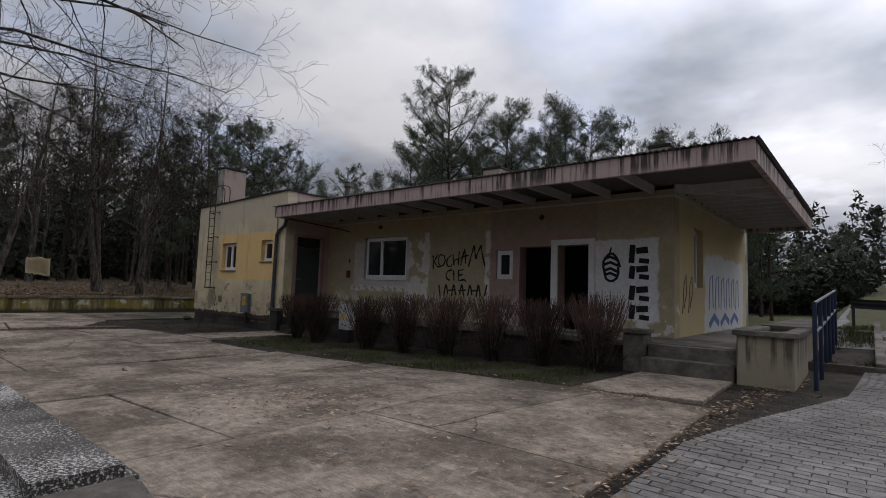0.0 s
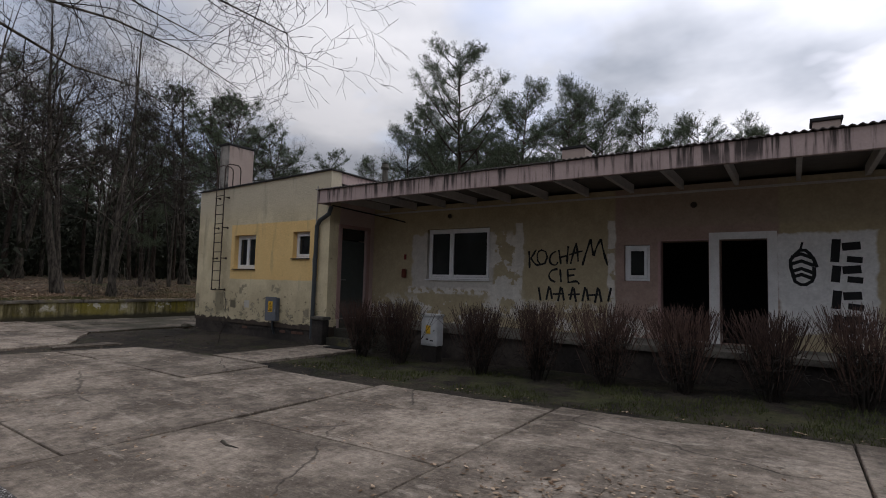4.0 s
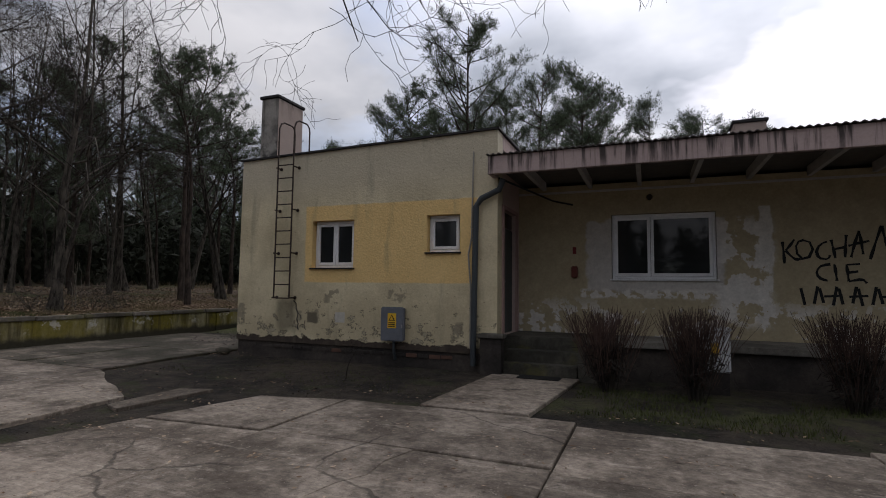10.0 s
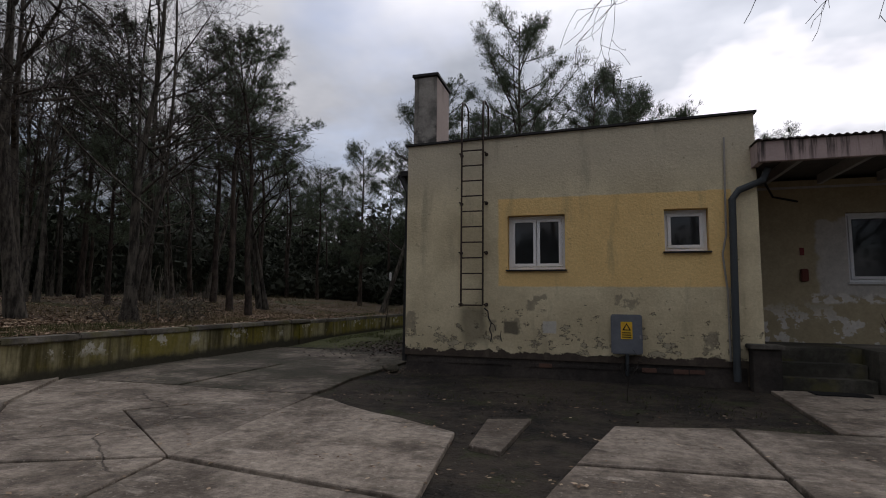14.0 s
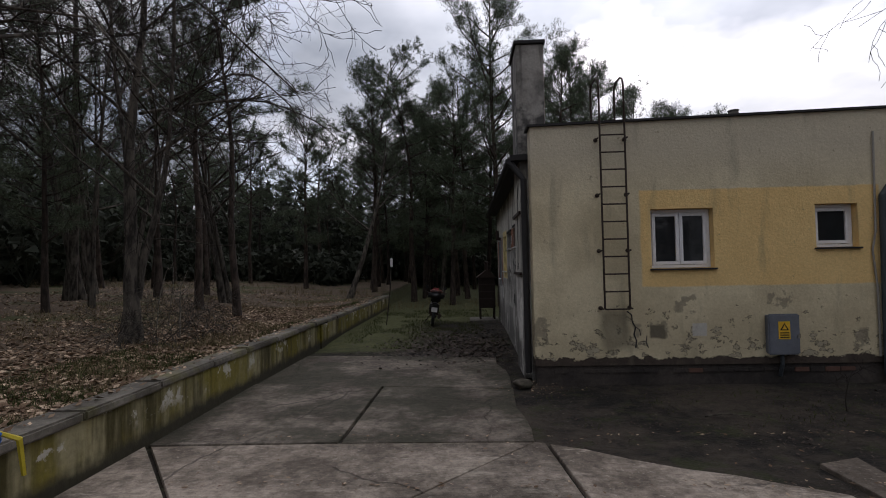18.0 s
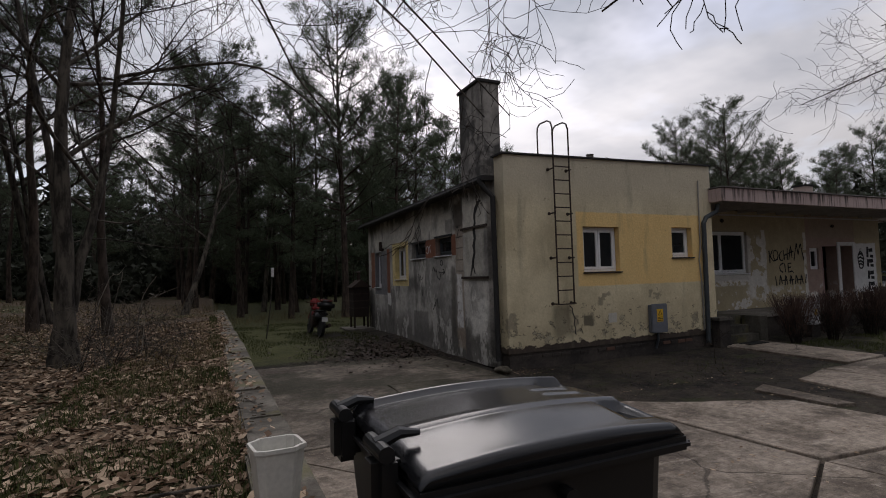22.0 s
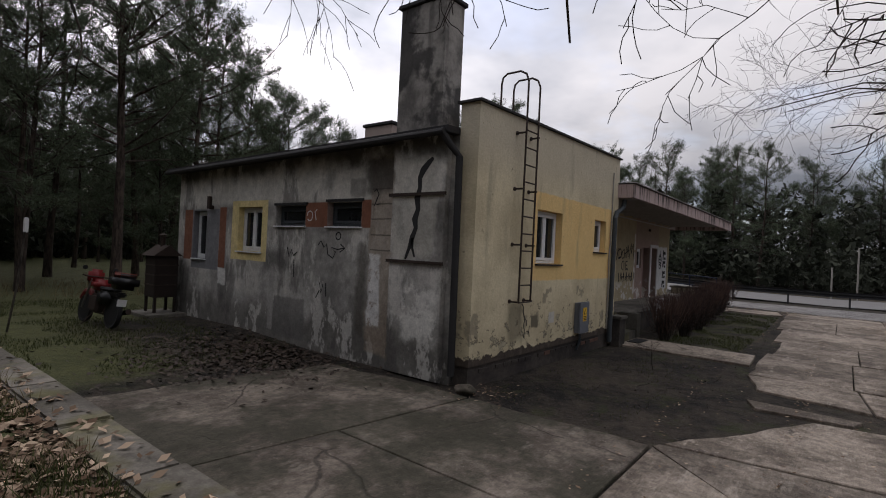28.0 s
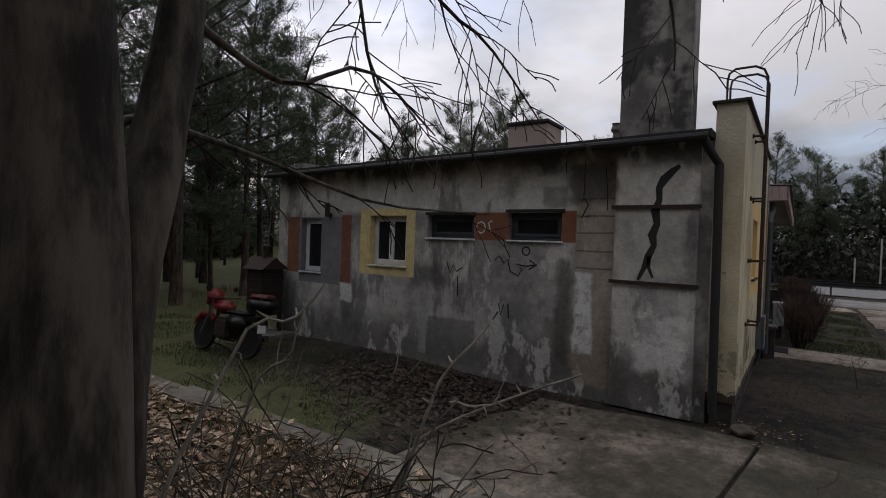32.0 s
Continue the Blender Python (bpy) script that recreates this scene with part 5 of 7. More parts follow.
for k in range(12):
    x = -7.10 + k * 0.135
    lean = 0.06 if k % 2 else -0.05
    ribbon([(x, 1.27 + 0.02 * (k % 3)), (x + lean, 1.56 + 0.03 * (k % 2))], 0.045, "y", GY - 0.002, graffiti, BLACK, "bar")
for x in (-6.7, -6.35, -5.95):
    ribbon([(x - 0.12, 1.42), (x + 0.14, 1.44)], 0.04, "y", GY - 0.003, graffiti, BLACK, "bar")

tag = thing("graffiti_tag", (-1.75, GY, 1.6), "column of thick black painted strokes on the white patch", "graffiti")
for z0, z1 in ((2.11, 2.49), (1.78, 2.05), (1.34, 1.64), (0.95, 1.24)):
    ribbon([(-1.90, z0), (-1.87, z1)], 0.12, "y", GY - 0.002, tag, BLACK, "bar")
    ribbon([(-1.80, (z0 + z1) / 2 + 0.06), (-1.56, (z0 + z1) / 2 + 0.08)], 0.13, "y", GY - 0.002, tag, BLACK, "bar")
    ribbon([(-1.74, z0 + 0.05), (-1.54, z0 + 0.03)], 0.10, "y", GY - 0.002, tag, BLACK, "bar")
blob = thing("graffiti_blob", (-2.25, GY, 1.7), "round black sprayed scribble beside the doorway", "graffiti")
ring = [(-2.33 + 0.19 * math.cos(k * 0.45) * (1 - 0.1 * (k % 3)), 2.02 + 0.30 * math.sin(k * 0.45)) for k in range(15)]
ribbon(ring, 0.055, "y", GY - 0.002, blob, BLACK, "stroke")
for z in (1.85, 1.95, 2.08, 2.20):
    ribbon([(-2.49, z), (-2.35, z + 0.05), (-2.17, z - 0.03)], 0.06, "y", GY - 0.003, blob, BLACK, "stroke")
ribbon([(-2.36, 2.33), (-2.33, 2.45)], 0.035, "y", GY - 0.002, blob, BLACK, "stroke")

scrawl = thing("graffiti_scrawl", (WX, 12, 1.8), "thin black scrawls on the grey side wall", "graffiti")
for pts in (
    [(12.2, 2.02), (12.12, 2.1), (12.02, 1.98), (11.95, 2.05), (11.9, 1.85), (11.75, 1.78), (11.68, 1.9), (11.8, 1.98), (11.62, 1.95), (11.45, 1.98)],
    [(11.55, 2.05), (11.42, 1.98), (11.56, 1.9)],
    [(11.62 + 0.07 * math.cos(k * 0.7), 2.2 + 0.07 * math.sin(k * 0.7)) for k in range(10)],
    [(13.2, 1.95), (13.12, 1.75), (13.05, 1.9), (12.98, 1.78), (12.85, 1.86)],
    [(12.95, 1.7), (12.94, 1.35)], [(12.1, 1.3), (12.05, 1.1), (12.0, 1.28)], [(11.92, 1.3), (11.9, 1.05)], [(12.2, 1.0), (12.1, 1.15)],
    [(10.72, 3.0), (10.66, 3.04), (10.6, 2.95), (10.7, 2.75), (10.58, 2.78)],
):
    ribbon(pts, 0.022, "x", WX - 0.002, scrawl, BLACK, "stroke")
for pts in ([(12.5 + 0.09 * math.cos(k * 0.8), 2.58 + 0.1 * math.sin(k * 0.8)) for k in range(8)], [(12.3, 2.5), (12.35, 2.66), (12.28, 2.7)]):
    ribbon(pts, 0.02, "x", WX - 0.002, scrawl, WHITE, "chalk_stroke")

end_tag = thing("graffiti_mural", (-1.05, 14, 1.2), "pale blue letters-like shapes on the end wall", "graffiti")
for k in range(6):
    y = 13.0 + k * 0.62
    ribbon([(y, 1.15), (y + 0.1, 1.9), (y + 0.35, 2.0), (y + 0.4, 1.2)], 0.06, "x", -1.048, end_tag, BLUE, "stroke", out=1)
for k in range(3):
    ribbon([(13.0 + k * 1.2, 0.78), (13.5 + k * 1.2, 1.0), (14.0 + k * 1.2, 0.8)], 0.16, "x", -1.047, end_tag, BLUE, "stroke", out=1)
for y in (10.75, 11.2):
    ribbon([(y, 1.1), (y + 0.12, 1.7), (y + 0.28, 1.9), (y + 0.3, 1.5), (y + 0.1, 1.2)], 0.035, "x", -1.048, end_tag, BLACK, "stroke", out=1)


# ---- rubbish container ----
def container():
    """A wheeled bin, its hinges towards -x and its lid sloping to the front."""
    t = thing("rubbish_container", (-22.3, 1.97, 0), "large black plastic wheeled rubbish container with a shut lid", "bin")
    x0, x1, y0, y1, H = -22.80, -21.65, 1.50, 2.50, 1.215
    cx, cy = (x0 + x1) / 2, (y0 + y1) / 2
    b = bmesh.new()
    rings = []
    for z, s in ((0.16, 0.80), (0.24, 0.84), (H - 0.29, 0.95), (H - 0.09, 0.97), (H - 0.09, 1.0), (H, 1.0)):
        hx, hy, r = (x1 - x0) / 2 * s, (y1 - y0) / 2 * s, 0.08
        ring = []
        for sx, sy, a0 in ((1, 1, 0), (-1, 1, 90), (-1, -1, 180), (1, -1, 270)):
            for k in range(4):
                a = radians(a0 + k * 30)
                ring.append(b.verts.new((cx + sx * (hx - r) + r * math.cos(a), cy + sy * (hy - r) + r * math.sin(a), z)))
        rings.append(ring)
    for p, q in zip(rings, rings[1:]):
        n = len(p)
        for i in range(n):
            b.faces.new((p[i], p[(i + 1) % n], q[(i + 1) % n], q[i]))
    b.faces.new(rings[0][::-1])
    b.faces.new(rings[-1])
    part("body", b, PLASTIC, t)
    # lid: a flat middle panel, a long ridge, a lip along the far side and sunk grips at the front
    b = bmesh.new()
    nx, ny = 60, 60
    lx0, lx1, ly0, ly1 = x0 + 0.0, x1 + 0.04, y0 - 0.02, y1 + 0.02
    g = []
    for i in range(nx + 1):
        u = i / nx
        row = []
        for k in range(ny + 1):
            v = k / ny
            z = H + 0.035 + 0.060 * math.sin(math.pi * (0.10 + 0.72 * u)) - 0.015 * u
            z -= 0.030 * smooth01((0.34 - v) / 0.34) + 0.035 * smooth01((v - 0.80) / 0.20)
            z += 0.012 * smooth01((v - 0.33) / 0.02) * smooth01((0.42 - v) / 0.08)
            z += 0.028 * smooth01((v - 0.775) / 0.012) * smooth01((0.84 - v) / 0.03)
            for v0, v1 in ((0.48, 0.54), (0.58, 0.64)):
                z += 0.007 * smooth01((u - 0.72) / 0.015) * smooth01((0.92 - u) / 0.015) * smooth01((v - v0) / 0.012) * smooth01((v1 - v) / 0.012)
            for v0, v1 in ((0.10, 0.32), (0.66, 0.78)):
                z -= 0.055 * smooth01((u - 0.84) / 0.017) * smooth01((0.975 - u) / 0.017) * smooth01((v - v0) / 0.017) * smooth01((v1 - v) / 0.017)
            z -= 0.03 * smooth01((u - 0.97) / 0.03) + 0.03 * smooth01((0.03 - u) / 0.03) + 0.02 * smooth01((0.02 - v) / 0.02)
            row.append(b.verts.new((lx0 + (lx1 - lx0) * u, ly0 + (ly1 - ly0) * v, z)))
        g.append(row)
    for p, q in zip(g, g[1:]):
        for k in range(ny):
            b.faces.new((p[k], q[k], q[k + 1], p[k + 1]))
    rim = [v for v in g[0]] + [r[-1] for r in g[1:]] + [v for v in g[-1][-2::-1]] + [r[0] for r in g[-2:0:-1]]
    low = [b.verts.new((v.co.x, v.co.y, H - 0.02)) for v in rim]
    for i in range(len(rim)):
        b.faces.new((rim[i], rim[(i + 1) % len(rim)], low[(i + 1) % len(rim)], low[i]))
    b.faces.new(low)
    bmesh.ops.recalc_face_normals(b, faces=b.faces[:])
    lid = part("lid", b, LIDPLASTIC, t, "shallow domed black lid with a raised lip", smooth=True)
    for v0, v1 in ((0.11, 0.31), (0.67, 0.77)):
        ya, yb = ly0 + (ly1 - ly0) * v0, ly0 + (ly1 - ly0) * v1
        # Black block on the notch floor paints in the shade of the recess.
        part("grip", box(x1 - 0.125, x1 - 0.005, ya, yb, H - 0.04, H + 0.008), VOID, lid, "sunk hand grip, floor blackened for recess shade")
    for y in (1.72, 2.30):
        h = part("hinge", box(x0 - 0.10, x0 + 0.02, y - 0.07, y + 0.07, H - 0.16, H + 0.05, bevel=0.03), PLASTIC, t)
        part("hinge_pin", tube([(x0 - 0.06, y - 0.10, H + 0.06), (x0 - 0.06, y + 0.10, H + 0.06)], 0.03, 12), PLASTIC, h)
        part("hinge_arm", tube([(x0 - 0.07, y, H + 0.07), (x0 + 0.02, y, H + 0.10), (x0 + 0.10, y, H + 0.09)], [0.028, 0.024, 0.012], 8), PLASTIC, h)
    for y in (y0 - 0.03, y1 + 0.03):
        part("lifting_trunnion", tube([(cx, y - 0.03, H - 0.14), (cx, y + 0.03, H - 0.14)], 0.03, 10), PLASTIC, t)
    part("rim_ledge", box(x0 - 0.02, x1 + 0.06, y0 - 0.05, y1 + 0.05, H - 0.08, H - 0.025, bevel=0.02), PLASTIC, t)
    for x in (x0 + 0.2, x1 - 0.2):
        for y in (y0 + 0.22, y1 - 0.22):
            w = part("castor", lathe([(0.03, -0.03), (0.095, -0.03), (0.1, -0.015), (0.1, 0.015), (0.095, 0.03), (0.03, 0.03)], (x, y, 0.115), "x", 16), RUBBER, t)
            part("castor_fork", box(x - 0.05, x + 0.05, y - 0.03, y + 0.03, 0.11, 0.2), CHROME, w)
    c = bpy.data.curves.new("lettering", "FONT")
    c.body, c.size, c.extrude = "ODPADY", 0.14, 0.001
    c.materials.append(WHITE)
    o = new("lettering", c)
    o.parent = t
    o.matrix_basis = Matrix.Translation((x1 - 0.018 + 22.3, 1.66 - 1.97, H - 0.35)) @ pose(0, 0, 0, 90, 0, 90)
    for z in (H - 0.43, H - 0.49):
        part("print_bar", box(x1 - 0.06, x1 - 0.022, 1.72, 2.27, z - 0.012, z + 0.012), WHITE, t)
    return t


container()
bag = thing("plastic_bag", (-21.62, 2.49, 1.14), "crumpled blue plastic bag hanging on the container rim", "bag")
b = bmesh.new()
bmesh.ops.create_icosphere(b, subdivisions=3, radius=0.065)
for v in b.verts:
    v.co *= 1 + 0.8 * noise.noise(v.co * 24)
    v.co = Vector((v.co.x * 1.3, v.co.y * 0.8, v.co.z * 0.8)) + Vector((-21.62, 2.49, 1.17))
part("bag_body", b, BAGBLUE, bag, smooth=True)
b = bmesh.new()
bmesh.ops.create_icosphere(b, subdivisions=2, radius=0.04)
for v in b.verts:
    v.co *= 1 + 0.5 * noise.noise(v.co * 22)
    v.co += Vector((-21.58, 2.08, 1.13))
strip_y = thing("plastic_strip", (-21.58, 2.08, 1.13), "knotted yellow plastic strip on the container", "strip")
part("knot", b, BAGYELLOW, strip_y, smooth=True)
part("tail", tube([(-21.58, 2.08, 1.12), (-21.54, 2.13, 1.00), (-21.56, 2.16, 0.89)], [0.022, 0.016, 0.01], 5), BAGYELLOW, strip_y)

part("tail", tube([(-21.59, 2.52, 1.20), (-21.52, 2.59, 1.14), (-21.53, 2.63, 0.94)], [0.012, 0.016, 0.012], 5), BAGYELLOW, bag, "yellow plastic strip")

TX, TY = -23.10, 2.68
BZ = 0.72
bucket = thing("plastic_bucket", (TX, TY, BZ), "square milky white plastic tub standing on the wall coping", "bucket")
b = bmesh.new()
rings = []
for z, s in ((BZ - 0.01, 0.095), (BZ + 0.32, 0.13), (BZ + 0.32, 0.138), (BZ + 0.34, 0.138), (BZ + 0.34, 0.122), (BZ + 0.03, 0.09)):
    rings.append([b.verts.new((TX + s * math.cos(radians(a)) * (1.15 if k % 2 else 1.0), TY + s * math.sin(radians(a)), z)) for k, a in enumerate((30, 45, 60, 120, 135, 150, 210, 225, 240, 300, 315, 330))])
for p, q in zip(rings, rings[1:]):
    for i in range(12):
        b.faces.new((p[i], p[(i + 1) % 12], q[(i + 1) % 12], q[i]))
b.faces.new(rings[0][::-1])
b.faces.new(rings[-1])
part("tub", b, CREAM, bucket)

cloth = thing("hanging_cloth", (-28.9, 5.9, 1.5), "cream cloth hung over a line between trees", "cloth")
b = bmesh.new()
g = [[b.verts.new((-28.9 + 0.06 * math.sin(k * 1.3) + 0.02 * i, 5.35 + 0.95 * k / 10, 2.36 - 0.85 * i / 6 - 0.04 * math.sin(k * 0.9) + (0.1 if k < 4 and i > 4 else 0))) for k in range(11)] for i in range(7)]
for p, q in zip(g, g[1:]):
    for k in range(10):
        b.faces.new((p[k], p[k + 1], q[k + 1], q[k]))
bmesh.ops.solidify(b, geom=b.faces[:], thickness=0.008)
part("sheet", b, CLOTH, cloth, smooth=True)
part("line", tube([(-26.6, 3.9, 2.6), (-28.9, 5.3, 2.37), (-28.9, 6.3, 2.36), (-28.9, 10.8, 2.6)], 0.006, 5), IRON, cloth)


# ---- motorbike, stove, marker post ----
def motorbike():
    t = thing("motorbike", (-20.0, 16.2, 0.1), "red motorcycle with a dark top box parked on the grass", "motorbike")
    m = Matrix.Translation((-20.34, 16.55, gz(-20, 16.2) + 0.0)) @ pose(0, 0, 0, 0, 8, 4)  # heading along local +y

    def add(name, b, mat, parent=t, label="", smooth=False):
        return part(name, turned(b, m), mat, parent, label, smooth)

    for y, n in ((0.66, "front_wheel"), (-0.62, "rear_wheel")):
        w = add(n, lathe([(0.24, -0.03), (0.29, -0.045), (0.31, 0.0), (0.29, 0.045), (0.24, 0.03)], (0, y, 0.31), "x", 28), RUBBER)
        add("rim", lathe([(0.235, -0.012), (0.24, 0.0), (0.235, 0.012)], (0, y, 0.31), "x", 24), IRON, w)
        b = bmesh.new()
        for k in range(5):
            a = k * 2 * math.pi / 5
            tube([(0, y, 0.31), (0, y + 0.23 * math.cos(a), 0.31 + 0.23 * math.sin(a))], 0.012, 5, b)
        add("spokes", b, IRON, w)
    for x in (-0.09, 0.09):
        add("fork", tube([(x, 0.66, 0.31), (x, 0.42, 0.95)], 0.022, 8), CHROME)
    add("handlebar", tube([(-0.36, 0.22, 1.02), (-0.2, 0.34, 1.0), (0.2, 0.34, 1.0), (0.36, 0.22, 1.02)], 0.014, 8), IRON)
    for x in (-0.30, 0.30):
        add("mirror", lathe([(0.01, -0.01), (0.05, -0.008), (0.05, 0.008), (0.01, 0.01)], (x, 0.34, 1.18), "y", 12), PLASTIC)
    add("fairing", box(-0.15, 0.15, 0.40, 0.60, 0.84, 1.16, bevel=0.06), REDPAINT, smooth=True)
    add("headlight", box(-0.10, 0.10, 0.59, 0.64, 0.86, 1.04, bevel=0.02), PLASTIC)
    add("side_panel", box(-0.15, 0.15, -0.50, -0.04, 0.46, 0.74, bevel=0.05), PLASTIC, smooth=True)
    add("fuel_tank", box(-0.14, 0.14, -0.02, 0.40, 0.72, 0.96, bevel=0.07), REDPAINT, smooth=True)
    add("seat", box(-0.13, 0.13, -0.60, 0.0, 0.74, 0.82, bevel=0.035), RUBBER, smooth=True)
    add("tail", box(-0.10, 0.10, -0.85, -0.45, 0.66, 0.76, bevel=0.03), PLASTIC)
    add("engine", box(-0.16, 0.16, -0.15, 0.25, 0.28, 0.66, bevel=0.05), IRON)
    add("frame_tube", tube([(0, 0.42, 0.9), (0, 0.3, 0.5), (0, 0.2, 0.26), (0, -0.2, 0.26), (0, -0.4, 0.7)], 0.025, 8), IRON)
    add("swingarm", tube([(0.07, -0.1, 0.35), (0.07, -0.62, 0.31)], 0.025, 8), IRON)
    add("exhaust", tube([(0.16, 0.15, 0.30), (0.18, -0.2, 0.26), (0.18, -0.85, 0.38)], [0.025, 0.04, 0.06], 10), IRON)
    add("mudguard", tube([(0, 0.95, 0.50), (0, 0.8, 0.66), (0, 0.6, 0.68), (0, 0.42, 0.58)], 0.06, 8), REDPAINT)
    tb = add("top_box", box(-0.24, 0.24, -1.05, -0.60, 0.82, 1.14, bevel=0.09), PLASTIC, label="dark rounded luggage box", smooth=True)
    add("top_box_lid", box(-0.20, 0.20, -1.0, -0.64, 1.06, 1.16, bevel=0.045), BRICKRED, tb, smooth=True)
    add("side_stand", tube([(-0.1, 0.0, 0.3), (-0.28, 0.05, 0.0)], 0.012, 6), IRON)
    add("number_plate", box(-0.09, 0.09, -0.90, -0.89, 0.48, 0.62), WHITE)


motorbike()


def stove():
    t = thing("garden_stove", (-18.75, 16.5, 0.1), "rusty dark metal garden stove on legs beside the wall", "stove")
    z0 = 0.12
    x0, x1, y0, y1 = -18.78, -18.22, 17.66, 18.24
    for x in (x0 + 0.04, x1 - 0.04):
        for y in (y0 + 0.04, y1 - 0.04):
            part("leg", box(x - 0.03, x + 0.03, y - 0.03, y + 0.03, 0.02, 0.50), RUSTSTOVE, t)
    part("body", box(x0, x1, y0, y1, 0.502, 1.55, bevel=0.012), RUSTSTOVE, t)
    for z in (0.8, 1.05, 1.3):
        part("band", box(x0 - 0.012, x1 + 0.012, y0 - 0.012, y1 + 0.012, z, z + 0.03), IRON, t)
    b = bmesh.new()
    lo = [b.verts.new(p) for p in ((x0 - 0.08, y0 - 0.08, 1.55), (x1 + 0.08, y0 - 0.08, 1.55), (x1 + 0.08, y1 + 0.08, 1.55), (x0 - 0.08, y1 + 0.08, 1.55))]
    a, c = b.verts.new(((x0 + x1) / 2, y0 - 0.08, 1.82)), b.verts.new(((x0 + x1) / 2, y1 + 0.08, 1.82))
    b.faces.new(lo[::-1])
    b.faces.new((lo[0], lo[1], a))
    b.faces.new((lo[2], lo[3], c))
    b.faces.new((lo[1], lo[2], c, a))
    b.faces.new((lo[3], lo[0], a, c))
    part("gable_roof", b, IRON, t)
    part("flue", tube([(-18.5, 17.95, 1.75), (-18.5, 17.95, 2.05)], 0.06, 10), IRON, t)
    part("flue_cap", lathe([(0.1, 0), (0.1, 0.02), (0.02, 0.06)], (-18.5, 17.95, 2.06), "z", 12), IRON, t)
    slabp = thing("stove_slab", (-18.6, 17.9, 0), "pale concrete slab under the stove", "slab")
    part("slab_body", box(-19.1, -18.1, 17.3, 18.5, -0.05, 0.12, bevel=0.015), STEP, slabp)


stove()
post = thing("marker_post", (-21.35, 16.95, 0.5), "thin leaning stake with a white plastic strip on top", "post")
part("stake", tube([(-21.82, 16.5, 0.1), (-21.70, 16.5, 1.0), (-21.62, 16.48, 2.15)], 0.018, 6), BARK, post)
part("strip", box(-21.66, -21.58, 16.46, 16.50, 1.98, 2.27, bevel=0.015), WHITE, post, "white plastic strip")

moss_stone = thing("mossy_stone", (-18.3, 8.35, 0.05), "green mossy lump at the foot of the corner", "stone")
b = bmesh.new()
bmesh.ops.create_icosphere(b, subdivisions=3, radius=0.14)
for v in b.verts:
    v.co *= 1 + 0.3 * noise.noise(v.co * 9)
    v.co = Vector((v.co.x * 1.2, v.co.y, v.co.z * 0.55)) + Vector((-18.30, 8.42, 0.05))
part("stone", b, MOSSY, moss_stone, smooth=True)
mat_ = thing("door_mat", (-11.3, 8.2, 0.02), "black rubber mat before the steps", "mat")
part("sheet", box(-11.65, -10.95, 8.05, 8.35, 0.02, 0.035, bevel=0.004), RUBBER, mat_)


# ---- street side ----
rail = thing("guard_rail", (6.2, 20, 0.5), "dark steel guard rail between footpath and road", "guard rail")
pts = [(1.4, 19.5), (3.0, 18.2), (5.0, 17.2), (6.6, 16.0), (7.2, 13.0), (7.4, 9.0), (7.4, 4.0), (7.4, -4.0), (7.4, -12.0)]
b = bmesh.new()
prof = [(0.0, 0.78), (0.04, 0.72), (0.0, 0.66), (0.04, 0.58), (0.0, 0.50)]
rows = [[b.verts.new((x + d, y, gz(x, y) + h)) for d, h in prof] for x, y in pts]
for p, q in zip(rows, rows[1:]):
    for k in range(4):
        b.faces.new((p[k], p[k + 1], q[k + 1], q[k]))
bmesh.ops.solidify(b, geom=b.faces[:], thickness=0.02)
part("beam", b, STEEL, rail)
for (xa, ya), (xb, yb) in zip(pts, pts[1:]):
    n = max(1, int(math.hypot(xb - xa, yb - ya) / 2))
    for k in range(n):
        x, y = xa + (xb - xa) * k / n, ya + (yb - ya) * k / n
        part("post", box(x + 0.05, x + 0.13, y - 0.04, y + 0.04, gz(x, y) - 0.1, gz(x, y) + 0.74), STEEL, rail)

hand = thing("handrail", (1.35, 12, 0.3), "dark blue tubular railing on the grass strip", "railing")
for y in (8.75, 9.85, 10.95, 12.05, 13.15, 14.3):
    part("post", tube([(1.28, y, gz(1.28, y) - 0.1), (1.28, y, gz(1.28, y) + 1.24)], 0.03, 10), BLUEPAINT, hand)
for h in (1.22, 0.78):
    part("bar", tube([(1.28, 8.75, gz(1.28, 8.75) + h), (1.28, 14.3, gz(1.28, 14.3) + h)], 0.024, 8), BLUEPAINT, hand)
tagged(mesh("kerb", box(1.95, 2.10, 10.9, 20.0, 0.2, 0.42, bevel=0.015), STEP), "pale concrete edging beside the grass strip", "kerb", kind="structure")
tagged(mesh("strip_kerb", box(0.9, 2.1, 10.78, 10.9, 0.1, 0.36, bevel=0.012), STEP), "concrete edging across the grass strip", "kerb", kind="structure")
for v in bpy.data.objects["kerb"].data.vertices:
    v.co.z += 0.05 * (v.co.y - 10.9)


def street_sign(x, y, label, h=2.3, w=0.6):
    t = thing("street_sign", (x, y, gz(x, y)), label, "sign")
    part("pole", tube([(x, y, gz(x, y) - 0.1), (x, y, gz(x, y) + h)], 0.03, 8), STEEL, t)
    part("plate", box(x - w / 2, x + w / 2, y - 0.05, y - 0.035, gz(x, y) + h - 0.9, gz(x, y) + h - 0.05, bevel=0.01), STEEL, t, "dark back of a sign plate")
    return t


street_sign(6.6, 18.5, "dark-backed road sign on a post beside the guard rail", 2.0, 0.5)
for y, h in ((4.9, 2.0), (3.6, 3.3)):
    pole = thing("roadside_post", (17.0, y, gz(17.0, y)), "thin pale grey steel post beside the road", "post")
    part("shaft", tube([(17.0, y, gz(17.0, y) - 0.1), (17.0, y, gz(17.0, y) + h)], 0.05, 8), GALV, pole)
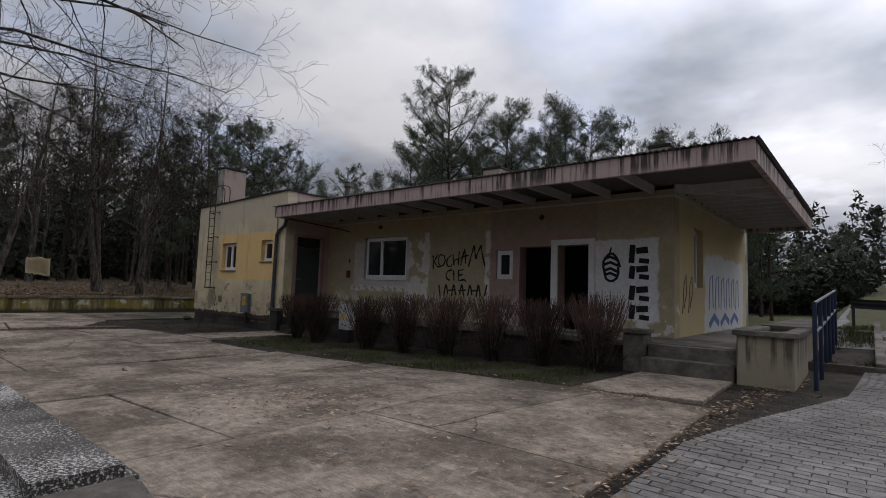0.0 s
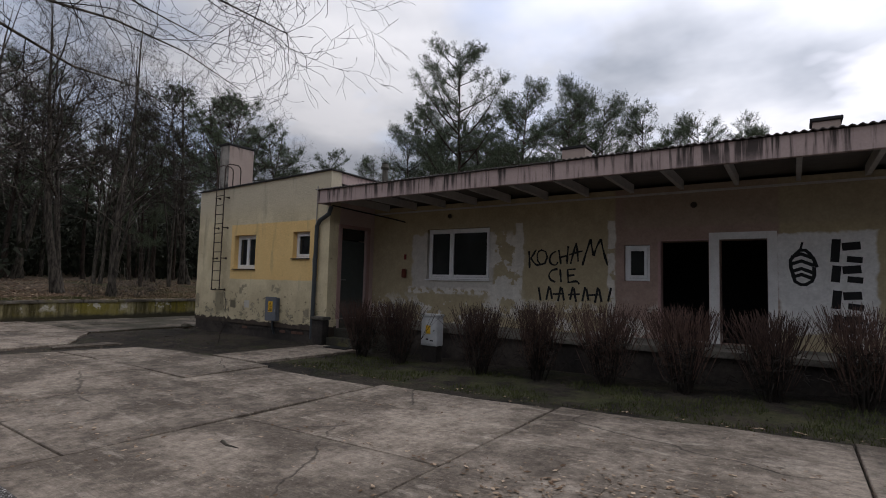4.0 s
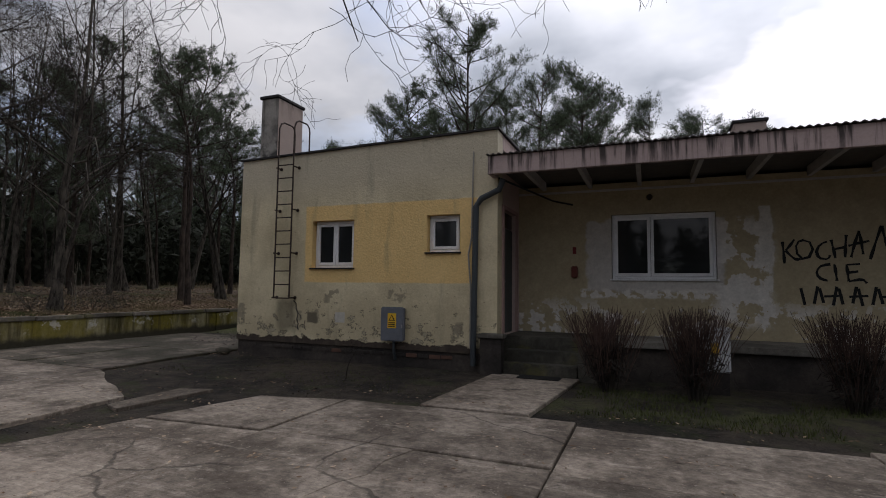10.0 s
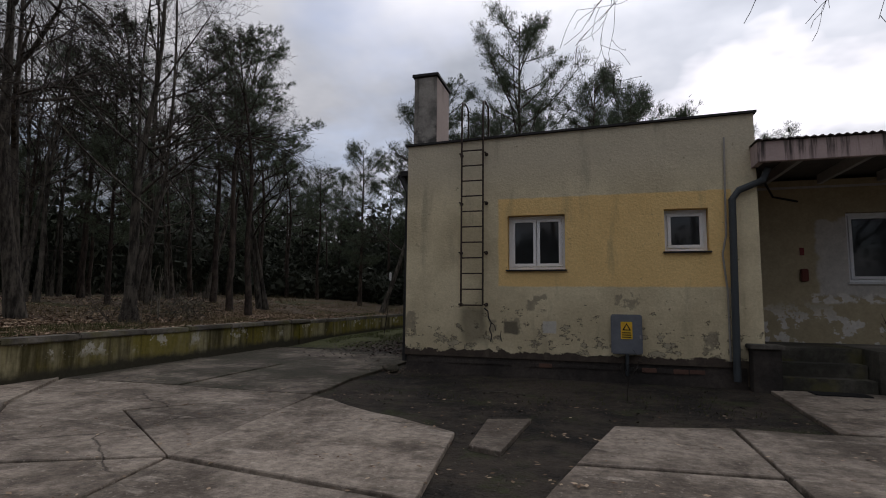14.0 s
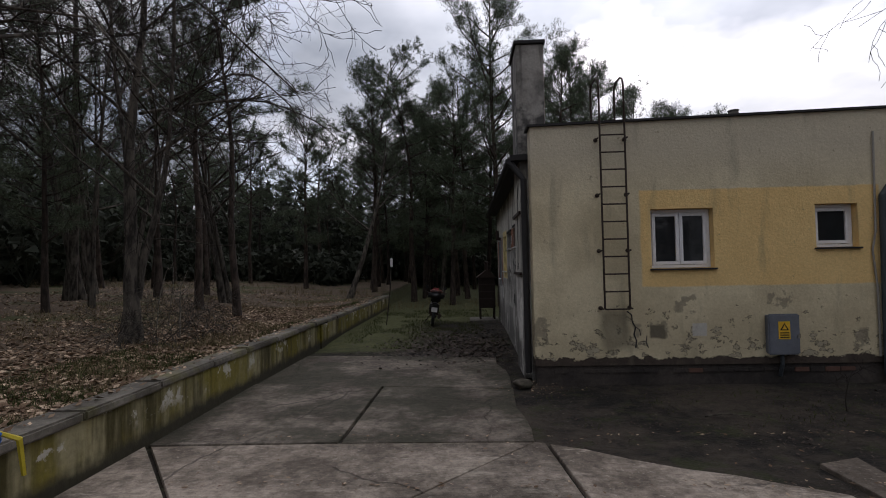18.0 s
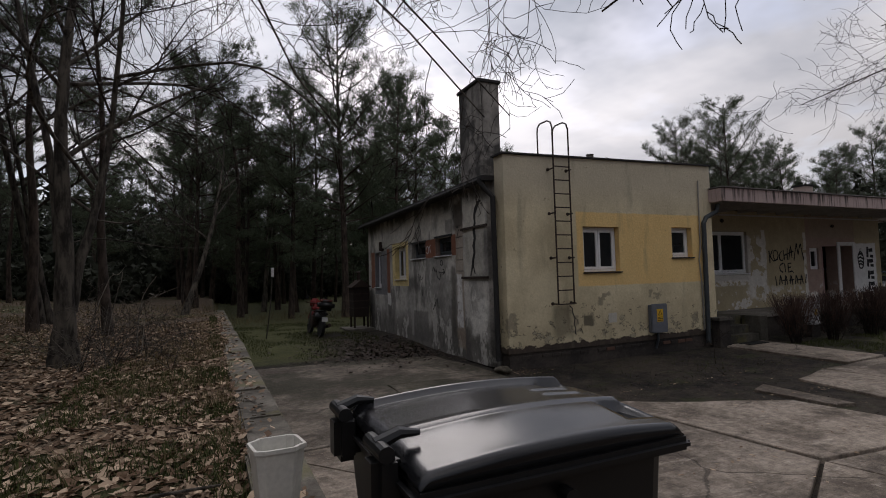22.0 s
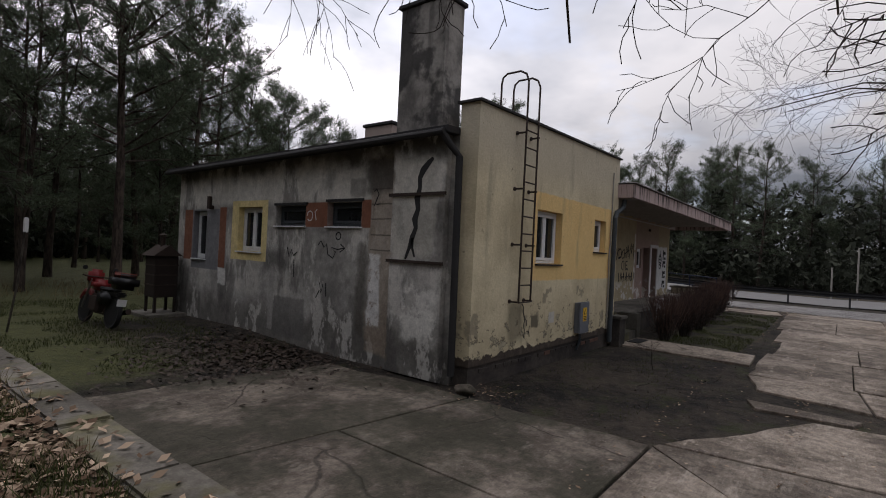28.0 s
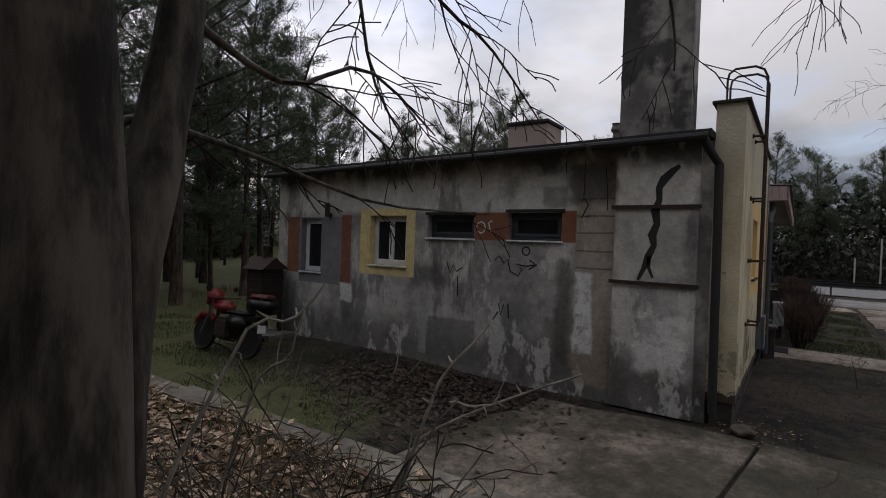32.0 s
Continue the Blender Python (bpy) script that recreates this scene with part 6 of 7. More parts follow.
street_sign(7.2, 42.0, "small road sign far along the road", 2.4)


def car(x, y, yaw, paint, label):
    t = thing("car", (x, y, gz(x, y)), label, "car")
    m = Matrix.Translation((x, y, gz(x, y) + 0.02)) @ pose(0, 0, 0, 0, 0, yaw)
    b = bmesh.new()
    prof = [(-2.05, 0.35), (-2.1, 0.7), (-1.95, 0.92), (-1.2, 1.0), (-0.6, 1.42), (0.7, 1.45), (1.5, 1.05), (2.0, 0.95), (2.1, 0.6), (2.05, 0.32)]
    sides = [[b.verts.new((sx * (0.85 if z < 1.1 else 0.68), yy, z)) for yy, z in prof] for sx in (-1, 1)]
    n = len(prof)
    for i in range(n):
        b.faces.new((sides[0][i], sides[0][(i + 1) % n], sides[1][(i + 1) % n], sides[1][i]))
    b.faces.new(sides[0][::-1])
    b.faces.new(sides[1])
    bmesh.ops.recalc_face_normals(b, faces=b.faces[:])
    part("body", turned(b, m), paint, t)
    for sx in (-1, 1):
        part("side_window", turned(box(sx * 0.74 - 0.02, sx * 0.74 + 0.02, -0.95, 1.05, 1.04, 1.36), m), GLASS, t)
        part("headlight", turned(box(sx * 0.6 - 0.18, sx * 0.6 + 0.18, -2.12, -2.0, 0.62, 0.78, bevel=0.03), m), LAMP, t)
        for yy in (-1.3, 1.3):
            w = part("wheel", turned(lathe([(0.18, -0.09), (0.31, -0.1), (0.32, 0), (0.31, 0.1), (0.18, 0.09)], (sx * 0.78, yy, 0.32), "x", 18), m), RUBBER, t)
            part("hubcap", turned(lathe([(0.17, -0.1), (0.18, 0.1)], (sx * 0.79, yy, 0.32), "x", 14), m), CHROME, w)
    part("windscreen", turned(box(-0.62, 0.62, -1.12, -0.72, 1.03, 1.30), m), GLASS, t)
    return t


car(10.0, 62.0, 4, CAR, "pale silver car far off on the road")


# ---- sticks, trees and shrubs ----
class Sticks:
    """Thin tapered bars and flat leaves, gathered as plain lists and made into one mesh."""

    def __init__(self):
        self.v, self.f = [], []

    def bar(self, pts, radii, sides=4):
        first, side = len(self.v), None
        for i, p in enumerate(pts):
            d = (pts[min(i + 1, len(pts) - 1)] - pts[max(i - 1, 0)])
            d = d.normalized() if d.length > 1e-6 else Vector((0, 0, 1))
            if side is None:
                side = d.orthogonal().normalized()
            side = side - d * side.dot(d)
            side = side.normalized() if side.length > 1e-6 else d.orthogonal().normalized()
            other = d.cross(side)
            for k in range(sides):
                a = 2 * math.pi * k / sides
                self.v.append(p + radii[i] * (math.cos(a) * side + math.sin(a) * other))
        for i in range(len(pts) - 1):
            for k in range(sides):
                a, b = first + i * sides, first + (i + 1) * sides
                self.f.append((a + k, a + (k + 1) % sides, b + (k + 1) % sides, b + k))

    def tri(self, a, b, c):
        n = len(self.v)
        self.v += [a, b, c]
        self.f.append((n, n + 1, n + 2))

    def quad(self, a, b, c, d):
        n = len(self.v)
        self.v += [a, b, c, d]
        self.f.append((n, n + 1, n + 2, n + 3))

    def made(self, name, mat, parent=None, smooth=False):
        me = bpy.data.meshes.new(name)
        base = parent.location if parent else Vector((0, 0, 0))
        me.from_pydata([tuple(v - base) for v in self.v], [], self.f)
        me.materials.append(mat)
        if smooth:
            me.polygons.foreach_set("use_smooth", [True] * len(me.polygons))
        me.update()
        ob = new(name, me)
        ob.parent = parent
        return ob


def rvec(rng):
    return Vector((rng.gauss(0, 1), rng.gauss(0, 1), rng.gauss(0, 1))).normalized()


def grow(st, fine, p, d, length, r, depth, rng, droop=0.0, wander=0.16, spread_=0.75):
    """A limb that wanders, tapers and forks; thick wood goes to st, twigs to fine."""
    n = 5 if depth > 1 else 4
    pts, rad = [p.copy()], [r]
    for i in range(n):
        d = (d + rvec(rng) * wander + Vector((0, 0, 0.05 if depth > 2 else -droop))).normalized()
        p = p + d * length / n
        pts.append(p.copy())
        rad.append(max(0.003, r * (1 - 0.62 * (i + 1) / n)))
    (st if r > 0.022 else fine).bar(pts, rad, 7 if r > 0.07 else 5 if r > 0.022 else 3)
    if depth <= 0:
        return
    kids = {4: 5, 3: 5, 2: 5, 1: 4}[min(depth, 4)]
    for k in range(kids):
        t = 0.30 + 0.7 * (k + rng.random()) / kids
        i = min(n - 1, int(t * n))
        q = pts[i].lerp(pts[i + 1], t * n - i)
        axis = (pts[i + 1] - pts[i]).normalized()
        off = rvec(rng)
        off = (off - axis * off.dot(axis)).normalized()
        nd = (axis * (1 - spread_ * 0.45) + off * spread_).normalized()
        grow(st, fine, q, nd, length * rng.uniform(0.45, 0.68) * (1.15 - 0.4 * t), max(0.0035, r * (1 - 0.62 * t) * 0.62), depth - 1, rng, droop, wander * 1.15, spread_)


def bare_tree(x, y, h, r, seed, label, stems=1, lean=(0, 0), depth=4, limbs=(), crown_from=0.35, group="bare trees", twigs=8, sag=0.06, arch=0.10):
    rng = random.Random(seed)
    z = gz(x, y) - 0.1
    t = thing("bare_tree", (x, y, z), label, "tree", group)
    wood, fine = Sticks(), Sticks()
    for s in range(stems):
        a = rng.uniform(0, 6.28)
        base = Vector((x + (0.16 * math.cos(a) if stems > 1 else 0), y + (0.16 * math.sin(a) if stems > 1 else 0), z))
        d = Vector((lean[0] + rng.uniform(-0.1, 0.1) * (1 + stems * 0.25), lean[1] + rng.uniform(-0.1, 0.1) * (1 + stems * 0.25), 1)).normalized()
        pts, rad, p = [base], [r * 1.35], base
        n = 9
        hh = h * (1 if s == 0 else rng.uniform(0.75, 0.95))
        for i in range(n):
            d = (d + rvec(rng) * 0.06 + Vector((0, 0, 0.05))).normalized()
            p = p + d * hh / n
            pts.append(p)
            rad.append(r * (1 - 0.96 * (i + 1) / n) * (1 if s == 0 else 0.8))
        wood.bar(pts, rad, 12)
        for k in range(9):
            tt = crown_from + (0.97 - crown_from) * (k + rng.random()) / 9
            i = min(n - 1, int(tt * n))
            q = pts[i].lerp(pts[i + 1], tt * n - i)
            a = rng.uniform(0, 6.28)
            nd = Vector((math.cos(a), math.sin(a), rng.uniform(0.35, 1.1))).normalized()
            grow(wood, fine, q, nd, h * 0.30 * (1.25 - tt * 0.7), r * (1 - 0.85 * tt) * 0.55, depth - 1, rng, 0.03)
    for start_h, target, lr in limbs:
        q = Vector((x, y, z + start_h))
        goal = Vector(target)
        d = goal - q
        n = 7
        pts, rad = [], []
        for i in range(n + 1):
            u = i / n
            p = q + d * u + Vector((0, 0, arch * d.length * math.sin(math.pi * u))) + rvec(rng) * 0.25 * arch * d.length * u * (1 - u) * 4
            pts.append(p)
            rad.append(max(0.006, lr * (1 - 0.85 * u)))
        wood.bar(pts, rad, 8)
        for k in range(twigs):
            u = 0.3 + 0.7 * (k + rng.random()) / twigs
            i = min(n - 1, int(u * n))
            p = pts[i].lerp(pts[i + 1], u * n - i)
            ax = (pts[i + 1] - pts[i]).normalized()
            off = rvec(rng)
            nd = (ax * 0.6 + (off - ax * off.dot(ax)).normalized() * 0.7 + Vector((0, 0, -0.05))).normalized()
            grow(wood, fine, p, nd, d.length * 0.20, max(0.005, lr * (1 - 0.85 * u) * 0.5), 2, rng, sag, 0.36, 0.7)
    wood.made("trunk", BARK, t, smooth=True)
    tagged(fine.made("crown", TWIG, t), "fine bare twigs")
    return t


def pine(name, h, seed, bare, spread_r, dense=1.0, loc=(0, 0, 0), gnarl=0.05, loose=0.95, m=46):
    rng = random.Random(seed)
    t = thing(name, loc, "tall Scots pine with reddish trunk and open crown", "tree", "pines")
    o = Vector(loc)
    wood, leaf = Sticks(), Sticks()
    p, d = o - Vector((0, 0, 0.2)), Vector((rng.uniform(-0.05, 0.05), rng.uniform(-0.05, 0.05), 1))
    pts, rad, n = [p], [0.015 * h], 10
    for i in range(n):
        d = (d + rvec(rng) * gnarl + Vector((0, 0, 0.06))).normalized()
        p = p + d * (h + 0.2) / n
        pts.append(p)
        rad.append(max(0.02, 0.0125 * h * (1 - 0.93 * (i + 1) / n)))
    wood.bar(pts, rad, 9)

    def tuft(c, size, ax):
        for _ in range(int(15 * dense)):
            dirn = (rvec(rng) + ax * 0.7 + Vector((0, 0, 0.3))).normalized()
            a = c + rvec(rng) * size * rng.uniform(0.1, loose)
            side = dirn.cross(rvec(rng)).normalized() * size * 0.044
            leaf.tri(a - side, a + side, a + dirn * size * rng.uniform(0.45, 0.95))

    for k in range(m):
        tt = bare + (0.99 - bare) * (k + rng.random()) / m
        i = min(n - 1, int(tt * n))
        q = pts[i].lerp(pts[i + 1], tt * n - i)
        rel = (tt - bare) / (1 - bare)
        reach = spread_r * (0.30 + 0.80 * math.sin(math.pi * min(1, 0.25 + rel * 0.72))) * rng.uniform(0.45, 1.15)
        a = rng.uniform(0, 6.28)
        dr = Vector((math.cos(a), math.sin(a), rng.uniform(-0.1, 0.35) + 0.55 * rel)).normalized()
        bp, br = [q], [0.010 * reach + 0.014]
        e = q
        for s in range(5):
            dr = (dr + rvec(rng) * 0.15 + Vector((0, 0, 0.07))).normalized()
            e = e + dr * reach / 5
            bp.append(e)
            br.append(max(0.005, br[0] * (1 - (s + 1) / 5.3)))
        wood.bar(bp, br, 4)
        for s in range(int((5 + 6.0 * reach) * dense ** 0.6)):
            u = 1.0 - 0.78 * rng.random() ** 1.3
            j = min(4, int(u * 5))
            f = bp[j].lerp(bp[j + 1], min(1.0, u * 5 - j))
            ax = (bp[j + 1] - bp[j]).normalized()
            off = rvec(rng)
            off.z = abs(off.z) * 0.35
            sd = (ax * 0.7 + off * 0.8).normalized()
            l = rng.uniform(0.25, 0.85) * (1.25 - 0.5 * u)
            g2 = f + sd * l
            wood.bar([f, g2], [0.008, 0.004], 3)
            tuft(g2, rng.uniform(0.16, 0.30), sd)
            if rng.random() < 0.6:
                tuft(f.lerp(g2, 0.6) + rvec(rng) * 0.08, rng.uniform(0.14, 0.24), sd)
        tuft(e, 0.34, dr)
    wood.made("trunk", PINEBARK, t, smooth=True)
    leaf.made("crown", NEEDLES, t)
    return t


# shrubs in front of the terrace: clipped, leafless, reddish at the tips
def shrub(seed, loc, h=1.22, r=0.50):
    rng = random.Random(seed)
    t = thing("shrub", loc, "clipped leafless shrub with dense dark reddish twigs", "shrub", "shrubs before the terrace")
    o = Vector(loc)
    low, tips = Sticks(), Sticks()
    for k in range(26):
        a, s = rng.uniform(0, 6.28), rng.uniform(0.02, 0.14)
        p = o + Vector((s * math.cos(a), s * math.sin(a), -0.05))
        d = Vector((math.cos(a) * rng.uniform(0.05, 0.36), math.sin(a) * rng.uniform(0.05, 0.36), 1)).normalized()
        pts = [p]
        for i in range(4):
            d = (d + rvec(rng) * 0.14).normalized()
            pts.append(pts[-1] + d * 0.17)
        low.bar(pts, [0.012, 0.011, 0.010, 0.008, 0.007], 4)
        for j in range(8):
            q = pts[rng.randint(1, 4)]
            e = rvec(rng)
            e = Vector((e.x, e.y, abs(e.z) * 0.8 + 0.15)).normalized()
            w = q + e * rng.uniform(0.08, 0.20)
            low.bar([q, q.lerp(w, 0.5) + rvec(rng) * 0.02, w], [0.007, 0.006, 0.005], 3)
            dd = Vector((e.x * 0.35 + (w.x - o.x) * 0.35, e.y * 0.35 + (w.y - o.y) * 0.35, 1)).normalized()
            top = h * rng.uniform(0.86, 1.04) + o.z
            length = max(0.08, top - w.z)
            x = w + dd * length * 0.5 + rvec(rng) * 0.03
            y2 = w + dd * length + rvec(rng) * 0.03
            tips.bar([w, x, y2], [0.0055, 0.0045, 0.003], 3)
            if rng.random() < 0.7:
                q2 = x + (dd + rvec(rng) * 0.45).normalized() * length * 0.5
                tips.bar([x, q2], [0.004, 0.0025], 3)
        for j in range(10):
            q = o + Vector((rng.gauss(0, r * 0.36), rng.gauss(0, r * 0.36), rng.uniform(0.2, 0.66)))
            e = q + rvec(rng) * 0.16
            low.bar([q, e], [0.006, 0.004], 3)
    tagged(low.made("branchwork", TWIG, t), kind="stuff")
    tagged(tips.made("tip_growth", SHRUB, t), "reddish upright twig ends", kind="stuff")
    return t


SHRUBS = [(-10.2, 7.85), (-9.0, 7.65), (-7.18, 7.7), (-6.1, 7.85), (-4.95, 7.9), (-3.85, 7.95), (-2.75, 8.0), (-1.75, 8.05)]
protos = [shrub(s, (x, y, gz(x, y)), h) for (x, y), s, h in zip(SHRUBS[:3], (11, 12, 13), (1.20, 1.24, 1.22))]
for k, (x, y) in enumerate(SHRUBS[3:]):
    copy_thing(protos[(k + 1) % 3], pose(x, y, gz(x, y), 0, 0, R.uniform(0, 360)) @ Matrix.Diagonal((R.uniform(0.98, 1.12), R.uniform(0.98, 1.12), R.uniform(0.95, 1.06), 1)))

# bare trees on the bank and beside the yard
def old_tree():
    rng = random.Random(21)
    z = gz(-25.0, 9.2) - 0.1
    t = thing("bare_tree", (-25.0, 9.2, z), "old grey-barked leafless tree with several stems on the bank", "tree", "bare trees")
    wood, fine = Sticks(), Sticks()

    def stem(pts, r0, r1, n, sides):
        line = bent(pts, n)
        wood.bar([p + rvec(rng) * r0 * 0.06 for p in line], [(r0 + (r1 - r0) * (k / n) ** 0.8) * rng.uniform(0.95, 1.06) for k in range(n + 1)], sides)
        return line

    flare = stem([(-25.02, 9.2, z), (-25.01, 9.2, z + 0.5)], 0.24, 0.165, 4, 20)
    main = stem([(-25.01, 9.2, z + 0.45), (-25.02, 9.22, 2.4), (-25.1, 9.3, 4.5), (-25.0, 9.6, 7.5), (-25.2, 9.8, 12.5)], 0.165, 0.02, 26, 18)
    second = stem([(-24.95, 9.25, 1.5), (-24.86, 9.30, 2.2), (-24.70, 9.38, 2.9), (-24.5, 9.5, 4.3), (-24.3, 9.4, 7.0), (-24.4, 9.3, 10.5)], 0.10, 0.015, 24, 14)
    third = stem([(-25.1, 9.3, 2.4), (-25.3, 9.5, 4.0), (-25.9, 9.9, 7.0), (-26.1, 10.2, 10.0)], 0.08, 0.012, 18, 10)

    def limb(pts, r, twigs, reach):
        line = stem(pts, r, 0.004, 10, 6)
        for k in range(twigs):
            u = 0.3 + 0.68 * (k + rng.random()) / twigs
            i = min(9, int(u * 10))
            ax = (line[i + 1] - line[i]).normalized()
            off = rvec(rng)
            nd = (ax * 0.75 + (off - ax * off.dot(ax)).normalized() * 0.6).normalized()
            grow(wood, fine, line[i], nd, reach * rng.uniform(0.6, 1.1), max(0.004, r * (1 - u) * 0.6), 1, rng, 0.12, 0.2, 0.6)

    limb([(-25.0, 9.2, 2.5), (-24.73, 9.47, 2.61), (-24.21, 9.60, 2.57), (-23.63, 9.61, 2.47), (-22.92, 9.43, 2.47)], 0.016, 5, 0.35)
    limb([(-24.70, 9.38, 2.9), (-24.23, 9.54, 2.86), (-23.90, 9.47, 3.00), (-23.5, 9.4, 2.8)], 0.016, 7, 0.45)
    limb([(-24.5, 9.5, 4.3), (-23.95, 9.56, 3.6), (-23.81, 9.52, 3.01), (-23.63, 9.44, 2.72)], 0.015, 6, 0.4)
    limb([(-24.5, 9.5, 4.4), (-23.62, 9.41, 3.5), (-23.37, 9.21, 3.23), (-23.1, 9.05, 2.9)], 0.016, 7, 0.5)
    limb([(-24.4, 9.4, 5.0), (-23.2, 8.7, 4.3), (-22.8, 8.54, 3.5), (-22.8, 8.51, 3.16)], 0.018, 7, 0.5)
    limb([(-24.4, 9.4, 5.2), (-22.6, 8.4, 5.3), (-21.6, 7.9, 4.6), (-21.3, 7.8, 4.1)], 0.03, 10, 0.8)
    limb([(-25.0, 9.4, 5.0), (-23.4, 10.6, 5.6), (-22.2, 11.2, 5.3), (-21.4, 11.0, 4.6)], 0.035, 10, 0.9)
    limb([(-24.7, 9.4, 3.4), (-25.2, 8.2, 4.4), (-24.6, 6.6, 4.9), (-23.9, 5.8, 4.3)], 0.035, 9, 0.8)
    for line, r in ((main, 0.11), (second, 0.07), (third, 0.06)):
        n = len(line) - 1
        for k in range(11):
            u = 0.42 + 0.55 * (k + rng.random()) / 11
            i = min(n - 1, int(u * n))
            a = rng.uniform(0, 6.28)
            nd = Vector((math.cos(a), math.sin(a), rng.uniform(0.4, 1.2))).normalized()
            grow(wood, fine, line[i], nd, 3.2 * (1.25 - 0.7 * u), r * (1 - 0.8 * u) * 0.6, 3, rng, 0.03)
    wood.made("trunk", BARK, t, smooth=True)
    tagged(fine.made("crown", TWIG, t), "fine bare twigs")
    t.location = t.location + Vector((-0.34, -0.06, 0.0))


old_tree()
bare_tree(-27.3, 7.9, 12.0, 0.17, 22, "leafless grey tree on the leafy bank", stems=2)
bare_tree(-24.3, 22.0, 9.0, 0.12, 23, "slender leaning leafless tree beyond the retaining wall", lean=(0.16, 0.0))
bare_tree(-31.5, 15.5, 13.0, 0.16, 24, "leafless grey tree on the leafy bank", stems=2)
bare_tree(-33.5, 21.0, 12.0, 0.15, 25, "leafless grey tree on the leafy bank")
bare_tree(-27.6, 17.5, 11.0, 0.12, 26, "slim leafless tree at the wood's edge", stems=2)
bare_tree(-36.0, 9.0, 13.0, 0.17, 27, "leafless grey tree on the leafy bank", stems=3)
bare_tree(-32.0, 6.0, 11.0, 0.13, 28, "leafless grey tree on the leafy bank", stems=2)
bare_tree(-26.5, 3.8, 11.0, 0.16, 29, "leafless tree leaning over the container", lean=(0.05, 0.05), twigs=7, arch=0.24, limbs=((3.9, (-21.8, 5.4, 3.15), 0.032), (4.4, (-20.6, 4.3, 3.5), 0.034), (4.0, (-21.3, 3.6, 3.2), 0.03)))
bare_tree(-4.6, -3.2, 9.5, 0.20, 30, "leafless tree with long drooping branches over the yard", lean=(0, -0.05), crown_from=0.55, limbs=((3.0, (-5.4, 2.2, 4.9), 0.07), (3.4, (-6.8, 3.0, 5.3), 0.06), (3.3, (-3.4, 1.4, 4.8), 0.05)))
bare_tree(-10.5, -3.6, 9.5, 0.18, 31, "leafless tree with long drooping branches over the yard", crown_from=0.55, twigs=10, limbs=((3.7, (-9.9, 5.3, 6.0), 0.06), (3.9, (-12.0, 4.9, 6.3), 0.055), (4.3, (-8.6, 5.4, 6.6), 0.05), (3.5, (-13.3, 5.6, 4.9), 0.05), (3.8, (-11.4, 5.4, 5.3), 0.045)))
bare_tree(-16.0, -4.5, 9.5, 0.18, 32, "leafless tree beside the yard", crown_from=0.5, limbs=((3.8, (-15.2, 3.2, 6.0), 0.05),))
bare_tree(-20.3, -2.6, 10.0, 0.17, 38, "leafless tree with long branches arching over the yard", lean=(0, -0.04), crown_from=0.55, twigs=5, sag=-0.02, limbs=((3.8, (-20.9, 4.2, 4.7), 0.05), (4.6, (-21.4, 5.6, 5.0), 0.05), (3.4, (-20.9, 2.6, 3.7), 0.045)))
slim = [bare_tree(-31.0, 10.8, 13.0, 0.085, 91, "slender leafless tree with upright branches", stems=3, crown_from=0.3), bare_tree(-34.0, 12.6, 12.5, 0.08, 92, "slender leafless tree with upright branches", stems=2, crown_from=0.25)]
for k, (x, y, s_) in enumerate(((-36.5, 15.6, 1.0), (-38.5, 11.0, 1.08), (-33.0, 18.2, 0.95), (-29.6, 13.6, 0.9), (-40.0, 6.5, 1.05), (-35.5, 7.2, 0.92))):
    copy_thing(slim[k % 2], pose(x, y, gz(x, y) - 0.1, 0, 0, 57 * k + 20) @ Matrix.Diagonal((s_, s_, s_, 1)))
bare_tree(-20.5, 30.0, 12.0, 0.13, 35, "leafless tree among the pines", stems=2)
bare_tree(5.6, 25.0, 10.5, 0.10, 36, "pale leafless birch beside the footpath", stems=2)
bare_tree(30.0, 19.8, 12.5, 0.13, 37, "pale leafless tree across the road", stems=2)

# pines
kinds = [
    pine("pine", 14.6, 41, 0.30, 3.7, 1.4, (-17.6, 23.6, gz(-17.6, 23.6)), 0.05),
    pine("pine", 11.5, 42, 0.22, 2.5, 1.3, (-12.6, 26.5, gz(-12.6, 26.5)), 0.04),
    pine("pine", 13.0, 43, 0.50, 2.6, 1.45, (-22.0, 27.0, gz(-22, 27)), 0.09, 0.6, 26),
    pine("pine", 9.5, 44, 0.15, 2.1, 1.5, (-8.0, 29.5, gz(-8, 29.5)), 0.03),
]


def plant(x, y, k, s):
    copy_thing(kinds[k], pose(x, y, gz(x, y), R.uniform(-2, 2), R.uniform(-2, 2), R.uniform(0, 360)) @ Matrix.Diagonal((s * R.uniform(0.9, 1.1), s * R.uniform(0.9, 1.1), s, 1)))


spots = [(-14.6, 24.6, 1, 1.05), (-19.9, 24.8, 1, 0.92), (-13.4, 29.4, 1, 1.16), (-11.0, 20.2, 3, 0.66), (-17.9, 30.0, 1, 1.15), (-14.4, 30.5, 1, 1.08), (-12.4, 31.5, 1, 1.12), (-9.5, 30.0, 3, 1.16), (-6.6, 30.0, 1, 0.93), (-4.4, 30.4, 3, 1.02), (-2.4, 33.5, 3, 0.85), (-15.4, 25.4, 3, 0.85), (-25.5, 13.8, 2, 0.72), (-27.2, 15.0, 2, 0.80), (-30.0, 17.4, 2, 0.85), (-34.5, 15.2, 2, 0.92), (-29.6, 20.0, 2, 0.78), (-24.0, 26.5, 1, 0.95), (-27.8, 27.0, 1, 0.82)]
for x, y, k, s in spots:
    plant(x, y, k, s)
far = [(x, y) for x, y, *_ in spots]
R2 = random.Random(99)


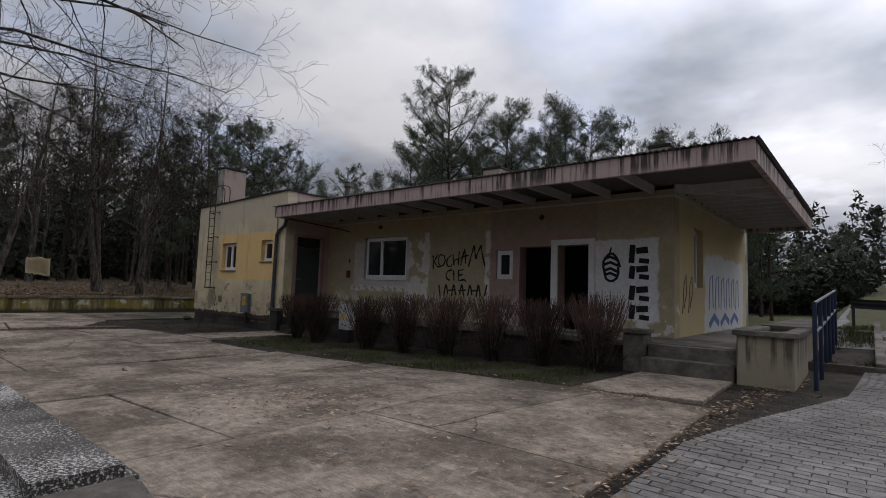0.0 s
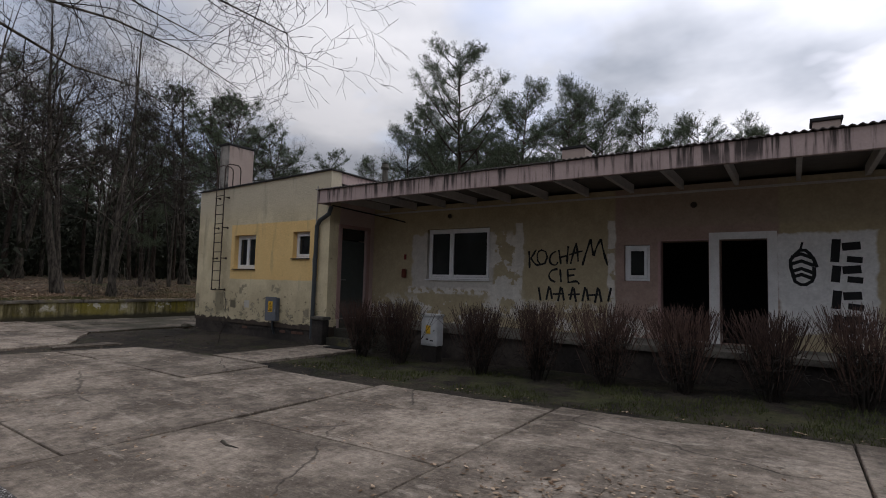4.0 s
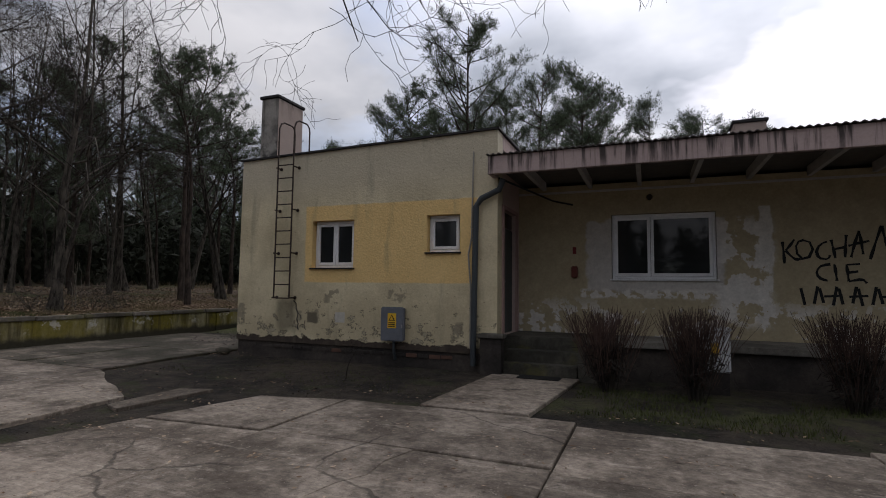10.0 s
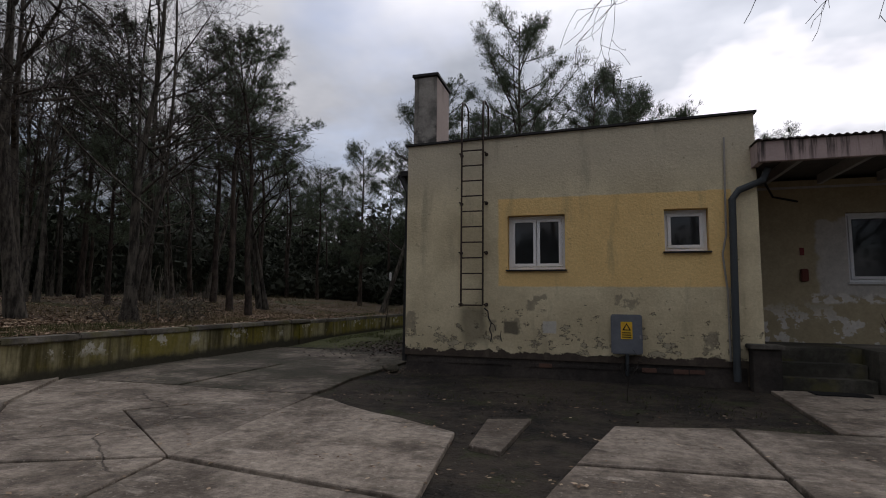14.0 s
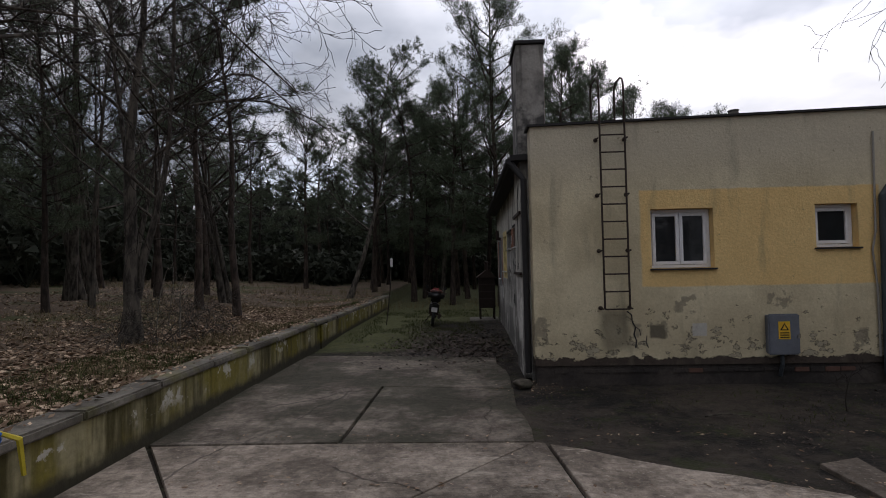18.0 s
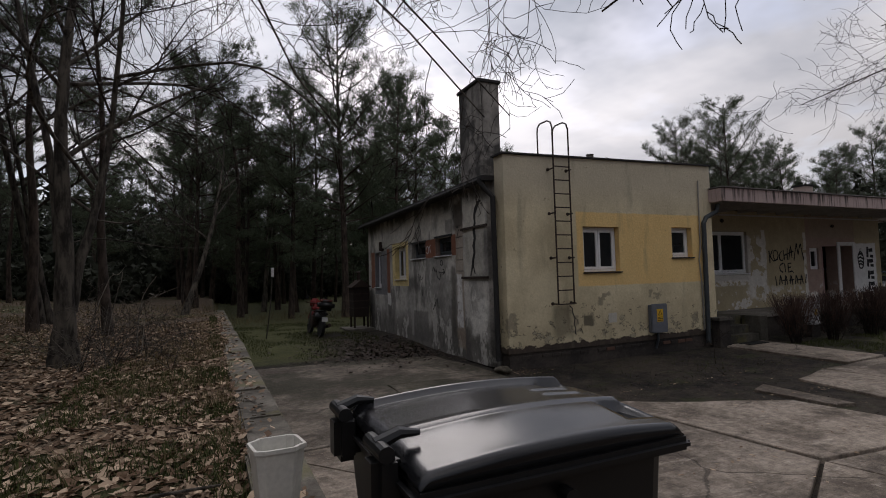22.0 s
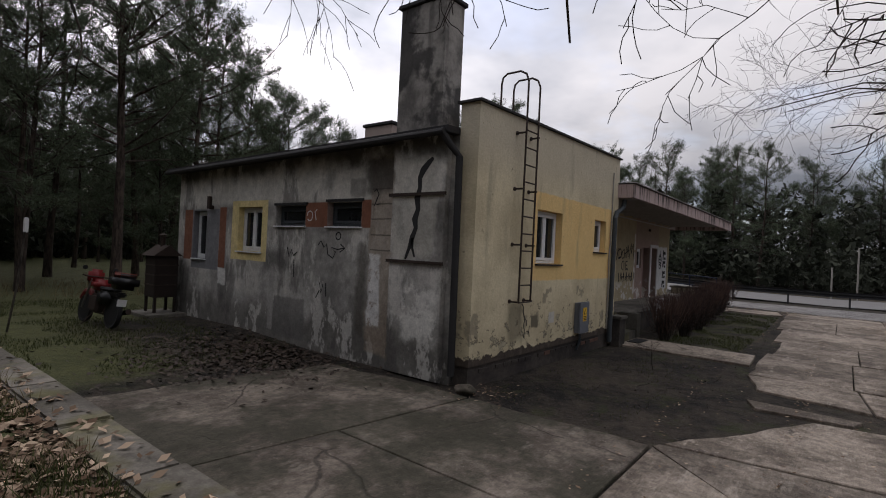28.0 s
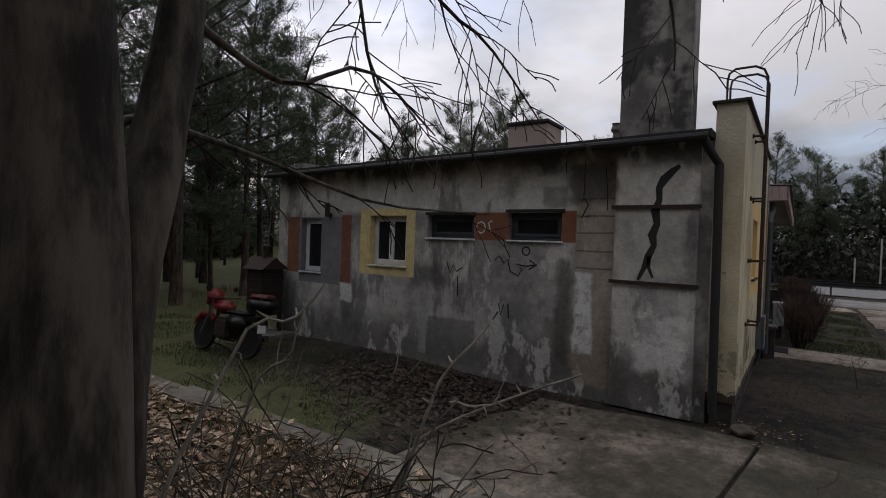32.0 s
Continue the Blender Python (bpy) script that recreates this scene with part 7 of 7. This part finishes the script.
def wood(count, x0, x1, y0, y1, gap, lo, hi, picks, keep=lambda x, y: True):
    made, tries = 0, 0
    while made < count and tries < 4000:
        tries += 1
        x, y = R2.uniform(x0, x1), R2.uniform(y0, y1)
        if keep(x, y) and all((x - a) ** 2 + (y - b) ** 2 > gap * gap for a, b in far):
            far.append((x, y))
            plant(x, y, R2.choice(picks), R2.uniform(lo, hi))
            made += 1


wood(40, -24, -3.5, 34, 58, 2.4, 0.62, 0.85, (0, 1, 2, 3))
wood(10, -3.5, 6.0, 56, 90, 2.6, 0.55, 0.75, (1, 3))
wood(56, -60, -28.5, 11, 52, 2.4, 0.62, 0.9, (2, 2, 2, 1))
wood(12, -26, -19, 28, 38, 1.9, 0.75, 1.0, (2, 2, 1))
wood(96, 23, 42, -50, 60, 1.9, 0.92, 1.2, (1, 1, 3, 0))
wood(14, -52, -35, -12, 9, 2.6, 0.7, 0.95, (0, 2))


# far woods all round, and the dark brush under the trees
def far_woods(name, rings, label):
    st = Sticks()
    rng = random.Random(5)
    for d0, d1, count, h0, h1 in rings:
        for _ in range(count):
            a, d = rng.uniform(0, 2 * math.pi), rng.uniform(d0, d1)
            x, y = -12 + d * math.sin(a), 8 + d * math.cos(a)
            if 3 < x < 21 or (x > -6 and 0 < y < 62 and x < 21):
                continue
            h, z = rng.uniform(h0, h1), gz(x, y)
            r = h * rng.uniform(0.16, 0.24)
            for k in range(150):
                u = rng.random() ** 0.8
                w = r * (1.05 - u) ** 0.6
                c = Vector((x, y, z)) + Vector((rng.gauss(0, 0.5) * w, rng.gauss(0, 0.5) * w, h * (0.05 + 0.95 * u)))
                s = rng.uniform(0.18, 0.55)
                st.tri(c + rvec(rng) * s, c + rvec(rng) * s, c + rvec(rng) * s)
    return tagged(st.made(name, FARNEEDLES), label, "woods", kind="stuff")


# Southern arc is unseen, added to darken window reflections and the front walls.
far_woods("far_woods", ((40, 56, 620, 5, 9), (58, 75, 480, 8, 12), (75, 110, 620, 9, 14)), "distant pine woods toned dark for forest shade, southern arc unseen")


def brush(name, zones, label):
    st = Sticks()
    rng = random.Random(6)
    for x0, x1, y0, y1, count, h in zones:
        for _ in range(count):
            x, y = rng.uniform(x0, x1), rng.uniform(y0, y1)
            z = gz(x, y)
            p = Vector((x, y, z - 0.05))
            for k in range(5):
                d = Vector((rng.gauss(0, 0.4), rng.gauss(0, 0.4), 1)).normalized()
                l = h * rng.uniform(0.4, 1.0)
                q = p + d * l
                st.bar([p, p.lerp(q, 0.5) + rvec(rng) * 0.1, q], [0.02, 0.014, 0.005], 3)
                for m in range(7):
                    c = p.lerp(q, rng.uniform(0.25, 1.0)) + rvec(rng) * 0.35
                    s = rng.uniform(0.14, 0.42)
                    st.tri(c + rvec(rng) * s, c + rvec(rng) * s, c + rvec(rng) * s)
    return tagged(st.made(name, FARNEEDLES), label, "undergrowth", kind="stuff")


# Brush takes the same darkened colour for the shade between the trunks.
brush("undergrowth", ((-62, -39, 4, 55, 1900, 6.0), (-46, -16, 40, 56, 1300, 6.2), (-16, 2, 44, 56, 400, 4.5), (-38, -27, 30, 42, 300, 2.4), (25, 44, -45, 90, 1100, 4.4), (-45, -34, -14, 8, 260, 3.0)), "tangled undergrowth below the pines, toned dark for forest shade")


# ---- litter, grass, leaves ----
WETLEAVES = leafy("wet_leaves", (0.018, 0.012, 0.009), (0.085, 0.06, 0.045), 0.6)

def leaf_carpet():
    st = Sticks()
    rng = random.Random(8)
    for _ in range(40000):
        if rng.random() < 0.72:
            x, y = -23.1 - abs(rng.gauss(0, 2.4)), rng.uniform(-1.5, 17)
        else:
            x, y = rng.uniform(-36, -23.1), rng.uniform(-2, 24)
        c = Vector((x, y, gz(x, y) + rng.uniform(0.005, 0.03)))
        a, s = rng.uniform(0, 6.28), rng.uniform(0.022, 0.066)
        u = Vector((math.cos(a), math.sin(a), rng.uniform(-0.4, 0.4))).normalized() * s
        w = Vector((-math.sin(a), math.cos(a), rng.uniform(-0.5, 0.5))).normalized() * s * 0.55
        st.quad(c - u, c + w + Vector((0, 0, 0.008)), c + u, c - w + Vector((0, 0, 0.008)))
    for _ in range(2600):
        x, y = rng.uniform(-12, 1), rng.uniform(-3.5, 0.2)
        c = Vector((x, y, gz(x, y) + 0.015))
        a, s = rng.uniform(0, 6.28), rng.uniform(0.025, 0.055)
        u, w = Vector((math.cos(a), math.sin(a), 0.2)) * s, Vector((-math.sin(a), math.cos(a), 0.2)) * s * 0.6
        st.quad(c - u, c + w, c + u, c - w)
    for _ in range(650):
        x, y = rng.uniform(-23.24, -22.9), rng.uniform(2.6, 22)
        c = Vector((x, y, 0.715 if y < 12.5 else 0.675))
        a, s = rng.uniform(0, 6.28), rng.uniform(0.02, 0.05)
        u, w = Vector((math.cos(a), math.sin(a), 0.3)) * s, Vector((-math.sin(a), math.cos(a), 0.3)) * s * 0.6
        st.quad(c - u, c + w, c + u, c - w)
    # scraps blown into patches and joints of the concrete
    def scrap(x, y):
        c = Vector((x, y, gz(x, y) + 0.028))
        a, s = rng.uniform(0, 6.28), rng.uniform(0.010, 0.034)
        u, w = Vector((math.cos(a), math.sin(a), rng.uniform(-0.15, 0.15))) * s, Vector((-math.sin(a), math.cos(a), rng.uniform(-0.2, 0.2))) * s * 0.5
        st.quad(c - u, c + w, c + u, c - w)

    for cx, cy, sx, sy, count in ((-3.1, 3.1, 0.75, 0.55, 700), (-0.5, 5.9, 0.45, 0.2, 220), (-2.6, 2.75, 1.5, 0.3, 240), (-18.2, 8.2, 0.3, 0.3, 120)):
        for _ in range(count):
            scrap(rng.gauss(cx, sx), rng.gauss(cy, sy))
    for _ in range(1100):
        scrap(rng.uniform(-22, 0.4), rng.choice((1.95, 3.3, 4.66, 6.0)) + rng.gauss(0, 0.05))
    for _ in range(700):
        scrap(rng.uniform(-22, 0.4), rng.uniform(0.8, 6.0))
    for _ in range(900):
        y = rng.uniform(2.5, 9.5)
        scrap(0.55 + 0.10 * max(0, y - 5) + rng.gauss(0, 0.12), y)
    wet = Sticks()
    for _ in range(3000):
        x, y = rng.gauss(-19.2, 0.95), rng.gauss(12.4, 1.0)
        if x > -18.2:
            continue
        c = Vector((x, y, gz(x, y) + rng.uniform(-0.02, 0.05)))
        a, s = rng.uniform(0, 6.28), rng.uniform(0.025, 0.06)
        u, w = Vector((math.cos(a), math.sin(a), rng.uniform(-0.5, 0.5))) * s, Vector((-math.sin(a), math.cos(a), rng.uniform(-0.5, 0.5))) * s * 0.6
        wet.quad(c - u, c + w, c + u, c - w)
    # crumbs of earth, twigs and rotten leaves on the bare soil
    for x0, x1, y0, y1, count in ((-18.4, -12.3, 5.6, 8.5, 2200), (-16.3, -15.0, 1.5, 6.2, 400), (-12.0, -1.4, 5.8, 8.6, 2400), (0.45, 1.5, 3.0, 8.2, 900), (-20.6, -18.2, 8.6, 16, 1800)):
        for _ in range(count):
            x, y = rng.uniform(x0, x1), rng.uniform(y0, y1)
            c = Vector((x, y, gz(x, y) + rng.uniform(-0.03, -0.012)))
            a, s = rng.uniform(0, 6.28), rng.uniform(0.006, 0.024)
            u, w = Vector((math.cos(a), math.sin(a), rng.uniform(-0.6, 0.6))) * s, Vector((-math.sin(a), math.cos(a), rng.uniform(-0.6, 0.6))) * s * rng.uniform(0.3, 0.8)
            wet.quad(c - u, c + w, c + u, c - w)
    tagged(wet.made("wet_leaves", WETLEAVES), "dark wet leaves and crumbs lying on the bare soil", "leaf litter", kind="stuff")
    return tagged(st.made("leaf_litter", LEAVES), "brown fallen leaves covering the bank", "leaf litter", kind="stuff")


leaf_carpet()


def blades(name, zones, mat, label, seed):
    st = Sticks()
    rng = random.Random(seed)
    for x0, x1, y0, y1, count, h in zones:
        for _ in range(count):
            x, y = rng.uniform(x0, x1), rng.uniform(y0, y1)
            if noise.noise((x * 0.9, y * 0.9, seed)) < -0.08:
                continue
            b0 = Vector((x, y, gz(x, y) - 0.035))
            if x < -23.0:
                b0.z += 0.03
            a = rng.uniform(0, 6.28)
            w = Vector((math.cos(a), math.sin(a), 0)) * 0.006
            tip = b0 + Vector((rng.gauss(0, 0.4), rng.gauss(0, 0.4), 1)) * h * rng.uniform(0.5, 1.2)
            st.tri(b0 - w, b0 + w, tip)
    return tagged(st.made(name, mat), label, "grass", kind="stuff")


blades("grass", ((-10.6, -1.6, 6.1, 7.9, 9000, 0.075), (-22.6, -18.4, 12.4, 22, 14000, 0.08), (1.0, 1.95, 10.9, 19, 5000, 0.10), (-24.8, -23.2, 1.5, 9, 11000, 0.10), (-23.40, -23.20, 2.6, 20, 3000, 0.10), (-18.2, -12.6, 6.3, 8.3, 900, 0.05), (0.5, 0.95, 8.5, 10.2, 700, 0.1)), GRASS, "short patchy winter grass", 3)
blades("dry_grass", ((-30, -23.3, 8.5, 20, 9000, 0.16), (-24.4, -23.1, 4, 12, 3500, 0.14), (-40, -10, 22, 27, 6000, 0.35), (16.5, 21, -20, 60, 5000, 0.4)), DRYGRASS, "pale dry grass at the wood's edge", 4)


# fallen sticks, and a small sapling in the earth
def stick(name, pts, r, label, mat=BARK):
    t = thing(name, pts[0], label, "stick")
    part("wood", tube(pts, [r, r * 0.8, r * 0.5][: len(pts)] if len(pts) == 3 else r, 6), mat, t)
    return t


stick("fallen_stick", [(-16.2, 6.7, 0.01), (-15.95, 6.75, 0.03), (-15.6, 6.66, 0.02)], 0.014, "pale fallen stick on the bare earth")
stick("fallen_stick", [(-7.0, 2.55, 0.03), (-6.85, 2.5, 0.035), (-6.7, 2.52, 0.03)], 0.02, "short dark stick on the concrete")
stick("fallen_stick", [(-23.9, 3.0, 0.66), (-23.7, 3.25, 0.70), (-23.35, 3.3, 0.68)], 0.015, "grey fallen stick in the leaves")
sap = thing("sapling", (-14.25, 7.0, 0), "small dark sapling growing in the bare earth", "plant")
sp = Sticks()
rs = random.Random(3)
grow(sp, sp, Vector((-14.25, 7.0, -0.03)), Vector((0, 0, 1)), 0.55, 0.010, 2, rs, 0.05)
sp.made("stem", TWIG, sap)


def bramble(x, y, seed, h, label, n=7, reach=0.5):
    rng = random.Random(seed)
    t = thing("bramble", (x, y, gz(x, y)), label, "bush", "brambles on the bank")
    st = Sticks()
    for k in range(n):
        a = rng.uniform(0, 6.28)
        d = Vector((math.cos(a) * reach, math.sin(a) * reach, 1)).normalized()
        grow(st, st, Vector((x, y, gz(x, y) - 0.05)), d, h * rng.uniform(0.7, 1.1), 0.008, 2, rng, 0.12, 0.2)
    tagged(st.made("branchwork", BARK, t), kind="stuff")
    return t


def cane_bush(x, y, canes, label):
    t = thing("bramble", (x, y, gz(x, y)), label, "bush", "brambles on the bank")
    rng = random.Random(61)
    for pts, r in canes:
        st = Sticks()
        line = bent(pts, 10)
        st.bar([p + rvec(rng) * 0.006 for p in line], [0.75 * r * (1 - 0.6 * k / 10) * rng.uniform(0.9, 1.1) for k in range(11)], 6)
        for k in (4, 6, 8):
            st.bar([line[k], line[k] + rvec(rng) * 0.04], [r * 0.5, 0.002], 4)
        st.made("cane", CANE, t, smooth=True)
    t.location = t.location + Vector((-0.40, -0.36, 0.03))
    return t


cane_bush(-24.0, 9.45, [
    ([(-24.02, 9.46, 0.75), (-24.0, 9.44, 1.25), (-23.94, 9.35, 1.62), (-23.86, 9.32, 1.80), (-23.73, 9.21, 1.97)], 0.014),
    ([(-24.0, 9.42, 1.3), (-23.95, 9.37, 1.55), (-23.75, 9.24, 1.66), (-23.45, 8.95, 1.78)], 0.011),
    ([(-23.95, 9.35, 0.8), (-23.90, 9.28, 1.31), (-23.81, 9.14, 1.58)], 0.010),
    ([(-23.84, 9.3, 1.7), (-23.72, 9.2, 1.68), (-23.70, 9.16, 1.78)], 0.007),
], "leggy pale leafless bramble canes on the bank")
cane_bush(-24.6, 9.85, [
    ([(-24.75, 9.95, 0.85), (-24.6, 9.8, 1.5), (-24.40, 9.70, 1.98), (-24.30, 9.63, 2.00), (-24.20, 9.57, 2.12)], 0.012),
    ([(-24.5, 9.9, 0.9), (-24.33, 9.78, 1.72), (-24.26, 9.67, 1.88), (-24.24, 9.63, 2.04)], 0.009),
], "leggy pale leafless bramble canes on the bank")
bramble(-23.9, 8.2, 53, 0.5, "leggy leafless bramble on the leafy bank", 3)
bramble(-24.9, 10.6, 54, 0.7, "low leafless bramble on the leafy bank", 4)


shoot = thing("sapling", (-22.42, -0.14, 0.0), "thin dark leafless sapling beside the rubbish container", "plant")
for pts, r in (
    ([(-22.41, -0.15, 0.05), (-22.42, -0.16, 0.6), (-22.41, -0.165, 1.2), (-22.40, -0.165, 1.75), (-22.375, -0.16, 1.85), (-22.372, -0.152, 1.90), (-22.376, -0.145, 1.955)], 0.0028),
    ([(-22.40, -0.165, 1.2), (-22.37, -0.17, 1.62), (-22.355, -0.165, 1.76), (-22.365, -0.16, 1.855)], 0.0015),
):
    st = Sticks()
    rng = random.Random(70)
    line = bent(pts, 22)
    st.bar([p + rvec(rng) * 0.0022 for p in line], [r * (1 - 0.6 * k / 22) for k in range(23)], 6)
    for k in (14, 16, 17, 19, 20):
        st.bar([line[k], line[k] + rvec(rng) * 0.022], [r * 0.5, 0.0008], 4)
    st.made("stem", TWIG, shoot, smooth=True)
for x, y, seed in ((-22.1, 0.75, 81), (-21.6, 0.7, 82)):
    bramble(x, y, seed, 0.80, "low dark leafless twigs beside the container", 5, 0.55)
for x, y, seed, h in ((-24.7, 8.9, 83, 1.0), (-24.35, 9.7, 84, 1.1), (-24.95, 9.9, 85, 1.15), (-25.0, 8.4, 86, 0.8)):
    bramble(x, y, seed, h, "tangled leafless brambles on the leafy bank", 7, 0.6)


# ---- pavers of the footpath, last ----
path_ = tagged(mesh("footpath", box(0.9, 0.95, 3.0, 3.05, 0.05, 0.10), PAVER), "grey block-paved footpath", "pavement", kind="structure")
unit = box(-0.0975, 0.0975, -0.0475, 0.0475, -0.05, 0.0, bevel=0.005)
unit_me = bpy.data.meshes.new("paver")
unit.to_mesh(unit_me)
unit_me.materials.append(PAVER)
rest = Sticks()


def left_edge(y):
    edge = ((-3.0, 0.75), (3.2, 0.67), (4.3, 0.66), (5.8, 0.97), (8.2, 1.64), (10.7, 1.80), (10.71, 2.15), (14.0, 2.15))
    for (a, xa), (b, xb) in zip(edge, edge[1:]):
        if y <= b:
            return xa + (xb - xa) * (y - a) / (b - a)
    return 2.15


count = 0
j = 0
y = -3.0
while y < 13.9:
    x = left_edge(y) + 0.10
    if j % 2:
        z = gz(x, y) + 0.012
        a = [Vector((x - 0.05 + sx * 0.0465, y + sy * 0.0465, z)) for sx, sy in ((-1, -1), (1, -1), (1, 1), (-1, 1))]
        rest.quad(*a)
        x += 0.10
    while x < 5.4:
        if x > 0:
            z = gz(x, y) + 0.012 + R.uniform(-0.003, 0.003)
            if 3.0 < y < 6.6 and x < 2.55 and count < 300:
                ob = new("paver", unit_me)
                ob.parent = path_
                ob.location = (x, y, z)
                ob.rotation_euler = (R.uniform(-0.01, 0.01), R.uniform(-0.01, 0.01), R.uniform(-0.01, 0.01))
                count += 1
            else:
                a = [Vector((x + sx * 0.0965, y + sy * 0.0465, z)) for sx, sy in ((-1, -1), (1, -1), (1, 1), (-1, 1))]
                b = [p - Vector((0, 0, 0.04)) for p in a]
                rest.quad(*a)
                for i in range(4):
                    rest.quad(b[i], b[(i + 1) % 4], a[(i + 1) % 4], a[i])
        x += 0.2
    y += 0.1
    j += 1
pv = rest.made("pavers", PAVER, path_)
tagged(pv, "grey block pavers laid in rows", kind="stuff")
